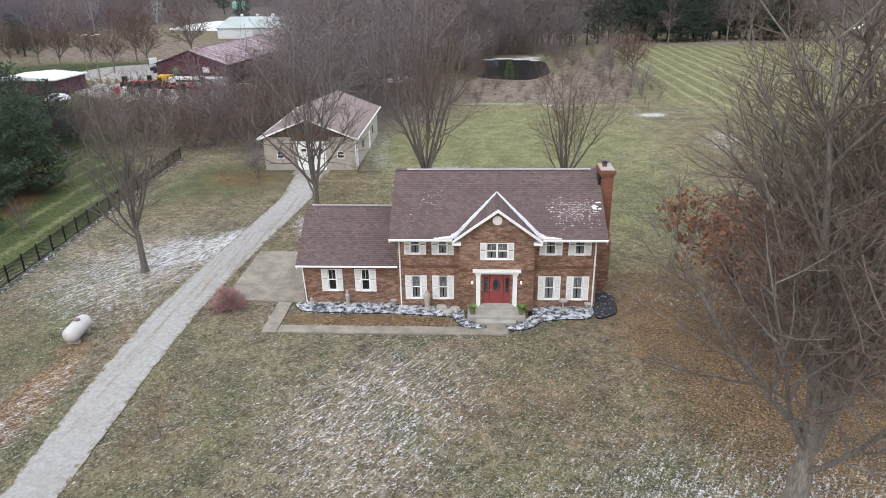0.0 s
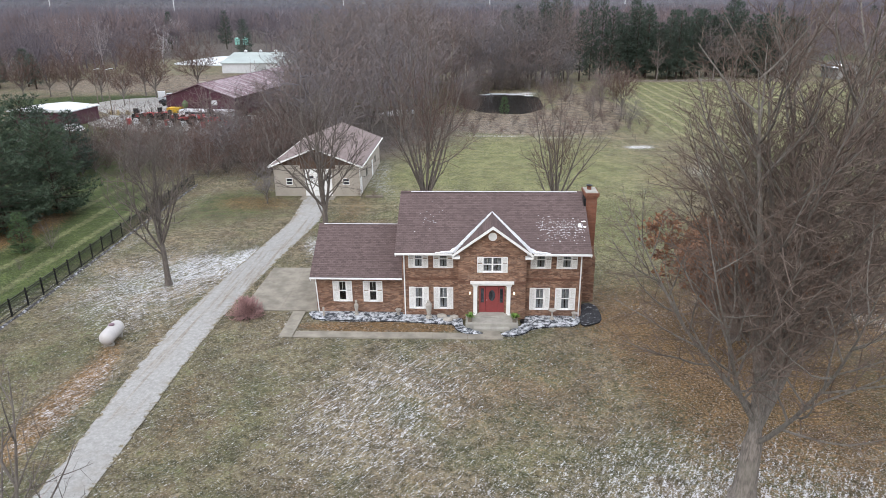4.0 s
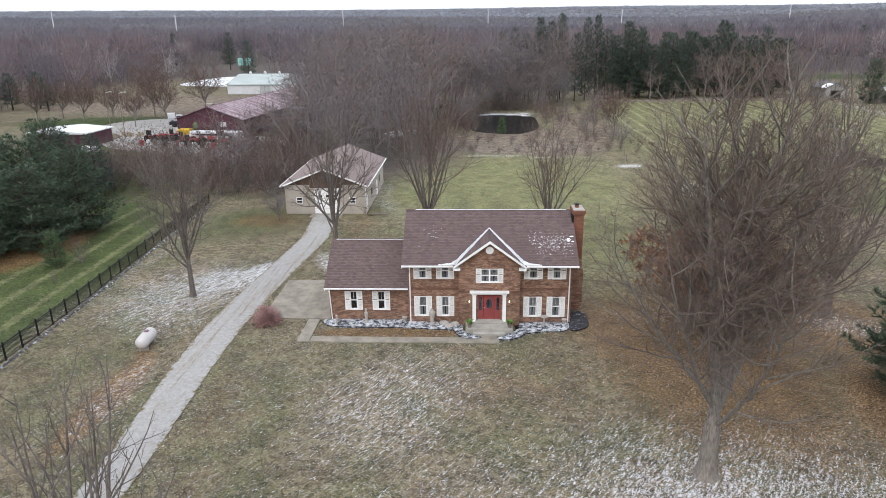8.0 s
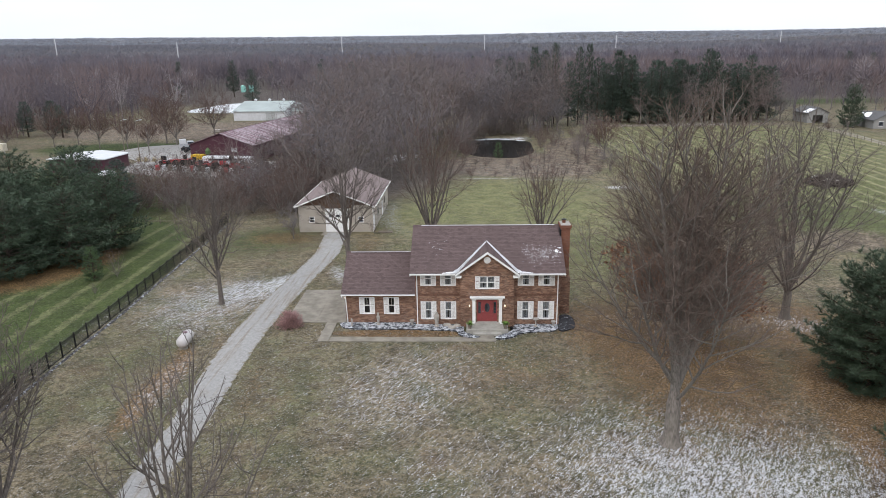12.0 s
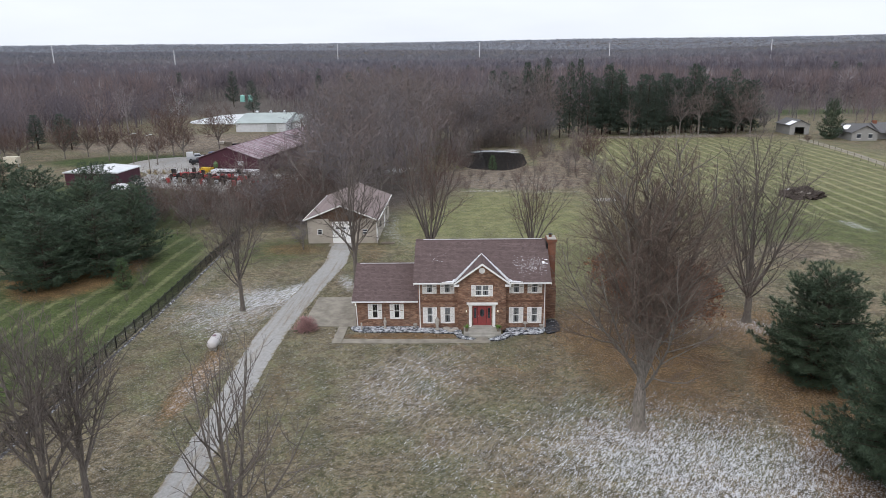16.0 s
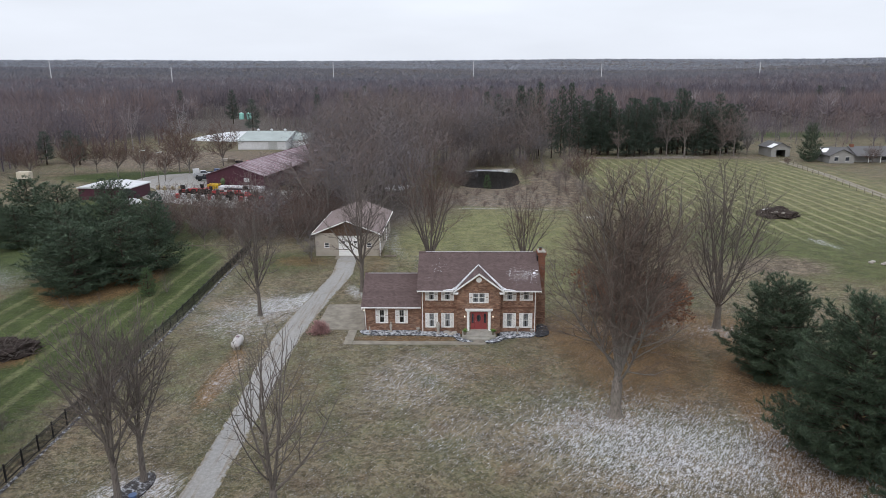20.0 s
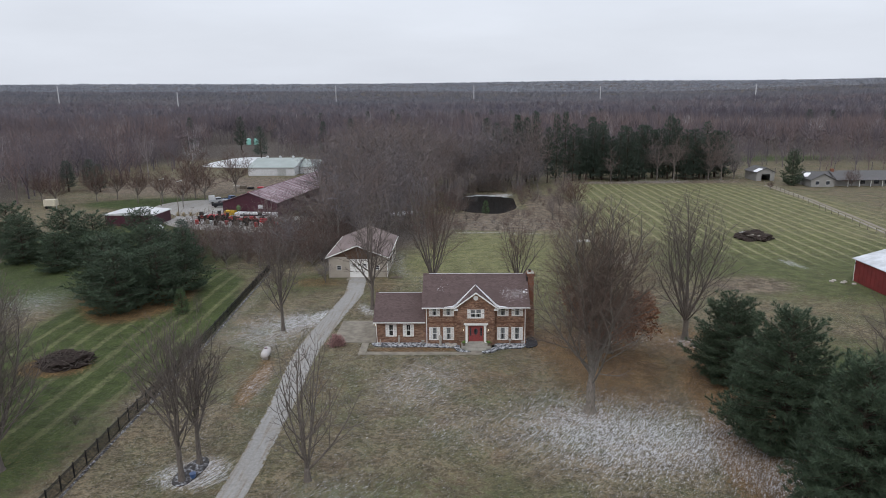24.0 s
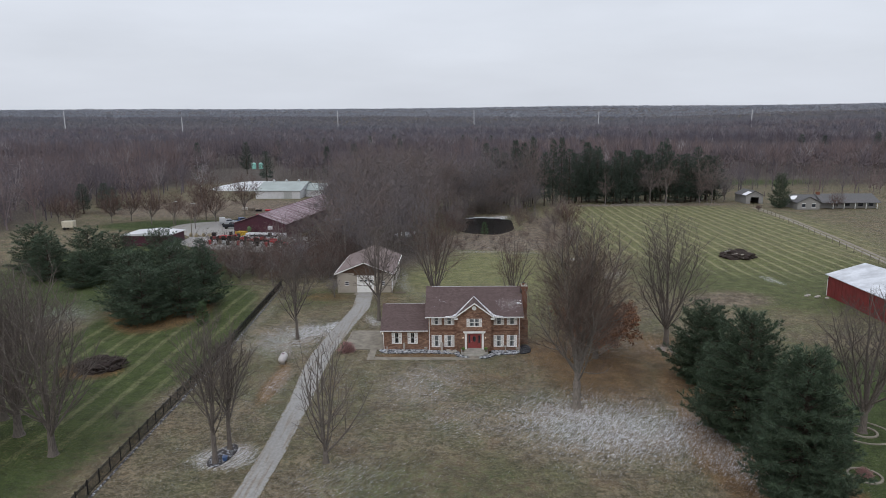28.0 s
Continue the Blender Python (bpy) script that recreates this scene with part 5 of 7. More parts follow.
for i, (x, y, s, h) in enumerate(((-46.5, 13.5, 0.95, 0.72), (-51, 19, 1.1, 0.82), (-42.5, 18.5, 0.9, 0.7), (-46.5, 25, 1.0, 0.85), (-53.5, 27, 0.95, 0.72), (-41, 25.5, 0.8, 0.75), (-66, 44, 1.0, 0.75), (-74, 48, 1.0, 0.78), (-81, 45, 1.0, 0.7), (-59, 49, 0.9, 0.75), (-88, 52, 1.0, 0.8), (-70, 38, 0.8, 0.55))):
    place(p3_, x, y, 50 * i, s, h, EV, first=not i)


# ---- woods ----
def wood_tree(name, seed, mat, stems=4, limbs=2, per=(9, 6, 4), wide=0.7, low=0.2, fork=0.2, thin=1.0, wide_at=0.55, spread=(4, 26), ang=1.0, tall=16.0):
    """A tree of the wood, one metre tall until it is planted."""
    b = branching(seed, tall, tall * wide, 0.016 * tall, tall * fork, stems, limbs, per, tall * low, wide_at, spread, thin, 1, ang)
    P, r = b["limb"]
    t = empty(name)
    tr = tubes(np.array([[(0, 0, -0.2), (0, 0, tall * fork * 1.2)]]), np.array([0.014 * tall]), np.array([0.010 * tall]), 5)
    for nm, tris, mt in (("trunk", np.concatenate([tr, tubes(P[:, [0, 3, 6, 10]], r, np.full(len(r), 0.015), 4)]), M["wood_bark"]), ("twigwork", np.concatenate([b["mid"], b["fine"], b["ends"]]), mat)):
        o = new(nm, tri_mesh(nm, tris / tall, mt))
        o.parent = t
        if nm == "twigwork":
            tagged(o, kind="stuff")
    return t


kinds = [wood_tree("tree", 100 + i, M["wood_twig"], (3, 5, 2, 4, 3, 5)[i], (2, 3, 3, 2, 4, 2)[i], (10, 6, 3), (0.72, 0.84, 0.66, 0.9, 0.78, 0.7)[i], (0.14, 0.1, 0.2, 0.12, 0.15, 0.08)[i], (0.22, 0.14, 0.27, 0.2, 0.2, 0.16)[i], 2.1, 0.6, (5, 46), 1.05) for i in range(6)]
shrubs = [wood_tree("shrub", 200 + i, (M["twig_red"], M["twig"], M["twig_red"])[i], 9, 5, (5, 4, 3), 1.15, -0.02, 0.03, 3.2, 0.62, (5, 56)) for i in range(3)]
orchard = [wood_tree("tree", 300 + i, M["twig_red"], 6, 5, (9, 7, 5), 0.86, 0.05, 0.16, 2.9, 0.5, (6, 44), 0.9) for i in range(2)]
for o in (*kinds, *shrubs, *orchard):
    o.matrix_basis = pose(0, 0, -60)

used = set()


def plant(src, x, y, h, label, cat="tree", group="trees of the wood", wd=1.0):
    z = float(rise(np.array(float(x)), np.array(float(y))))
    m = pose(x, y, z, 0, 0, R.uniform(0, 360)) @ Matrix.Diagonal((h * wd, h * wd, h, 1))
    if src.name not in used:
        used.add(src.name)
        src.matrix_basis = m
        o = src
    else:
        q = src.scale
        o = copy_thing(src, m @ Matrix.Diagonal((1 / q.x, 1 / q.y, 1 / q.z, 1)))
    return tagged(o, label, cat, group)


def merged(name, spots, label):
    """Trees of the wood that stand too far off to be told apart, in one mesh."""
    out, tn, lib = [], [], []
    for i in range(5):
        b = branching(400 + i, 16.0, (12, 14, 11, 13.5, 12.5)[i], 0.26, (3.5, 2.5, 4.5, 3, 2)[i], (3, 4, 2, 4, 3)[i], 2, (8, 5, 3), (2, 1, 3, 2, 1)[i], 0.6, (5, 42), 3.0, 2, 1.05)
        P, r = b["limb"]
        tr = tubes(np.array([[(0, 0, -0.5), (0, 0, 4.0)]]), np.array([0.26]), np.array([0.2]), 3)
        lib.append(np.concatenate([tr, tubes(P[:, ::5], r, np.full(len(r), 0.03), 3), b["fine"], b["ends"]]) / 16.0)
    g = np.random.RandomState(len(spots))
    for i, (x, y, h) in enumerate(spots):
        a = g.uniform(0, 6.28)
        rot = np.array([[math.cos(a), -math.sin(a), 0], [math.sin(a), math.cos(a), 0], [0, 0, 1]])
        t = (lib[i % 5] * h) @ rot.T + np.array([x, y, float(rise(np.array(x), np.array(y)))])
        out.append(t)
        tn.append(np.full(len(t), min(1, max(0, g.normal(0.45, 0.25)))))
    return tagged(new(name, tri_mesh(name, np.concatenate(out), M["woods"], np.concatenate(tn))), label, "woods", kind="stuff")


def scatter(n, region, gap, seed):
    """Points inside region(x, y), kept gap metres apart."""
    g, out, tries = random.Random(seed), [], 0
    x0, x1, y0, y1, test = region
    while len(out) < n and tries < n * 40:
        tries += 1
        x, y = g.uniform(x0, x1), g.uniform(y0, y1)
        if test(x, y) and all((x - a) ** 2 + (y - b) ** 2 > gap * gap for a, b in out):
            out.append((x, y))
    return out


def in_grove(x, y):
    """The grove between the workshop yard and the pond."""
    if 0 < x and 92 < y < 140:
        return False
    left = -36 + max(0, 70 - y) * 0.15
    return left < x < -4 + max(0, (y - 118) * 0.9) and not (x > -21 and y < 54)


WT_ = "tall bare woodland tree with grey-brown twigs"
for i, (x, y) in enumerate(scatter(125, (-38, 40, 52, 205, lambda x, y: in_grove(x, y) and y < 165), 3.8, 1)):
    plant(kinds[i % 6], x, y, (R.uniform(13, 19) + min(6, (y - 52) * 0.09)) * (1 if x > -25 or y > 100 else 0.5), WT_)
merged("back_woods", [(x, y, R.uniform(14, 21)) for x, y in scatter(110, (-40, 110, 175, 236, lambda x, y: y > 178 + abs(x - 20) * 0.05), 5.0, 2)], "bare grey-brown woods behind the pond")
SH = "bare reddish brown thicket shrub"
for i, (x, y) in enumerate(scatter(105, (-56, -19, 38, 74, lambda x, y: y > 40 + abs(x + 33) * 0.1 and not (x < -38 and y > 68)), 2.0, 3)):
    plant(shrubs[i % 3], x, y, R.uniform(3.5, 8.5), SH, "shrub", "thicket behind the fence", 1.0)
for i in range(26):
    # brush that crowds the left and far banks
    a = radians(62 + i * 6.2)
    plant(shrubs[(1, 1, 0)[i % 3]], 14.5 + (9.3 + R.uniform(0, 2.5)) * math.cos(a), 116 + (21 + R.uniform(0, 3)) * math.sin(a), R.uniform(3.5, 6.5), "dense bare brush crowding the pond's bank", "shrub", "brush round the pond", 0.95)
for x, y, h in ((2.5, 101, 4.5), (1.0, 105, 5.5), (4.5, 99, 3.8), (3.5, 104, 5.0), (0.5, 110, 6.0), (2.5, 113, 6.0), (1.0, 118, 6.5), (4.0, 97.5, 3.0)):
    plant(shrubs[0], x, y, h, "dense bare brush crowding the pond's bank", "shrub", "brush round the pond", 1.0)
for i in range(15):
    a = radians(70 + i * 10)
    plant(kinds[i % 6], 14.5 + (10.5 + R.uniform(0, 3)) * math.cos(a), 116 + (23.5 + R.uniform(0, 4)) * math.sin(a), R.uniform(6, 10), "slender bare tree leaning over the pond's bank", wd=1.2)
for x, y, h in ((23, 116, 5.0), (24.5, 121, 6), (23.5, 126, 5.5), (26, 114, 4.5), (27, 119, 5), (22.5, 110, 3.4), (21.8, 131, 5)):
    plant(shrubs[0], x, y, h, "rounded pinkish bare bush on the pond's bank", "shrub", "brush round the pond", 1.0)
for i, (x, y) in enumerate(scatter(95, (-4, 38, 72, 140, lambda x, y: abs(x - 14.5) > 11 or y < 94 or y > 138), 2.0, 4)):
    plant(shrubs[i % 3], x, y, R.uniform(0.8, 3.6), SH, "shrub", "brush round the pond", 0.9)
for x, y, h in ((36, 122, 11), (31, 96, 9), (27, 112, 6), (23, 130, 7), (33, 78, 7), (-33, 40, 8), (-30, 47, 9), (-40, 42, 7), (-36, 60, 12), (-18.5, 29.0, 5.5), (28, 87, 8)):
    plant(kinds[int(h) % 6], x, y, h, "slender bare tree at the edge of the rough grass", wd=1.1)
OR = "round-crowned bare orchard tree on mown grass"
for x, y, h in ((-108, 123, 9.5), (-103.5, 127, 9), (-93.2, 119, 10), (-85.5, 118.7, 9), (-79, 128, 13.5), (-75.9, 110.5, 8.5), (-74.5, 124.2, 9.5), (-70.4, 141.3, 12), (-118, 118, 8), (-126, 124, 8)):
    plant(orchard[int(x) % 2], x, y, h * 1.25, OR, "tree", "orchard trees", 1.05)
plant(orchard[0], 133, 141, 7.0, "bare round-crowned tree on the lawn of the ranch house")
plant(orchard[1], 34.5, 92, 11.5, "round-crowned bare tree at the corner of the field")
plant(orchard[1], 105.5, 138, 3.2, "small bare shrub by the field lane", "shrub")
for i, (x, y) in enumerate(scatter(30, (-8, 32, 137, 160, lambda x, y: True), 3.2, 14)):
    plant(kinds[(i + 4) % 6], x, y, R.uniform(10, 18), WT_)
# woods at the far left, beside the orchard
merged("west_woods", [(x, y, R.uniform(13, 20)) for x, y in scatter(230, (-240, -110, 50, 240, lambda x, y: x > -(y + 92) * 0.8 - 8 and x < (-130 if y < 160 else -118)), 4.0, 5)], "bare grey-brown woods beside the orchard")
merged("east_woods", [(x, y, R.uniform(8, 15)) for x, y in scatter(80, (100, 260, 182, 240, lambda x, y: True), 6.0, 6)], "thin bare woods behind the ranch house")

# far woods, too many to count


def far_points(y0, y1, gap0, gap1, seed):
    g = np.random.RandomState(seed)
    out, y = [], y0
    while y < y1:
        gap = gap0 + (gap1 - gap0) * (y - y0) / (y1 - y0)
        half = (y + 95) * 0.76 + 20
        x = np.arange(-half, half, gap)
        out.append(np.stack([x + g.uniform(-0.6, 0.6, len(x)) * gap, y + g.uniform(-0.6, 0.6, len(x)) * gap], -1))
        y += gap * 0.9
    p = np.concatenate(out)
    # clearings: fields, the ice pond, the far lots
    clear = (lump(p[:, 0], p[:, 1], -98, 225, 52, 62, 0, 0.1) > 0.5) | (lump(p[:, 0], p[:, 1], 150, 262, 110, 19, 4, 0.1) > 0.5) | (lump(p[:, 0], p[:, 1], -134, 345, 26, 42, 0, 0.1) > 0.5) | (lump(p[:, 0], p[:, 1], -116, 300, 20, 34, 0, 0.1) > 0.5) | (lump(p[:, 0], p[:, 1], -240, 330, 50, 14, 0, 0.1) > 0.5) | (lump(p[:, 0], p[:, 1], 420, 620, 90, 25, 0, 0.1) > 0.5) | (lump(p[:, 0], p[:, 1], 40, 760, 60, 30, 0, 0.1) > 0.5)
    return p[~clear]


def woods(name, pts, seed, limbs, hmin, hmax, wide, wl, wt, mat, label):
    """Rounded bare crowns, each a burst of slender twigs round its own middle, on thin trunks."""
    g = np.random.RandomState(seed)
    n = len(pts)
    zz = land(pts[:, 0], pts[:, 1])
    h = g.uniform(hmin, hmax, n) * (1 + 0.2 * wave(pts[:, 0], pts[:, 1], 0.03, 31))
    base = np.stack([pts[:, 0], pts[:, 1], zz - (0 if wt else 3.0)], -1)
    tone = np.clip(0.42 + 0.16 * wave(pts[:, 0], pts[:, 1], 0.012, 41) + 0.16 * wave(pts[:, 0], pts[:, 1] * 2.5, 0.004, 43) + g.normal(0, 0.17, n), 0, 1)
    tone = np.where(g.rand(n) < 0.03, g.uniform(0.92, 1.0, n), np.minimum(tone, 0.9))
    mid = base + np.stack([g.normal(0, 0.3, n), g.normal(0, 0.3, n), h * 0.58], -1)
    rad = np.stack([wide * h * g.uniform(0.75, 1.2, n)] * 2 + [h * 0.42], -1)
    out, tn = [], []
    if wt:
        out.append(spikes(g, base, base + np.stack([0 * h, 0 * h, h * 0.8], -1), np.full(n, wt)))
        tn.append(np.tile(np.clip(tone + 0.1, 0, 0.9), 3))
    for k in range(limbs):
        v = unit(g.normal(size=(n, 3)) + np.array([0, 0, 0.55]))
        p = mid + v * rad * g.uniform(0.1, 0.6, (n, 1)) - np.stack([0 * h, 0 * h, h * 0.06], -1)
        q = mid + unit(v + g.normal(0, 0.28, (n, 3))) * rad * g.uniform(0.72, 1.06, (n, 1))
        sd = unit(np.cross(q - p, unit(g.normal(size=(n, 3))))) * (wl * g.uniform(0.6, 1.4, n))[:, None]
        out.append(np.stack([p - sd, p + sd, q], -2))
        tn.append(np.where(tone > 0.9, tone, np.clip(tone + g.normal(0, 0.05, n), 0, 0.9)))
    me = tri_mesh(name, np.concatenate(out), mat, np.concatenate(tn))
    return tagged(new(name, me), label, "woods", kind="stuff")


near_pts = far_points(236, 520, 5.0, 8.0, 1)
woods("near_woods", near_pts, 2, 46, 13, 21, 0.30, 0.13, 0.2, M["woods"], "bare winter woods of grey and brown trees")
# from here outwards the wood colours carry the haze of distance
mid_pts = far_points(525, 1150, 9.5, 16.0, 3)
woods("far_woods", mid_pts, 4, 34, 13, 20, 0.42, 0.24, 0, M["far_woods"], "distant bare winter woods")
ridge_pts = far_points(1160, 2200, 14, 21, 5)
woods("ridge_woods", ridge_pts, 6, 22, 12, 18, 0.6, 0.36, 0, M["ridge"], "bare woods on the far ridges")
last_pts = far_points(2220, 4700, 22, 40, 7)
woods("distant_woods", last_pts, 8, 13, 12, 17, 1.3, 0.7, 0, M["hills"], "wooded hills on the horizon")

# pine row along the striped field, and evergreens in the woods
SP = "tall dark spruce with a bare lower trunk"
ps = [pine("pine", 70 + i, 21, 10.5, 17, 6, M["needle_dark"], (0.06, 0.12, 0.16)[i], 0.62, 6, 0.9, 0.10, 0.05) for i in range(3)]
fst = [True] * 3
row = [(46 + k * 2.75, 165 + 3.2 * math.sin(k * 0.7) + k * 0.28) for k in range(22)] + [(50 + k * 3.9, 172 + k * 0.2) for k in range(14)]
row += [(18 + k * 3.6, 163 + 4 * math.sin(k * 2.1)) for k in range(8)]
for i, (x, y) in enumerate(row):
    place(ps[i % 3], x, y, R.uniform(0, 360), R.uniform(0.75, 1.0) if x > 45 else R.uniform(0.6, 0.8), R.uniform(0.6, 1.1) if x > 45 else R.uniform(0.9, 1.2), SP, "tree", "row of spruces", fst[i % 3])
    fst[i % 3] = False
place(p3_, 117.5, 149, 30, 0.66, 0.92, "full dark green spruce beside the shed")
for i, (x, y) in enumerate(scatter(16, (44, 108, 160, 178, lambda x, y: True), 3.0, 21)):
    plant(kinds[i % 6], x, y, R.uniform(11, 19), "bare tree standing among the spruces", group="row of spruces")
FE = "dark green spruce standing among bare trees"
for x, y, s in ((-47.5, 41, 0.42), (-124, 150, 0.5), (-118, 144, 0.45), (-130, 146, 0.5), (-53, 43, 0.42)):
    place(ps[int(x) % 3], x, y, R.uniform(0, 360), s * 1.5 if x < -40 else s * 1.2, s, FE)
for x, y in scatter(26, (-170, 330, 250, 560, lambda x, y: True), 25, 8):
    place(ps[int(x) % 3], x, y, R.uniform(0, 360), 0.8, R.uniform(0.7, 0.95), FE)
for x, y, h in ((-34.5, 13.5, 3.6), (-33, -22, 2.6), (-34, 8, 1.4)):
    plant(shrubs[1], x, y, h, "sparse young sapling on the mown grass", "sapling", "saplings", 0.7)
yp = pine("pine", 91, 3.6, 2.4, 12, 5, M["needle_light"], 0.06, 0.8, 7, 0.3)
place(yp, -36.5, 12.5, 0, label="small young light green pine", first=True)


# ---- round the house ----
def snowy(name, base, cover, scale=3.0):
    m = N(name, 0.9)
    c = m.mix(m.ramp(m.noise(scale * 4, 4), 0.35, 0.65), tuple(x * 0.6 for x in base), tuple(x * 1.4 for x in base))
    f = m.math("ADD", m.noise(scale, 5, 0.75), m.math("MULTIPLY", m.noise(scale * 7, 2), 0.3))
    m.color(m.mix(m.ramp(f, cover - 0.1, cover + 0.1), c, (0.6, 0.62, 0.66)))
    m.bump(m.noise(scale * 8, 3), 0.8, 0.04)
    return m.m


M["bed_snow"] = snowy("snowy_mulch", (0.05, 0.055, 0.065), 0.66)
M["bed_dark"] = snowy("dark_mulch", (0.04, 0.04, 0.045), 0.80)
M["ring_bed"] = snowy("ring_bed", (0.06, 0.055, 0.055), 0.74)


def curve_loop(pts, n=6):
    """A rounded closed outline through the corners given."""
    out, k = [], len(pts)
    for i in range(k):
        p0, p1, p2, p3 = (Vector((*pts[(i + j - 1) % k], 0)) for j in range(4))
        for s in range(n):
            t = s / n
            q = 0.5 * (2 * p1 + (p2 - p0) * t + (2 * p0 - 5 * p1 + 4 * p2 - p3) * t * t + (3 * p1 - p0 - 3 * p2 + p3) * t ** 3)
            out.append((q.x, q.y))
    return out


def bed(name, pts, mat, label, h=0.09):
    t = empty(name, label=label, category="planting bed")
    loop = curve_loop(pts)
    cx, cy = sum(p[0] for p in loop) / len(loop), sum(p[1] for p in loop) / len(loop)
    bm = prism(loop, -0.05, h, axis="z")
    part("mulch", bm, mat, t)
    e = bmesh.new()
    for a, b in zip(loop, loop[1:] + loop[:1]):
        rod((*a, h * 0.6), (*b, h * 0.6), 0.03, sides=5, bm=e)
    part("edging", e, M["mulch"], t, "black plastic edging")
    return t


bed("flower_bed", [(-6.6, 0.33), (-6.75, -0.4), (-5.9, -1.0), (-3.1, -1.15), (-0.1, -1.2), (2.4, -1.45), (3.6, -1.6), (3.95, -2.4), (4.7, -3.0), (5.75, -2.9), (5.0, -2.3), (4.4, -1.7), (4.3, -0.75), (3.9, -0.1), (0.1, -0.05), (-0.1, 0.3), (-3, 0.33)], M["bed_snow"], "dark mulch bed half covered with snow")
bed("flower_bed", [(8.7, -0.65), (8.4, -1.6), (7.6, -2.4), (6.95, -3.0), (7.6, -3.2), (8.6, -2.8), (9.2, -2.1), (10.6, -1.75), (12.0, -1.65), (12.6, -1.0), (12.5, -0.06), (9.2, -0.05)], M["bed_snow"], "dark mulch bed half covered with snow")
bed("flower_bed", [(12.7, -0.1), (12.75, -1.5), (13.5, -1.3), (14.2, -0.5), (14.2, 1.6), (13.6, 2.2), (13.0, 1.6)], M["bed_dark"], "black mulch bed at the corner of the house", 0.11)

# paved walk of concrete slabs, laid one by one
walkway = empty("pavement", label="straight concrete garden walk of pale slabs", category="walk", kind="structure")


def paver(x0, x1, y0, y1, parent, mat, z=0.08):
    part("slab", box(x0 + 0.008, x1 - 0.008, y0 + 0.008, y1 - 0.008, -0.04, z + R.uniform(-0.008, 0.008)), mat, parent)


for k in range(12):
    paver(-7.2 + k * 1.19, -6.01 + k * 1.19, -3.75, -2.85, walkway, M["old_concrete"])
for k in range(4):
    paver(-8.2, -7.25, -3.75 + k * 1.02, -2.73 + k * 1.02, walkway, M["old_concrete"])
paver(5.75, 6.95, -2.84, -2.5, walkway, M["old_concrete"])
pad = empty("pavement", label="stained concrete parking pad of large slabs", category="parking pad", kind="structure")
for i in range(2):
    for j in range(3):
        paver(-12.1 + i * 2.85, -9.25 + i * 2.85, 0.45 + j * 2.85, 3.3 + j * 2.85, pad, M["old_concrete"], 0.085)

# fence of black steel panels
fence = empty("fence", label="black steel picket fence along the lawn", category="fence")
line = [(-27.2, -56), (-27.9, -37), (-28.4, -13), (-28.8, 3), (-29.4, 15), (-30.4, 37.5)]
ft = []
for (a, b), (c, d) in zip(line, line[1:]):
    n = max(1, round(math.hypot(c - a, d - b) / 2.0))
    ft += [(a + (c - a) * k / n, b + (d - b) * k / n) for k in range(n)]
ft.append(line[-1])
FH = 1.35
bm = bmesh.new()
for k in range(1, 17):
    box(k * 2.0 / 17 - 0.011, k * 2.0 / 17 + 0.011, -0.011, 0.011, 0.06, FH - 0.08, bm)
pk_me = bpy.data.meshes.new("picket_panel")
bm.to_mesh(pk_me)
bm.free()
pk_me.materials.append(M["dark_metal"])
bm = box(0, 2.0, -0.02, 0.02, -0.025, 0.025)
rail_me = bpy.data.meshes.new("rail")
bm.to_mesh(rail_me)
bm.free()
rail_me.materials.append(M["dark_metal"])
bm = box(-0.045, 0.045, -0.045, 0.045, -0.1, FH + 0.08)
bmesh.ops.create_cone(bm, cap_ends=True, segments=4, radius1=0.065, radius2=0.0, depth=0.08, matrix=Matrix.Translation((0, 0, FH + 0.12)))
post_me = bpy.data.meshes.new("post")
bm.to_mesh(post_me)
bm.free()
post_me.materials.append(M["dark_metal"])
for i, (x, y) in enumerate(ft):
    o = new("post", post_me)
    o.parent = fence
    o.matrix_basis = pose(x, y, 0)
    if i + 1 < len(ft):
        c, d = ft[i + 1]
        a, s = math.degrees(math.atan2(d - y, c - x)), math.hypot(c - x, d - y) / 2.0
        m = pose(x, y, 0, 0, 0, a) @ Matrix.Diagonal((s, 1, 1, 1))
        o = tagged(new("picket_panel", pk_me), kind="stuff")
        o.parent = fence
        o.matrix_basis = m
        for z in (0.12, FH - 0.25, FH - 0.06):
            o = new("rail", rail_me)
            o.parent = fence
            o.matrix_basis = m @ pose(0, 0, z)
# strip of stones and frost under it
ribbon("trim", [(x + 0.35, y, 0.16) for x, y in line], 0.05, M["ring_bed"], "narrow gravel strip along the fence", "trim", 14, 0.05)
# cross fence of the yard behind, and its timber edge
bm = bmesh.new()
for k in range(6):
    x = -32 - k * 2.1
    box(x - 0.05, x + 0.05, 37.5, 37.6, 0, 1.0, bm)
yf = empty("fence", label="low grey timber fence at the edge of the thicket", category="fence")
for k in range(6):
    part("post", box(-32 - k * 2.1 - 0.05, -32 - k * 2.1 + 0.05, 37.55, 37.65, -0.1, 1.0), M["wood_grey"], yf)
    if k < 5:
        part("rail", box(-34.1 - k * 2.1, -32 - k * 2.1, 37.5, 37.545, 0.35, 0.47), M["wood_grey"], yf)
bm.free()

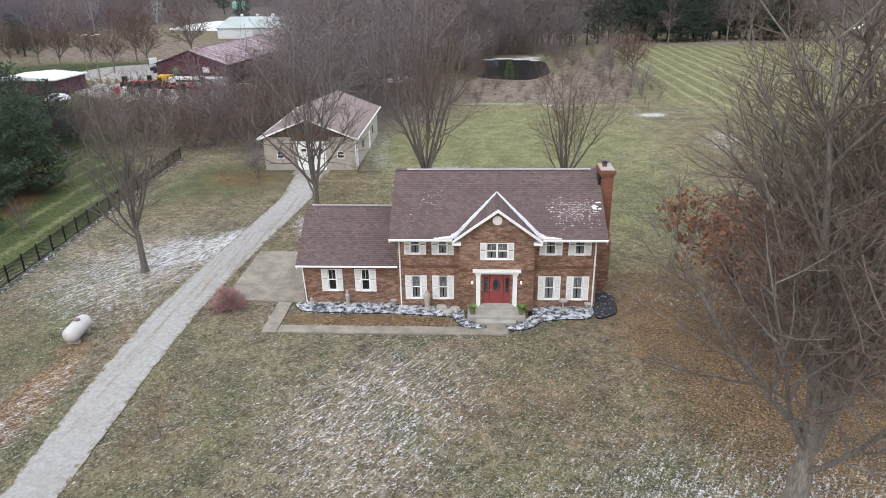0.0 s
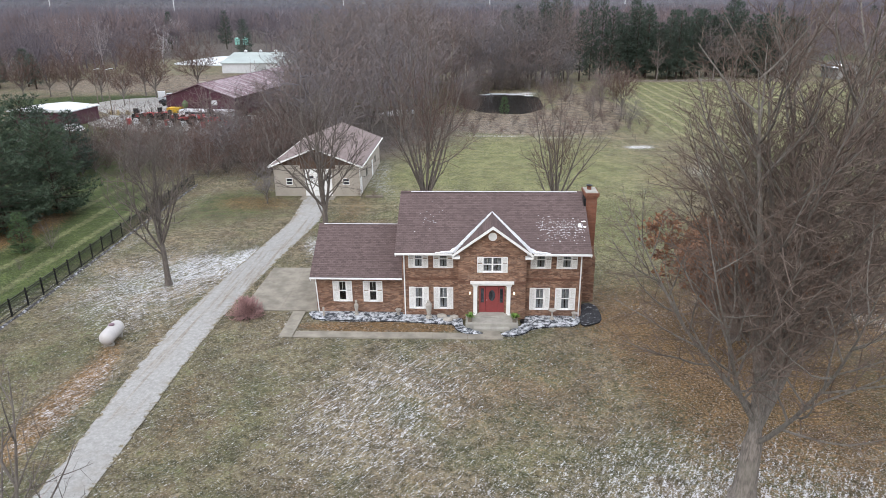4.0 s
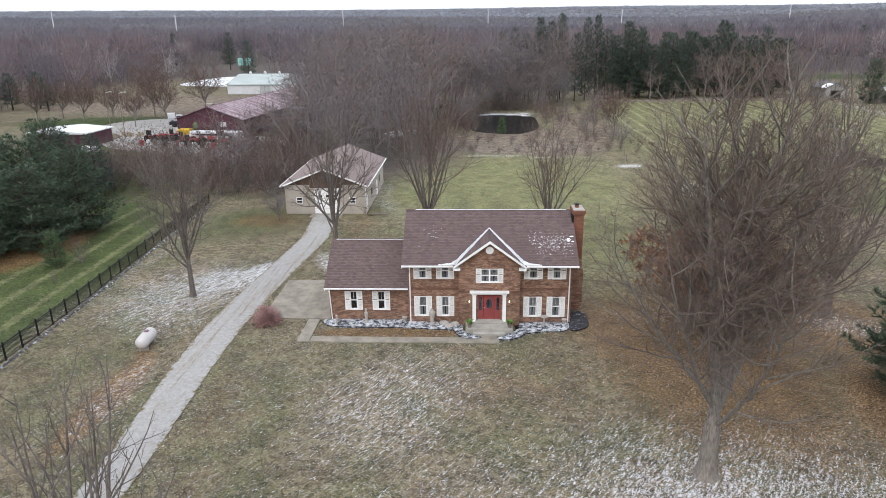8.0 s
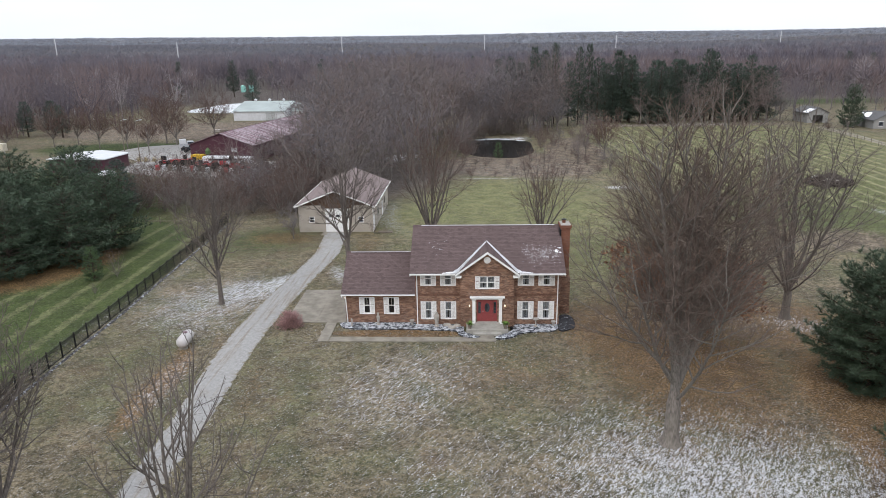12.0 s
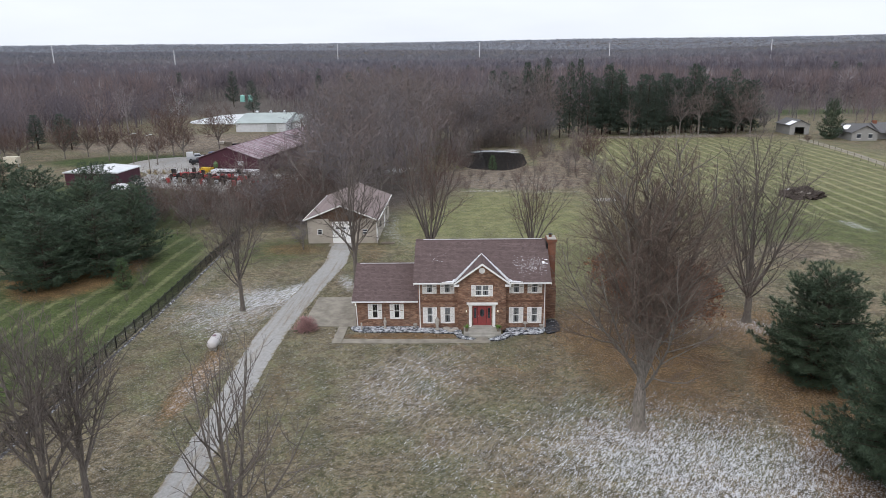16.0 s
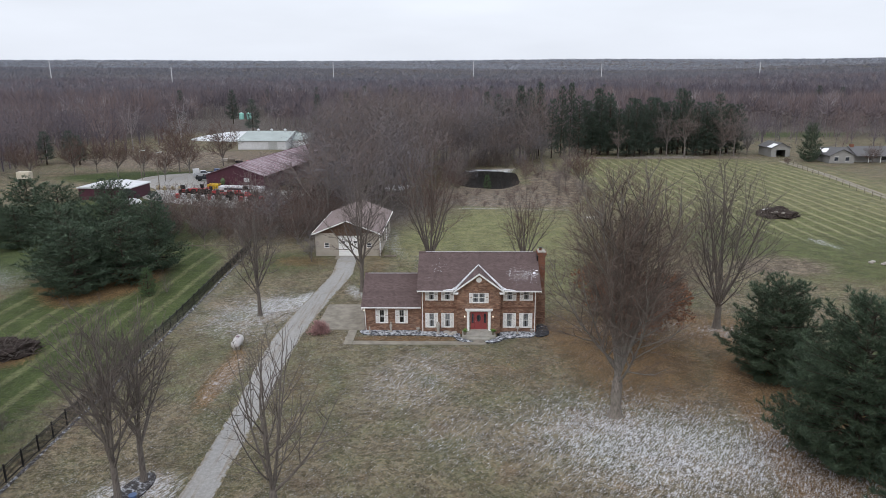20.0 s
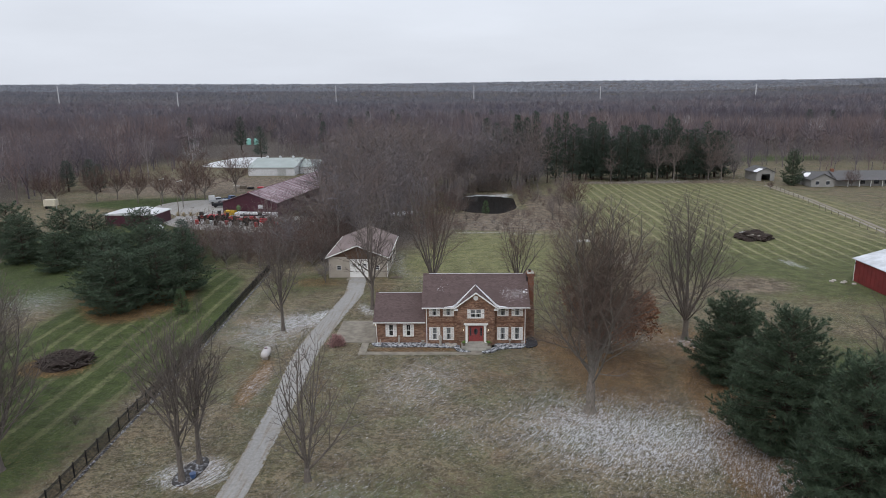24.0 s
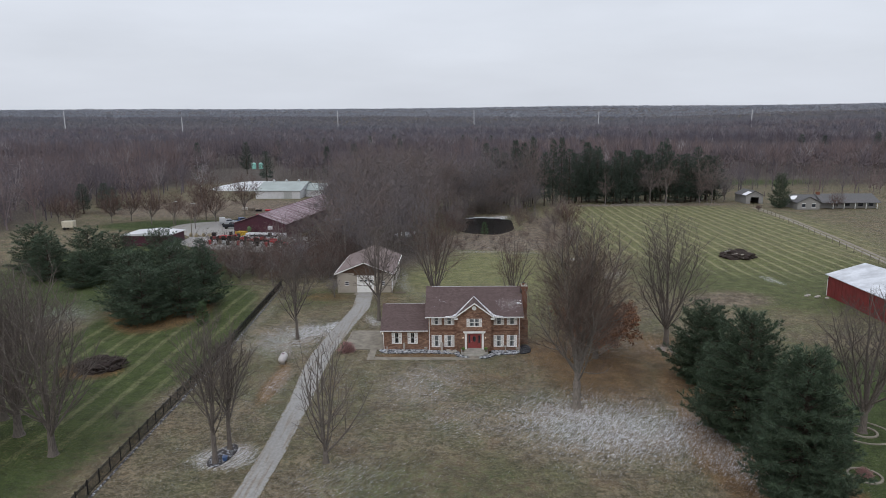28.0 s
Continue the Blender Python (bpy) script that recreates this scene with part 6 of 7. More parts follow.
# propane tank
tank = empty("propane_tank", -19.25, -4.6, 0, 94, label="white propane tank with a red lid on two concrete feet", category="tank")
prof = [(0.02, -1.2), (0.2, -1.17), (0.36, -1.08), (0.46, -0.91), (0.485, -0.75), (0.485, 0.75), (0.46, 0.91), (0.36, 1.08), (0.2, 1.17), (0.02, 1.2)]
o = part("body", lathe(prof, 24), M["tank_paint"], tank, "", pose(0, 0, 0.68, 0, 90))
o.data.polygons.foreach_set("use_smooth", [True] * len(o.data.polygons))
part("lid", lathe([(0.17, 0), (0.19, 0.05), (0.18, 0.10), (0.12, 0.13), (0.02, 0.14)], 14), M["faded_red"], tank, "faded red filler lid", pose(0.15, 0, 1.13))
for x in (-0.65, 0.65):
    part("foot", box(x - 0.1, x + 0.1, -0.32, 0.32, 0, 0.26), M["concrete"], tank)
    part("saddle", box(x - 0.04, x + 0.04, -0.28, 0.28, 0.24, 0.34), M["galvanised"], tank)


def twiggy_bush(name, x, y, r, h, n, mat, label, seed=1):
    g = random.Random(seed)
    t = empty(name, x, y, 0, label=label, category="bush")
    tb = Tubes()
    for k in range(n):
        a, e = g.uniform(0, math.tau), g.uniform(0.15, 1.45)
        d = Vector((math.cos(a) * math.cos(e), math.sin(a) * math.cos(e), math.sin(e)))
        L = 1 / math.sqrt((math.cos(e) / r) ** 2 + (math.sin(e) / h) ** 2) * g.uniform(0.8, 1.05)
        pts, _ = bend(g, (g.gauss(0, 0.12), g.gauss(0, 0.12), 0), d, L, 4, 0.13, 0.02)
        tb.path(pts, 0.03, 0.009, 3)
        for j in (1, 2, 2, 3, 3):
            q, _ = bend(g, pts[j], (pts[j] - pts[0]).normalized() + Vector((g.gauss(0, 0.5), g.gauss(0, 0.5), g.gauss(0, 0.4))), L * 0.3, 2, 0.2, 0.02)
            tb.path(q, 0.02, 0.007, 3)
    tagged(tb.ob("twigwork", mat, t), kind="stuff")
    return t


twiggy_bush("bush", -11.4, -0.4, 1.45, 1.65, 240, M["red_bush"], "round leafless bush with dark red twigs beside the pad")
twiggy_bush("bush", 40.5, -33.5, 0.8, 0.9, 120, M["red_bush"], "low brown leafless bush in a round bed", 4)


def ornament(x, y, prof, label, mat=None):
    o = part("garden_statue", lathe(prof, 12), mat or M["stone_pale"], None, label, pose(x, y, 0.08))
    return tagged(o, category="statue")


ornament(-3.4, -0.15, [(0.15, 0), (0.15, 0.1), (0.09, 0.14), (0.12, 0.4), (0.15, 0.62), (0.16, 0.8), (0.07, 0.92), (0.1, 1.02), (0.08, 1.14), (0.02, 1.18)], "pale weathered stone garden statue in the bed")
ornament(1.9, -0.55, [(0.22, 0), (0.22, 0.12), (0.14, 0.18), (0.17, 0.5), (0.22, 0.78), (0.24, 1.0), (0.2, 1.12), (0.11, 1.2), (0.12, 1.3), (0.02, 1.36)], "large pale stone garden statue in the bed")
ornament(-5.75, -0.45, [(0.1, 0), (0.08, 0.1), (0.07, 0.6), (0.1, 0.64), (0.02, 0.72)], "short pale stone post in the bed")
bb = empty("bird_bath", 10.7, -0.55, 0.08, label="pale stone bird bath in the snowy bed", category="bird bath")
part("pedestal", lathe([(0.17, 0), (0.15, 0.08), (0.07, 0.14), (0.06, 0.5), (0.12, 0.6)], 12), M["stone_pale"], bb)
part("bowl", lathe([(0.1, 0.6), (0.28, 0.68), (0.3, 0.74), (0.26, 0.74), (0.1, 0.66)], 14), M["stone_pale"], bb)
ub = empty("urn", 12.3, -0.35, 0.08, label="pale stone garden urn by the downspout", category="urn")
part("foot", lathe([(0.12, 0), (0.1, 0.08), (0.05, 0.14)], 12), M["stone_pale"], ub)
part("bowl", lathe([(0.06, 0.14), (0.16, 0.24), (0.2, 0.38), (0.23, 0.42), (0.17, 0.42)], 14), M["stone_pale"], ub)
uc = copy_thing(ub, pose(-0.35, -0.1, 0.08))
tagged(uc, "pale stone garden urn against the brick wall")
for x, y in ((3.3, -0.9), (2.8, -0.35), (3.75, -0.5)):
    bm = bmesh.new()
    bmesh.ops.create_icosphere(bm, subdivisions=2, radius=0.3)
    for v in bm.verts:
        n_ = noise.noise(v.co * 3 + Vector((x, y, 0)))
        v.co = Vector((v.co.x * 1.2, v.co.y * 0.9, v.co.z * 0.55)) * (1 + 0.35 * n_)
    tagged(part("boulder", bm, M["stone_pale"], None, "small pale boulder lying in the mulch bed", pose(x, y, 0.14)), category="boulder")


def fern(x, y, z, seed):
    g = random.Random(seed)
    t = empty("potted_fern", x, y, z, label="green fern in a brown stone pot on the stoop", category="potted plant")
    part("pot", lathe([(0.15, 0), (0.13, 0.04), (0.16, 0.2), (0.22, 0.33), (0.2, 0.35), (0.17, 0.33)], 14), M["pot"], t)
    V, F = [], []
    for k in range(70):
        a = g.uniform(0, math.tau)
        d = Vector((math.cos(a), math.sin(a), g.uniform(0.5, 2.2))).normalized()
        p = Vector((d.x * 0.08, d.y * 0.08, 0.33))
        s = Vector((-math.sin(a), math.cos(a), 0)) * 0.035
        L = g.uniform(0.28, 0.5)
        c = [p, p + d * L * 0.5, p + d * L * 0.85 - Vector((0, 0, 0.05)), p + d * L - Vector((0, 0, 0.14))]
        o = len(V)
        for i, q in enumerate(c):
            w = (0.3, 1, 0.8, 0.1)[i]
            V.extend([tuple(q - s * w), tuple(q + s * w)])
        F.extend([(o + 2 * i, o + 2 * i + 1, o + 2 * i + 3, o + 2 * i + 2) for i in range(3)])
    ob = mesh_ob("fronds", V, F, M["fern"])
    tagged(ob, kind="stuff").parent = t


M["fern"] = leaf_mat("fern_green", (0.10, 0.2, 0.03), (0.2, 0.32, 0.06))
fern(4.85, -1.75, 0.42, 1)
fern(7.95, -1.75, 0.42, 2)
part("hose_reel", lathe([(0.15, 0), (0.15, 0.2), (0.1, 0.2)], 10), M["dark_metal"], None, "coiled dark garden hose beside the stoop", pose(8.55, -1.2, 0.09)).matrix_basis
tagged(bpy.data.objects["hose_reel"], category="hose")

# mulch ring under the pair of trees, and the paved ring under the single tree
bed("tree_ring", [(-19.6, -30.4), (-19.3, -32.0), (-18.2, -32.0), (-17.5, -29.4), (-17.9, -27.9), (-18.8, -28.1)], M["ring_bed"], "round snowy mulch ring edged with stones", 0.08)
part("flower_pot", lathe([(0.2, 0), (0.26, 0.35), (0.28, 0.4), (0.22, 0.4)], 12), M["car_blue"], None, "blue glazed pot in the mulch ring", pose(-18.0, -31.0, 0.08))
tagged(bpy.data.objects["flower_pot"], category="pot")
for k in range(2):
    ring = empty("stone_ring", 45.3, -24.9, 0, label="ring of pale paving stones round a tree", category="edging")
    r0 = (1.3, 2.7)[k]
    n = (22, 44)[k]
    for j in range(n):
        bm = box(-0.17, 0.17, -0.11, 0.11, -0.03, 0.16 - 0.06 * k)
        a = j / n * 360
        part("stone", bm, M["old_concrete"], ring, "", pose(r0 * math.cos(radians(a)), r0 * math.sin(radians(a)), 0, 0, R.uniform(-3, 3), a + 90), bevel=0.02)
ring = empty("stone_ring", 40.5, -33.5, 0, label="ring of pale paving stones round a low bush", category="edging")
for j in range(22):
    a = j / 22 * 360
    part("stone", box(-0.17, 0.17, -0.11, 0.11, -0.03, 0.12), M["old_concrete"], ring, "", pose(1.35 * math.cos(radians(a)), 1.35 * math.sin(radians(a)), 0, 0, 0, a + 90), bevel=0.02)

# ---- the tan garage ----
gar = empty("garage", label="tan garage with a white overhead door and brown gable", category="garage")
AX0, AX1, AY0, AY1, AE, AR = -18.5, -8.3, 32.4, 49.8, 3.75, 5.75
AC = (AX0 + AX1) / 2
wall_with_holes("wall_front", AX0, AX1, 0, AE, AY0, AY0 + 0.2, [(-14.85, -11.6, 0, 3.3), (-17.1, -16.3, 1.35, 2.15), (-10.35, -9.55, 1.35, 2.15)], M["tan_siding"], gar)
part("gable_board", prism([(AX0, AE), (AX1, AE), (AC, AR - 0.05)], AY0 - 0.03, AY0 + 0.2), M["brown_board"], gar, "dark brown timber gable")
part("door_header", box(-15.3, -11.15, AY0 - 0.028, AY0 - 0.003, 3.32, AE), M["brown_board"], gar)
part("wall_back", prism([(AX0, 0), (AX1, 0), (AX1, AE), (AC, AR), (AX0, AE)], AY1 - 0.2, AY1), M["tan_siding"], gar)
part("wall_side", box(AX0, AX0 + 0.2, AY0 + 0.2, AY1 - 0.2, 0, AE), M["tan_siding"], gar)
part("wall_side", box(AX1 - 0.2, AX1, AY0 + 0.2, AY1 - 0.2, 0, AE), M["tan_siding"], gar)
asl = (AR - AE) / (AC - AX0)
for s in (-1, 1):
    e = AC + s * (AC - AX0 + 0.42)
    ez = AE - 0.42 * asl
    part("roof", slab((AC, AY0 - 0.5, AR + 0.12), (AC, AY1 + 0.4, AR + 0.12), (e, AY1 + 0.4, ez + 0.12), (e, AY0 - 0.5, ez + 0.12), 0.14), M["shingle_old"], gar)
    part("fascia", prism([(AC, AR + 0.11), (e, ez + 0.11), (e, ez - 0.1), (AC, AR - 0.08)], AY0 - 0.54, AY0 - 0.503), M["white"], gar)
    part("gutter", box(min(e, e + s * 0.1), max(e, e + s * 0.1), AY0 - 0.5, AY1 + 0.4, ez - 0.03, ez + 0.1), M["white"], gar)
part("ridge_cap", prism([(AC - 0.15, AR + 0.08), (AC, AR + 0.17), (AC + 0.15, AR + 0.08)], AY0 - 0.5, AY1 + 0.4), M["shingle_old"], gar)
door = empty("overhead_door")
door.parent = gar
for k in range(5):
    part("panel", box(-14.82, -11.63, AY0 + 0.06, AY0 + 0.1, k * 0.66 + 0.01, k * 0.66 + 0.645), M["white"], door)
for k in range(3):
    x = -14.3 + k * 0.95
    part("pane", box(x, x + 0.5, AY0 + 0.045, AY0 + 0.059, 2.12, 2.42), M["glass"], door)
for x0 in (-17.1, -10.35):
    w = empty("window")
    w.parent = gar
    part("pane", box(x0 + 0.04, x0 + 0.76, AY0 + 0.08, AY0 + 0.09, 1.39, 2.11), M["glass"], w)
    f = bmesh.new()
    for a, b, c, d in ((0, 0.06, 0, 0.8), (0.74, 0.8, 0, 0.8), (0.06, 0.74, 0, 0.06), (0.06, 0.74, 0.74, 0.8), (0.06, 0.74, 0.375, 0.425)):
        box(x0 + a, x0 + b, AY0 - 0.02, AY0 + 0.078, 1.35 + c, 1.35 + d, f)
    part("frame", f, M["white"], w)
part("downspout", rod((AX1 + 0.05, AY0 - 0.05, 0.05), (AX1 + 0.05, AY0 - 0.05, 3.55), 0.05, sides=6), M["white"], gar)
for y0, y1, z0, z1, mt in ((37.2, 38.2, 1.3, 2.2, "glass"), (42.0, 43.0, 0.05, 2.15, "white"), (44.8, 45.6, 1.3, 2.2, "glass"), (33.0, 33.9, 0.05, 2.1, "white")):
    part("side_window" if mt == "glass" else "side_door", box(AX1 + 0.003, AX1 + 0.04, y0, y1, z0, z1), M[mt], gar)
for k in range(10):
    x = AX0 + 0.05 + k * (AX1 - AX0 - 0.1) / 9
    if not -15.3 < x < -11.2:
        part("batten", box(x - 0.02, x + 0.02, AY0 - 0.018, AY0, 0, AE - 0.02), M["tan_siding"], gar)
paver(-15.2, -11.2, 30.6, 32.3, pad, M["old_concrete"], 0.06)
for x, y, h in ((-18.9, 30.4, 1.1), (-8.0, 31.4, 1.2), (-6.6, 31.8, 0.7)):
    plant(shrubs[0], x, y, h + 0.6, "small leafless shrub at the garage corner", "shrub", "garage shrubs", 0.8)
bm = box(-7.6, -5.6, 31.6, 32.2, 0, 0.22)
tagged(part("timber_pile", bm, M["wood_grey"], None, "low stack of grey timber beside the garage", bevel=0.03), category="timber")

# pond
loop = [(12.3 + 12.2 * math.cos(a), 116 + 21.5 * math.sin(a), -0.35) for a in [k * math.tau / 48 for k in range(48)]]
tagged(mesh_ob("water", loop, [tuple(range(48))], M["water"]), "still black farm pond", "pond", kind="structure")
fl = []
gg = random.Random(12)
for cx, cy, r in ((16, 131.5, 2.6), (12, 132.5, 2.2), (19.5, 129, 1.6), (8, 131, 1.2)):
    bm = bmesh.new()
    vs = [bm.verts.new((cx + r * 1.4 * math.cos(a) * gg.uniform(0.7, 1.2), cy + r * 0.6 * math.sin(a) * gg.uniform(0.7, 1.2), -0.33)) for a in [k * math.tau / 14 for k in range(14)]]
    bm.faces.new(vs)
    ex = bmesh.ops.extrude_face_region(bm, geom=bm.faces[:])
    bmesh.ops.translate(bm, verts=[v for v in ex["geom"] if isinstance(v, bmesh.types.BMVert)], vec=(0, 0, 0.05))
    tagged(part("ice_sheet", bm, M["ice"], None, "thin white ice at the pond's far edge"), category="ice", group="ice on the pond")
yw = pine("pine", 92, 3.4, 2.2, 12, 5, M["needle_light"], 0.05, 0.8, 6, 0.35)
place(yw, 11.5, 97.2, 0, label="small yellow-green young tree at the pond", first=True)


# ---- the workshop yard beyond the thicket ----
lot = [(-82, 121), (-66, 126), (-61, 112), (-58, 97), (-35, 93), (-35, 74), (-52, 74), (-70, 84), (-72, 96), (-84, 108)]
bm = prism(curve_loop(lot, 5), -0.06, 0.05, axis="z")
tagged(part("road", bm, M["gravel"], None, "pale gravel yard before the workshop"), category="yard", kind="structure")
shop = empty("workshop", -58.5, 94.4, 0, -8.5, label="long maroon metal workshop with a streaked maroon roof", category="building")
SW, SLN, SE, SR = 15.2, 53, 4.0, 6.5
part("wall_front", prism([(0, 0), (SW, 0), (SW, SE), (SW / 2, SR), (0, SE)], 0, 0.2), M["maroon"], shop)
part("wall_back", prism([(0, 0), (SW, 0), (SW, SE), (SW / 2, SR), (0, SE)], SLN - 0.2, SLN), M["maroon"], shop)
for x in (0, SW - 0.2):
    part("wall_side", box(x, x + 0.2, 0.2, SLN - 0.2, 0, SE), M["maroon"], shop)
for s in (-1, 1):
    e, ez = SW / 2 + s * (SW / 2 + 0.4), SE - 0.13
    part("roof", slab((SW / 2, -0.4, SR + 0.15), (SW / 2, SLN + 0.4, SR + 0.15), (e, SLN + 0.4, ez + 0.15), (e, -0.4, ez + 0.15), 0.12), M["maroon_roof"], shop)
    for k in range(53):
        y = k * 1.0 + 0.1
        part("roof_rib", slab((SW / 2, y, SR + 0.19), (SW / 2, y + 0.07, SR + 0.19), (e, y + 0.07, ez + 0.19), (e, y, ez + 0.19), 0.04), M["maroon_roof"] if k % 3 else M["galvanised"], shop)
part("trim", prism([(SW / 2 - 0.1, SR + 0.1), (SW / 2, SR + 0.22), (SW / 2 + 0.1, SR + 0.1)], -0.4, SLN + 0.4), M["maroon"], shop)
part("door", box(3.2, 7.2, -0.05, -0.003, 0, 3.4), M["maroon"], shop)
part("sign", box(10.0, 11.4, -0.07, -0.003, 2.4, 3.4), M["white_metal"], shop)
store = empty("storage_shed", -84, 82, 0, -4, label="maroon metal shed with a flat white roof", category="shed")
part("wall", box(0, 12.5, 0, 9, 0, 2.8), M["maroon"], store)
part("roof", prism([(-0.3, 2.75), (12.8, 2.75), (12.8, 2.95), (6.2, 3.5), (-0.3, 2.95)], -0.3, 9.3), M["white_metal"], store)
for k in range(12):
    part("rib", box(0.4 + k, 0.46 + k, -0.03, 0.0, 0, 2.7), M["maroon"], store)
hall = empty("hall", -81, 189.5, 0, -2, label="white metal hall with a pale green roof", category="building")
part("wall", prism([(0, 0), (27, 0), (27, 3.3), (13.5, 5.9), (0, 3.3)], 0, 19, axis="x"), M["white_metal"], hall)
for a, b, c, d in ((-0.4, 3.35, 13.5, 6.1), (13.5, 6.1, 27.4, 3.35)):
    part("roof", slab((-0.4, a, b), (19.4, a, b), (19.4, c, d), (-0.4, c, d), 0.15), M["green_roof"], hall)
for k in range(3):
    part("roof_vent", lathe([(0.5, 6.0), (0.5, 6.6), (0.7, 6.6), (0.05, 7.0)], 10, None, 4 + k * 5.5, 13.5), M["white_metal"], hall)
part("door", box(12, 15.5, -0.05, -0.003, 0, 2.9), M["galvanised"], hall)
lean = empty("hall", -61.5, 196, 0, -2, label="white metal side hall with a pale green roof", category="building")
part("wall", prism([(0, 0), (12, 0), (12, 2.8), (6, 5.2), (0, 2.8)], 0, 8, axis="x"), M["white_metal"], lean)
for a, b, c, d in ((-0.3, 2.85, 6, 5.35), (6, 5.35, 12.3, 2.85)):
    part("roof", slab((0, a, b), (8.3, a, b), (8.3, c, d), (0, c, d), 0.12), M["green_roof"], lean)
bm = prism(curve_loop([(-116, 232), (-100, 222), (-86, 224), (-84, 246), (-96, 272), (-112, 270)], 6), 0.02, 0.12, axis="z")
tagged(part("water", bm, M["ice"], None, "pale frozen pond behind the halls"), category="pond", kind="structure")
for x in (-136.5, -131.5):
    t = empty("storage_tank", x, 371, float(rise(np.array(x), np.array(371.0))), label="pale teal plastic storage tank on a far lot", category="tank", group="teal tanks")
    part("body", lathe([(1.5, 0), (1.55, 0.5), (1.55, 3.6), (1.3, 4.0), (0.4, 4.3)], 16), M["teal"], t)
    part("lid", lathe([(0.4, 4.3), (0.4, 4.5), (0.1, 4.55)], 10), M["white_metal"], t)


def wheel(parent, x, y, r, w, m="rubber"):
    wl2 = part("wheel", lathe([(r * 0.55, -w / 2), (r * 0.94, -w / 2), (r, -w / 3), (r, w / 3), (r * 0.94, w / 2), (r * 0.55, w / 2)], 14), M[m], parent, "", pose(x, y, r, 90))
    part("rim", lathe([(r * 0.5, -w * 0.42), (r * 0.5, w * 0.42)], 10), M["galvanised"], wl2)


def pickup(x, y, rz, mat, label, boxy=False):
    t = empty("pickup_truck", x, y, 0.05, rz, label=label, category="truck")
    part("body", prism([(-2.7, 0.5), (2.75, 0.5), (2.8, 0.95), (2.65, 1.12), (1.35, 1.2), (-0.9, 1.2), (-0.9, 1.22), (-2.7, 1.22), (-2.75, 0.8)], -0.95, 0.95), mat, t, bevel=0.05)
    part("cab", prism([(-0.95, 1.2), (1.35, 1.2), (0.65, 1.85), (-0.75, 1.88)], -0.86, 0.86), mat, t, bevel=0.06)
    part("windshield", prism([(1.3, 1.25), (1.36, 1.25), (0.72, 1.8), (0.66, 1.8)], -0.78, 0.78), M["glass"], t)
    for s in (-1, 1):
        y0, y1 = sorted((s * 0.865, s * 0.875))
        part("side_glass", prism([(-0.75, 1.28), (1.05, 1.28), (0.55, 1.75), (-0.66, 1.78)], y0, y1), M["glass"], t)
        part("headlight", box(2.76, 2.82, s * 0.75 - 0.15, s * 0.75 + 0.15, 0.8, 0.95), M["white_metal"], t)
    part("truck_bed", box(-2.6, -1.0, -0.8, 0.8, 1.222, 1.24), M["rubber"], t)
    part("bumper", box(2.8, 2.9, -0.9, 0.9, 0.45, 0.65), M["galvanised"], t)
    for wx in (-1.75, 1.8):
        for wy in (-0.85, 0.85):
            wheel(t, wx, wy, 0.38, 0.26)
    if boxy:
        part("cargo_box", box(-2.7, -1.0, -0.95, 0.95, 1.25, 2.4), M["white_metal"], t)
    return t


def tractor(x, y, rz, mat, label, s=1.0):
    t = empty("tractor", x, y, 0.05, rz, label=label, category="tractor", group="farm machines")
    part("hood", prism([(0.1, 0.75), (1.7, 0.75), (1.75, 1.3), (0.1, 1.45)], -0.35, 0.35), mat, t, bevel=0.05)
    part("chassis", box(-1.1, 1.6, -0.25, 0.25, 0.5, 0.75), M["rubber"], t)
    part("seat", box(-0.9, -0.45, -0.25, 0.25, 1.05, 1.2), M["rubber"], t)
    part("fender", box(-1.3, -0.3, -0.8, -0.45, 1.35, 1.43), mat, t)
    part("fender", box(-1.3, -0.3, 0.45, 0.8, 1.35, 1.43), mat, t)
    part("rollbar", box(-1.2, -1.1, -0.5, 0.5, 1.4, 2.3), M["dark_metal"], t)
    part("exhaust", rod((0.9, 0.15, 1.35), (0.9, 0.15, 2.1), 0.04), M["dark_metal"], t)
    for wy in (-0.72, 0.72):
        wheel(t, -0.8, wy, 0.72, 0.35)
        wheel(t, 1.3, wy * 0.8, 0.4, 0.22)
    t.scale = (s, s, s)
    return t


pickup(-64.5, 110.5, 8, M["black_paint"], "black pickup truck parked on the gravel yard")
pickup(-68.0, 117.5, 25, M["car_silver"], "silver pickup truck with a white box parked in the yard", True)
pickup(-65.0, 121.0, 40, M["car_blue"], "dark blue pickup truck parked in the yard")
pickup(-61.5, 128.5, 40, M["machine_red"], "red pickup truck parked beside the workshop")
pickup(-73.5, 86.5, 60, M["white_metal"], "white box truck beside the maroon shed", True)
TR = "red farm tractor among parked machines"
g = random.Random(77)
for k in range(13):
    x, y = -62 + k * 1.9 + g.uniform(-0.6, 0.6), 89.5 - k * 0.75 + g.uniform(-2.5, 2.5)
    tractor(x, y, g.uniform(0, 360), M["machine_red"] if k % 4 else M["galvanised"], TR if k % 4 else "grey farm tractor among parked machines", g.uniform(0.9, 1.15))
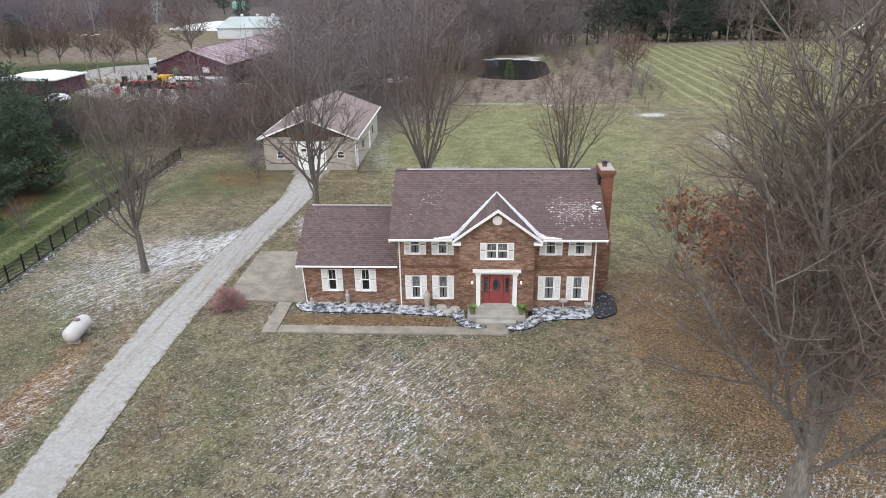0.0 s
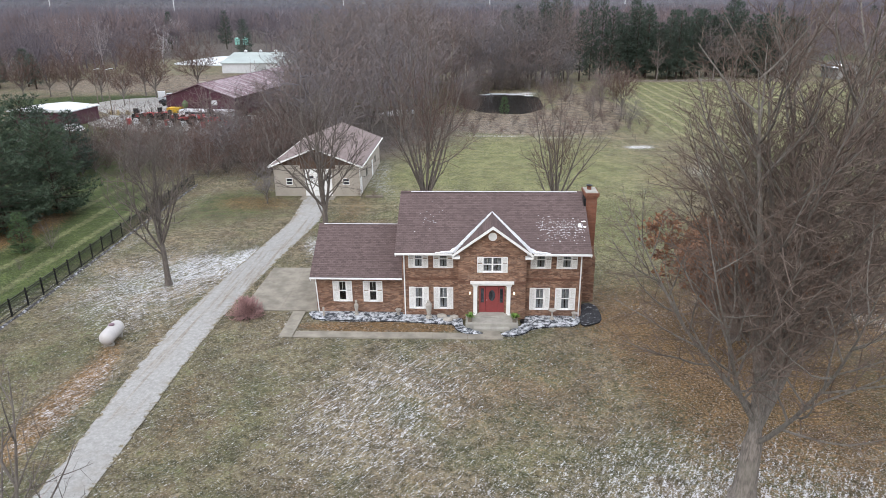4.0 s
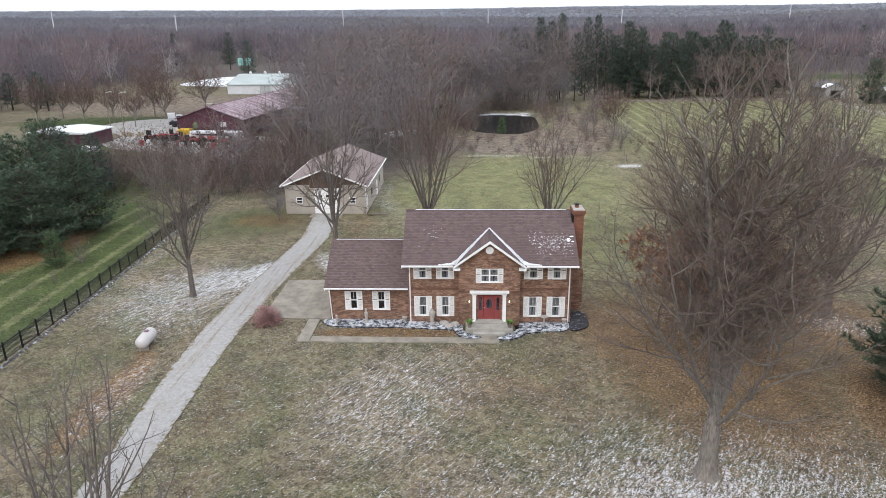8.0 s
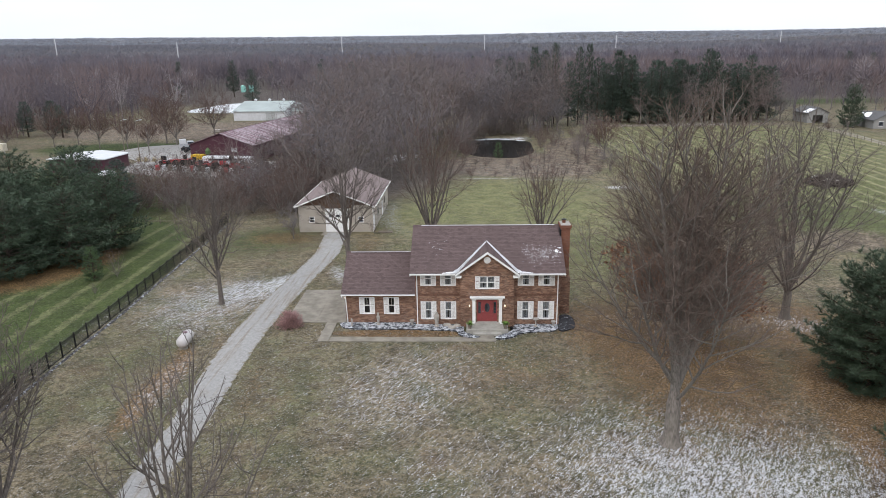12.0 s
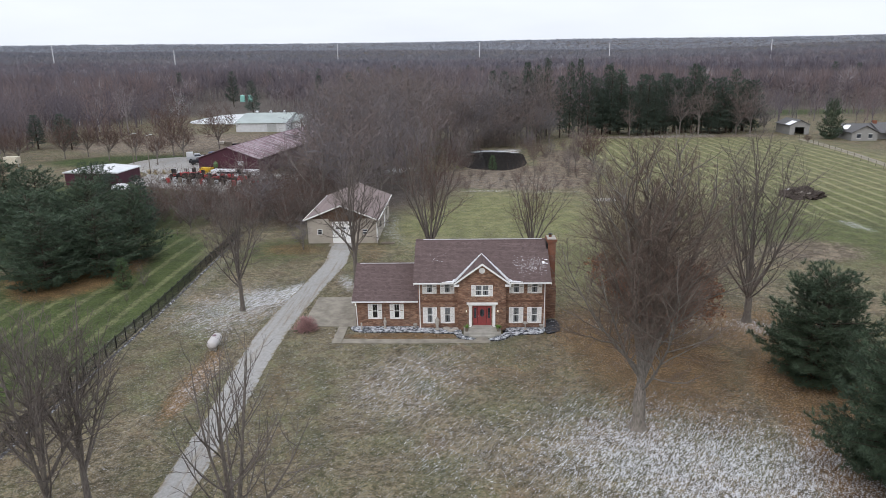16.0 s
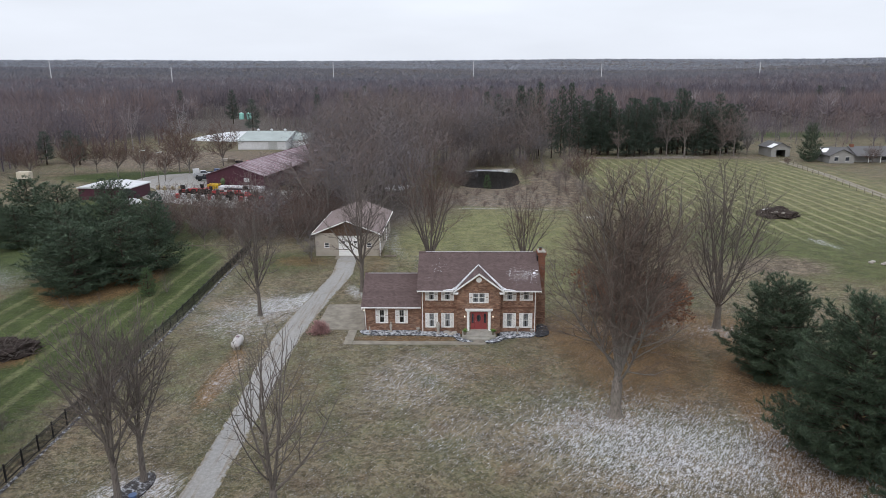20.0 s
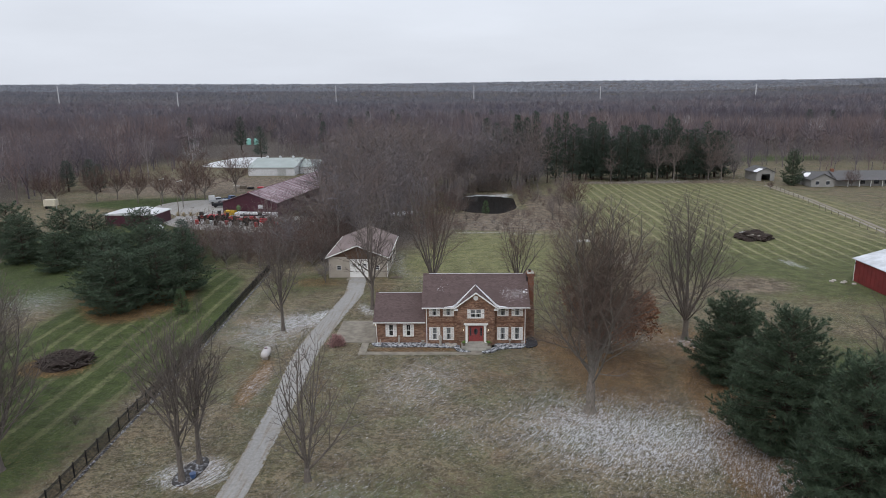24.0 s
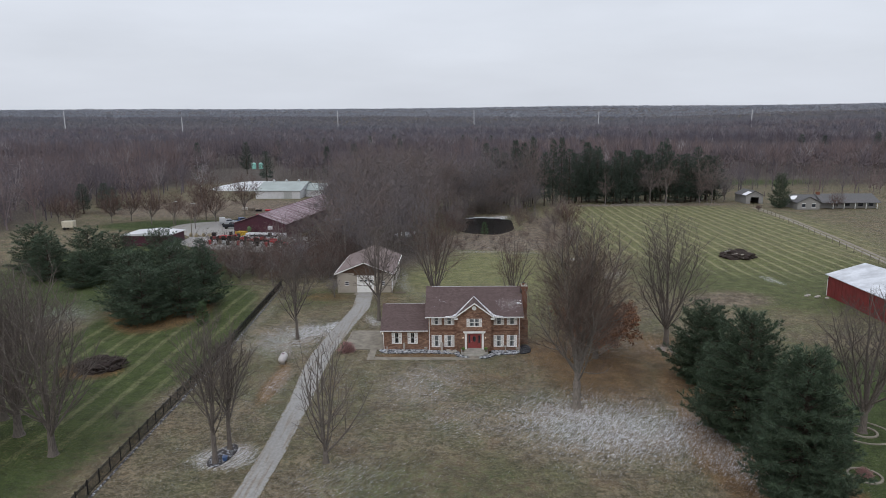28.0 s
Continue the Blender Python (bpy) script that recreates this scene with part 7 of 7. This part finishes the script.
for k in range(20):
    x = -63 + k * 1.35
    y = 84.2 - k * 0.35 + g.uniform(-0.8, 0.8)
    mt = ("galvanised", "machine_red", "white_metal", "wood_grey", "galvanised", "rubber")[k % 6]
    nm = ("grey steel", "red painted", "white plastic", "grey weathered", "dull steel", "black rubber")[k % 6]
    d = empty("drum", x, y, 0.04, g.uniform(0, 90), label=f"{nm} drum standing in the yard", category="drum", group="drums in the yard")
    part("body", lathe([(0.42, 0), (0.45, 0.05), (0.45, 0.45), (0.47, 0.5), (0.45, 0.55), (0.45, 1.05), (0.42, 1.1)], 12), M[mt], d)
    part("lid", lathe([(0.4, 1.1), (0.4, 1.13), (0.05, 1.14)], 12), M[mt], d)
tr = empty("trailer", -47.5, 87.3, 0.05, -8, label="long white trailer parked before the workshop", category="trailer")
part("body", box(-5.5, 5.5, -1.1, 1.1, 0.9, 2.3), M["white_metal"], tr, bevel=0.15)
part("window", box(-4, 3.5, -1.13, -1.101, 1.5, 1.9), M["glass"], tr)
for wx in (-1.2, 0.0, 1.2):
    wheel(tr, wx, -0.9, 0.4, 0.25)
    wheel(tr, wx, 0.9, 0.4, 0.25)
ld = empty("container", -55.5, 91.2, 0.05, -8, label="yellow steel container against the workshop wall", category="container")
part("body", box(-1.4, 1.4, -0.9, 0.9, 0.1, 2.2), M["machine_yellow"], ld, bevel=0.03)
for k in range(8):
    part("rib", box(-1.3 + k * 0.34, -1.2 + k * 0.34, -0.95, -0.903, 0.2, 2.1), M["machine_yellow"], ld)
part("door_handle", rod((-0.1, -0.98, 0.4), (-0.1, -0.98, 1.9), 0.03), M["galvanised"], ld)
um = empty("parasol", -53.2, 91.0, 0.05, label="folded green parasol beside the container", category="parasol")
part("pole", rod((0, 0, 0), (0, 0, 3.4), 0.04), M["galvanised"], um)
part("canopy", lathe([(0.1, 2.0), (0.55, 2.4), (0.6, 3.1), (0.1, 3.7)], 10), M["needle_light"], um)
ct = empty("covered_load", -69.5, 77.5, 0, 20, label="load under a crumpled white tarpaulin", category="load")
bm = bmesh.new()
bmesh.ops.create_grid(bm, x_segments=14, y_segments=10, size=1)
for v in bm.verts:
    v.co = Vector((v.co.x * 2.0, v.co.y * 1.3, 1.1 * (1 - max(abs(v.co.x), abs(v.co.y)) ** 3) + 0.15 * noise.noise(v.co * 4) + 0.03))
bmesh.ops.solidify(bm, geom=bm.faces[:], thickness=0.03)
part("tarpaulin", bm, M["white_metal"], ct)
cr = empty("box_trailer", -114.5, 110, 0, 5, label="cream box trailer at the edge of the woods", category="trailer")
part("body", box(-1.7, 1.7, -1.0, 1.0, 0.8, 2.7), M["cream"], cr, bevel=0.05)
wheel(cr, -0.9, -1.0, 0.45, 0.25)
wheel(cr, -0.9, 1.0, 0.45, 0.25)
part("leg", box(1.3, 1.5, -0.1, 0.1, 0, 0.8), M["galvanised"], cr)
for x, y, h in ((-71.0, 95.5, 9.5), (-83.5, 113, 8.0)):
    t = empty("light_pole", x, y, 0, label="tall slim grey light pole", category="pole")
    part("pole", rod((0, 0, -0.1), (0, 0, h), 0.12, 0.07), M["wood_grey"], t)
    part("arm", rod((0, 0, h - 0.2), (1.2, 0, h + 0.1), 0.04), M["galvanised"], t)
    part("lamp", box(1.0, 1.6, -0.15, 0.15, h, h + 0.14), M["galvanised"], t)
for k in range(9):
    twiggy_bush("bush", -85 + k * 1.9 + (4 if k > 4 else 0), 95.5 + g.uniform(-0.5, 0.5), 1.1, 1.3, 46, M["dry_grass"], "pale dry ornamental grass clump by the shed", 20 + k)
# stacks of timber and stone behind the workshop
for k in range(11):
    o = empty("pallet_stack", -74 + k * 3.1, 150 + g.uniform(-3, 3) + k * 0.6, 0, g.uniform(-15, 15), label="low stack of stone and timber on pallets", category="stack", group="stacks behind the workshop")
    part("pallet", box(-1.1, 1.1, -0.9, 0.9, 0, 0.16), M["wood_grey"], o)
    part("load", box(-1.0, 1.0, -0.8, 0.8, 0.16, g.uniform(0.5, 1.2)), M[("stone_pale", "wood_grey", "mulch", "machine_red")[k % 4]], o, bevel=0.05)

# ---- right side: barn, ranch house, shed ----
barn = empty("barn", label="red barn with a snow-covered white metal roof", category="barn")
BX0, BX1, BY0, BY1, BE, BR = 70.4, 83.4, 9.0, 29.2, 3.85, 5.7
part("wall_side", box(BX0, BX0 + 0.2, BY0, BY1, 0, BE), M["barn_red"], barn)
part("wall_side", box(BX1 - 0.2, BX1, BY0, BY1, 0, BE), M["barn_red"], barn)
bc = (BX0 + BX1) / 2
for y in (BY0, BY1 - 0.2):
    part("wall_end", prism([(BX0 + 0.2, 0), (BX1 - 0.2, 0), (BX1 - 0.2, BE), (bc, BR), (BX0 + 0.2, BE)], y, y + 0.2), M["barn_red"], barn)
for s in (-1, 1):
    e = bc + s * (BX1 - bc + 0.35)
    part("roof", slab((bc, BY0 - 0.35, BR + 0.12), (bc, BY1 + 0.35, BR + 0.12), (e, BY1 + 0.35, BE - 0.02), (e, BY0 - 0.35, BE - 0.02), 0.1), M["barn_roof"] if "barn_roof" in M else M["white_metal"], barn)
    part("corner_board", box(BX0 - 0.02, BX0 + 0.12, (BY0 if s < 0 else BY1 - 0.12) - 0.02, (BY0 if s < 0 else BY1 - 0.12) + 0.14, 0, BE), M["white"], barn)
for k in range(19):
    part("batten", box(BX0 - 0.03, BX0 - 0.002, BY0 + 0.8 + k * 1.05, BY0 + 0.86 + k * 1.05, 0, BE - 0.02), M["barn_red"], barn)
part("wall_lamp", box(BX0 - 0.15, BX0 - 0.002, BY1 - 0.4, BY1 - 0.2, 3.0, 3.2), M["dark_metal"], barn)
for k in range(5):
    bm = bmesh.new()
    bmesh.ops.create_icosphere(bm, subdivisions=2, radius=0.35)
    for v in bm.verts:
        v.co = Vector((v.co.x, v.co.y, v.co.z * 0.5)) * (1 + 0.4 * noise.noise(v.co * 4 + Vector((k, 0, 0))))
    tagged(part("boulder", bm, M["stone_pale"], None, "small pale rock in the grass by the barn", pose(66.5 + k * 0.7, 28.5 - k * 0.4 + (k % 2), 0.08)), category="boulder")

ranch = empty("ranch_house", 121.5, 147, 0, -1.5, label="long low grey ranch house with a white-posted porch", category="house")
part("wall", prism([(0, 0), (8, 0), (8, 2.5), (4, 4.3), (0, 2.5)], 9, 28, axis="x"), M["grey_siding"], ranch)
part("wall", prism([(0, 0), (7.5, 0), (7.5, 2.5), (3.75, 4.4), (0, 2.5)], -3.0, 3.0), M["grey_siding"], ranch)
bpy.data.objects["wall"].name = "wall"
part("wall", box(0, 9, 1.5, 8, 0, 2.5), M["grey_siding"], ranch)
for y0, z0, y1, z1 in ((-2.3, 2.25, 4, 4.75), (4, 4.75, 8.6, 2.4)):
    part("roof", slab((8.7, y0, z0), (28.5, y0, z0), (28.5, y1, z1), (8.7, y1, z1), 0.15), M["shingle_grey"], ranch)
for s in (-1, 1):
    e = 3.75 + s * 4.2
    part("roof", slab((3.75, -3.5, 4.6), (3.75, 5, 4.6), (e, 5, 2.45), (e, -3.5, 2.45), 0.15), M["shingle_grey"], ranch)
part("roof", slab((-0.4, 1.0, 2.9), (9, 1.0, 2.9), (9, 4.2, 4.5), (-0.4, 4.2, 4.5), 0.15), M["shingle_grey"], ranch)
part("roof_snow", slab((-0.3, 1.2, 3.06), (2.5, 1.2, 3.06), (2.5, 3.4, 4.16), (-0.3, 3.4, 4.16), 0.03), M["snow"], ranch)
for k in range(5):
    part("porch_post", box(12.5 + k * 3.7, 12.68 + k * 3.7, -2.0, -1.82, 0, 2.3), M["white"], ranch)
for x in (1.5, 4.9):
    w = empty("window")
    w.parent = ranch
    part("pane", box(x, x + 1.1, -3.06, -3.003, 0.8, 2.0), M["glass"], w)
    part("frame", box(x - 0.1, x + 1.2, -3.05, -3.004, 2.0, 2.12), M["white"], w)
    part("sill", box(x - 0.1, x + 1.2, -3.08, -3.004, 0.7, 0.8), M["white"], w)
for x in (13.5, 17.5, 22.0, 25.5):
    part("window_pane", box(x, x + 1.6, -0.06, -0.003, 0.7, 2.0), M["glass"], ranch)
part("chimney", box(9.2, 10.2, 3.2, 4.2, 3.5, 5.4), M["chimney_brick"], ranch)
fs = empty("field_shed", 110.8, 161, 0, 2, label="small weathered grey shed with an open front", category="shed")
part("wall_left", box(0, 1.7, 0, 0.15, 0, 3.1), M["grey_siding"], fs)
part("wall_right", box(4.8, 6.4, 0, 0.15, 0, 3.1), M["grey_siding"], fs)
part("gable", prism([(0, 3.1), (6.4, 3.1), (3.2, 4.7)], 0, 0.15), M["grey_siding"], fs)
part("lintel", box(1.7, 4.8, 0, 0.15, 2.4, 3.1), M["grey_siding"], fs)
for x in (0, 6.25):
    part("wall_side", box(x, x + 0.15, 0.15, 9, 0, 3.1), M["grey_siding"], fs)
part("wall_back", prism([(0, 0), (6.4, 0), (6.4, 3.1), (3.2, 4.7), (0, 3.1)], 9, 9.15), M["grey_siding"], fs)
for s in (-1, 1):
    e = 3.2 + s * 3.6
    part("roof", slab((3.2, -0.4, 4.85), (3.2, 9.5, 4.85), (e, 9.5, 3.05), (e, -0.4, 3.05), 0.12), M["shingle_grey"], fs)
part("roof_snow", slab((-0.3, -0.3, 3.22), (2.0, -0.3, 4.37), (2.0, 3, 4.37), (-0.3, 3, 3.22), 0.03), M["snow"], fs)
for i, dx in enumerate((-0.75, 0.75)):
    ribbon("road", [(109.5 + dx, 150, 0.5), (107.7 + dx, 120, 0.5), (103.5 + dx, 88, 0.5), (98.8 + dx, 58, 0.5), (92.5 + dx, 25, 0.4), (86 + dx, -10, 0.4)], 0.045, M["rut"], "worn gravel wheel track of a farm lane", "lane", 8, 0.06, i)
ff = empty("fence", label="weathered post and wire field fence", category="fence")
pts = [(111.5, 155), (106.2, 118), (96.9, 55), (90, 18)]
for (a, b), (c, d) in zip(pts, pts[1:]):
    n = int(math.hypot(c - a, d - b) / 4.0)
    for k in range(n):
        x, y = a + (c - a) * k / n, b + (d - b) * k / n
        x1, y1 = a + (c - a) * (k + 1) / n, b + (d - b) * (k + 1) / n
        part("post", rod((x - 1.6, y, -0.1), (x - 1.6, y, 1.3), 0.08, 0.07, 6), M["wood_grey"], ff)
        part("wire", rod((x - 1.6, y, 1.1), (x1 - 1.6, y1, 1.1), 0.012, sides=4), M["galvanised"], ff)
fl_ = empty("fence", label="short wooden posts along the striped field", category="fence")
for k in range(16):
    part("post", rod((31.5 + k * 0.55, 66 + k * 4.5, -0.1), (31.5 + k * 0.55, 66 + k * 4.5, 1.25), 0.08, 0.07, 6), M["wood_grey"], fl_)


def brush_heap(x, y, rx, ry, h, seed, label, snow=True):
    g = random.Random(seed)
    t = empty("brush_pile", x, y, 0, label=label, category="brush pile")
    bm = bmesh.new()
    bmesh.ops.create_icosphere(bm, subdivisions=4, radius=1)
    for v in bm.verts:
        n_ = noise.noise(v.co * 2.3 + Vector((seed, 0, 0))) * 0.4 + noise.noise(v.co * 7) * 0.2
        v.co = Vector((v.co.x * rx, v.co.y * ry, max(-0.05, v.co.z * h))) * (1 + n_ * 1.1)
    part("core", bm, M["brush"], t)
    tb = Tubes()
    for k in range(520):
        a, r = g.uniform(0, math.tau), math.sqrt(g.random())
        p = Vector((rx * r * math.cos(a), ry * r * math.sin(a), h * math.sqrt(max(0, 1 - r * r)) * g.uniform(0.7, 1.0)))
        d = Vector((g.gauss(0, 1), g.gauss(0, 1), g.gauss(0.15, 0.35)))
        q, _ = bend(g, p, d, g.uniform(0.6, 2.0), 3, 0.15, 0)
        tb.path(q, g.uniform(0.02, 0.06), 0.01, 4)
    tagged(tb.ob("stickwork", M["twig"], t), kind="stuff")
    if snow:
        for k in range(9):
            a, r = g.uniform(2, 5), g.uniform(0.5, 1.0)
            bm = bmesh.new()
            bmesh.ops.create_icosphere(bm, subdivisions=2, radius=0.5)
            for v in bm.verts:
                v.co = Vector((v.co.x * 0.9, v.co.y * 0.6, v.co.z * 0.3)) * (1 + 0.9 * noise.noise(v.co * 3 + Vector((k, 1, 0))))
            part("snow_patch", bm, M["snow"] if k % 2 else M["stone_pale"], t, "", pose(rx * r * math.cos(a), ry * r * math.sin(a), h * math.sqrt(max(0.02, 1 - r * r)) * 0.9))
    return t


M["brush"] = plain("brush", (0.045, 0.034, 0.03), 0.95, 0, 0.5, 2.5, 1.0)
brush_heap(68.5, 63.5, 3.5, 3.6, 1.5, 1, "dark heap of brush and earth on the field")
brush_heap(-43.2, -6.2, 3.2, 2.6, 1.1, 2, "low heap of cut branches on the mown grass", False)
# buildings glimpsed through the woods
for x, y, w, l, h, wm, rm, lab in ((13, 292, 8, 8, 3.4, "barn_red", "white_metal", "small red shed with a pale roof among trees"), (101, 462, 16, 10, 4.5, "grey_siding", "shingle_grey", "grey house half hidden by far trees"), (64, 224, 5, 9, 3.4, "white_metal", "white_metal", "white trailer home behind the spruces"), (77, 216, 6, 5, 3, "teal", "white_metal", "pale blue shed behind the spruces"), (-20, 720, 14, 10, 5, "white_metal", "white_metal", "white house far off in the woods"), (310, 300, 9, 8, 4, "white_metal", "shingle_grey", "white farmhouse at the edge of the far field"), (-205, 640, 14, 9, 5, "white_metal", "shingle_grey", "pale house far off in the woods")):
    z = float(rise(np.array(float(x)), np.array(float(y))))
    t = empty("far_house", x, y, z, R.uniform(-15, 15), label=lab, category="house")
    part("wall", prism([(0, -0.3), (w, -0.3), (w, h * 0.7), (w / 2, h), (0, h * 0.7)], 0, l), M[wm], t)
    for s in (-1, 1):
        e = w / 2 + s * (w / 2 + 0.4)
        part("roof", slab((w / 2, -0.4, h + 0.15), (w / 2, l + 0.4, h + 0.15), (e, l + 0.4, h * 0.7), (e, -0.4, h * 0.7), 0.12), M[rm], t)
    part("window", box(w * 0.2, w * 0.4, -0.04, -0.003, h * 0.25, h * 0.5), M["glass"], t)
    part("window", box(w * 0.6, w * 0.8, -0.04, -0.003, h * 0.25, h * 0.5), M["glass"], t)
# slender masts on the horizon
for x, y, top in ((-697, 1110, 52), (-447, 1014, 39), (-260, 1400, 52), (40, 1500, 52), (315, 1434, 46), (520, 1125, 43)):
    z = float(rise(np.array(float(x)), np.array(float(y))))
    t = empty("mast", x, y, z, label="slender pale steel mast on the horizon", category="mast", group="masts")
    part("pole", rod((0, 0, 0), (0, 0, top - z + 2), 0.9, 0.6, 8), M["white_metal"], t)
    for k in range(3):
        part("crossarm", box(-3 + k * 0.4, 3 - k * 0.4, -0.2, 0.2, top - z - 1 - k * 5, top - z - 0.6 - k * 5), M["white_metal"], t)

for src in (*kinds, *shrubs, *orchard):
    if src.name not in used:
        for o in (*src.children, src):
            bpy.data.objects.remove(o)
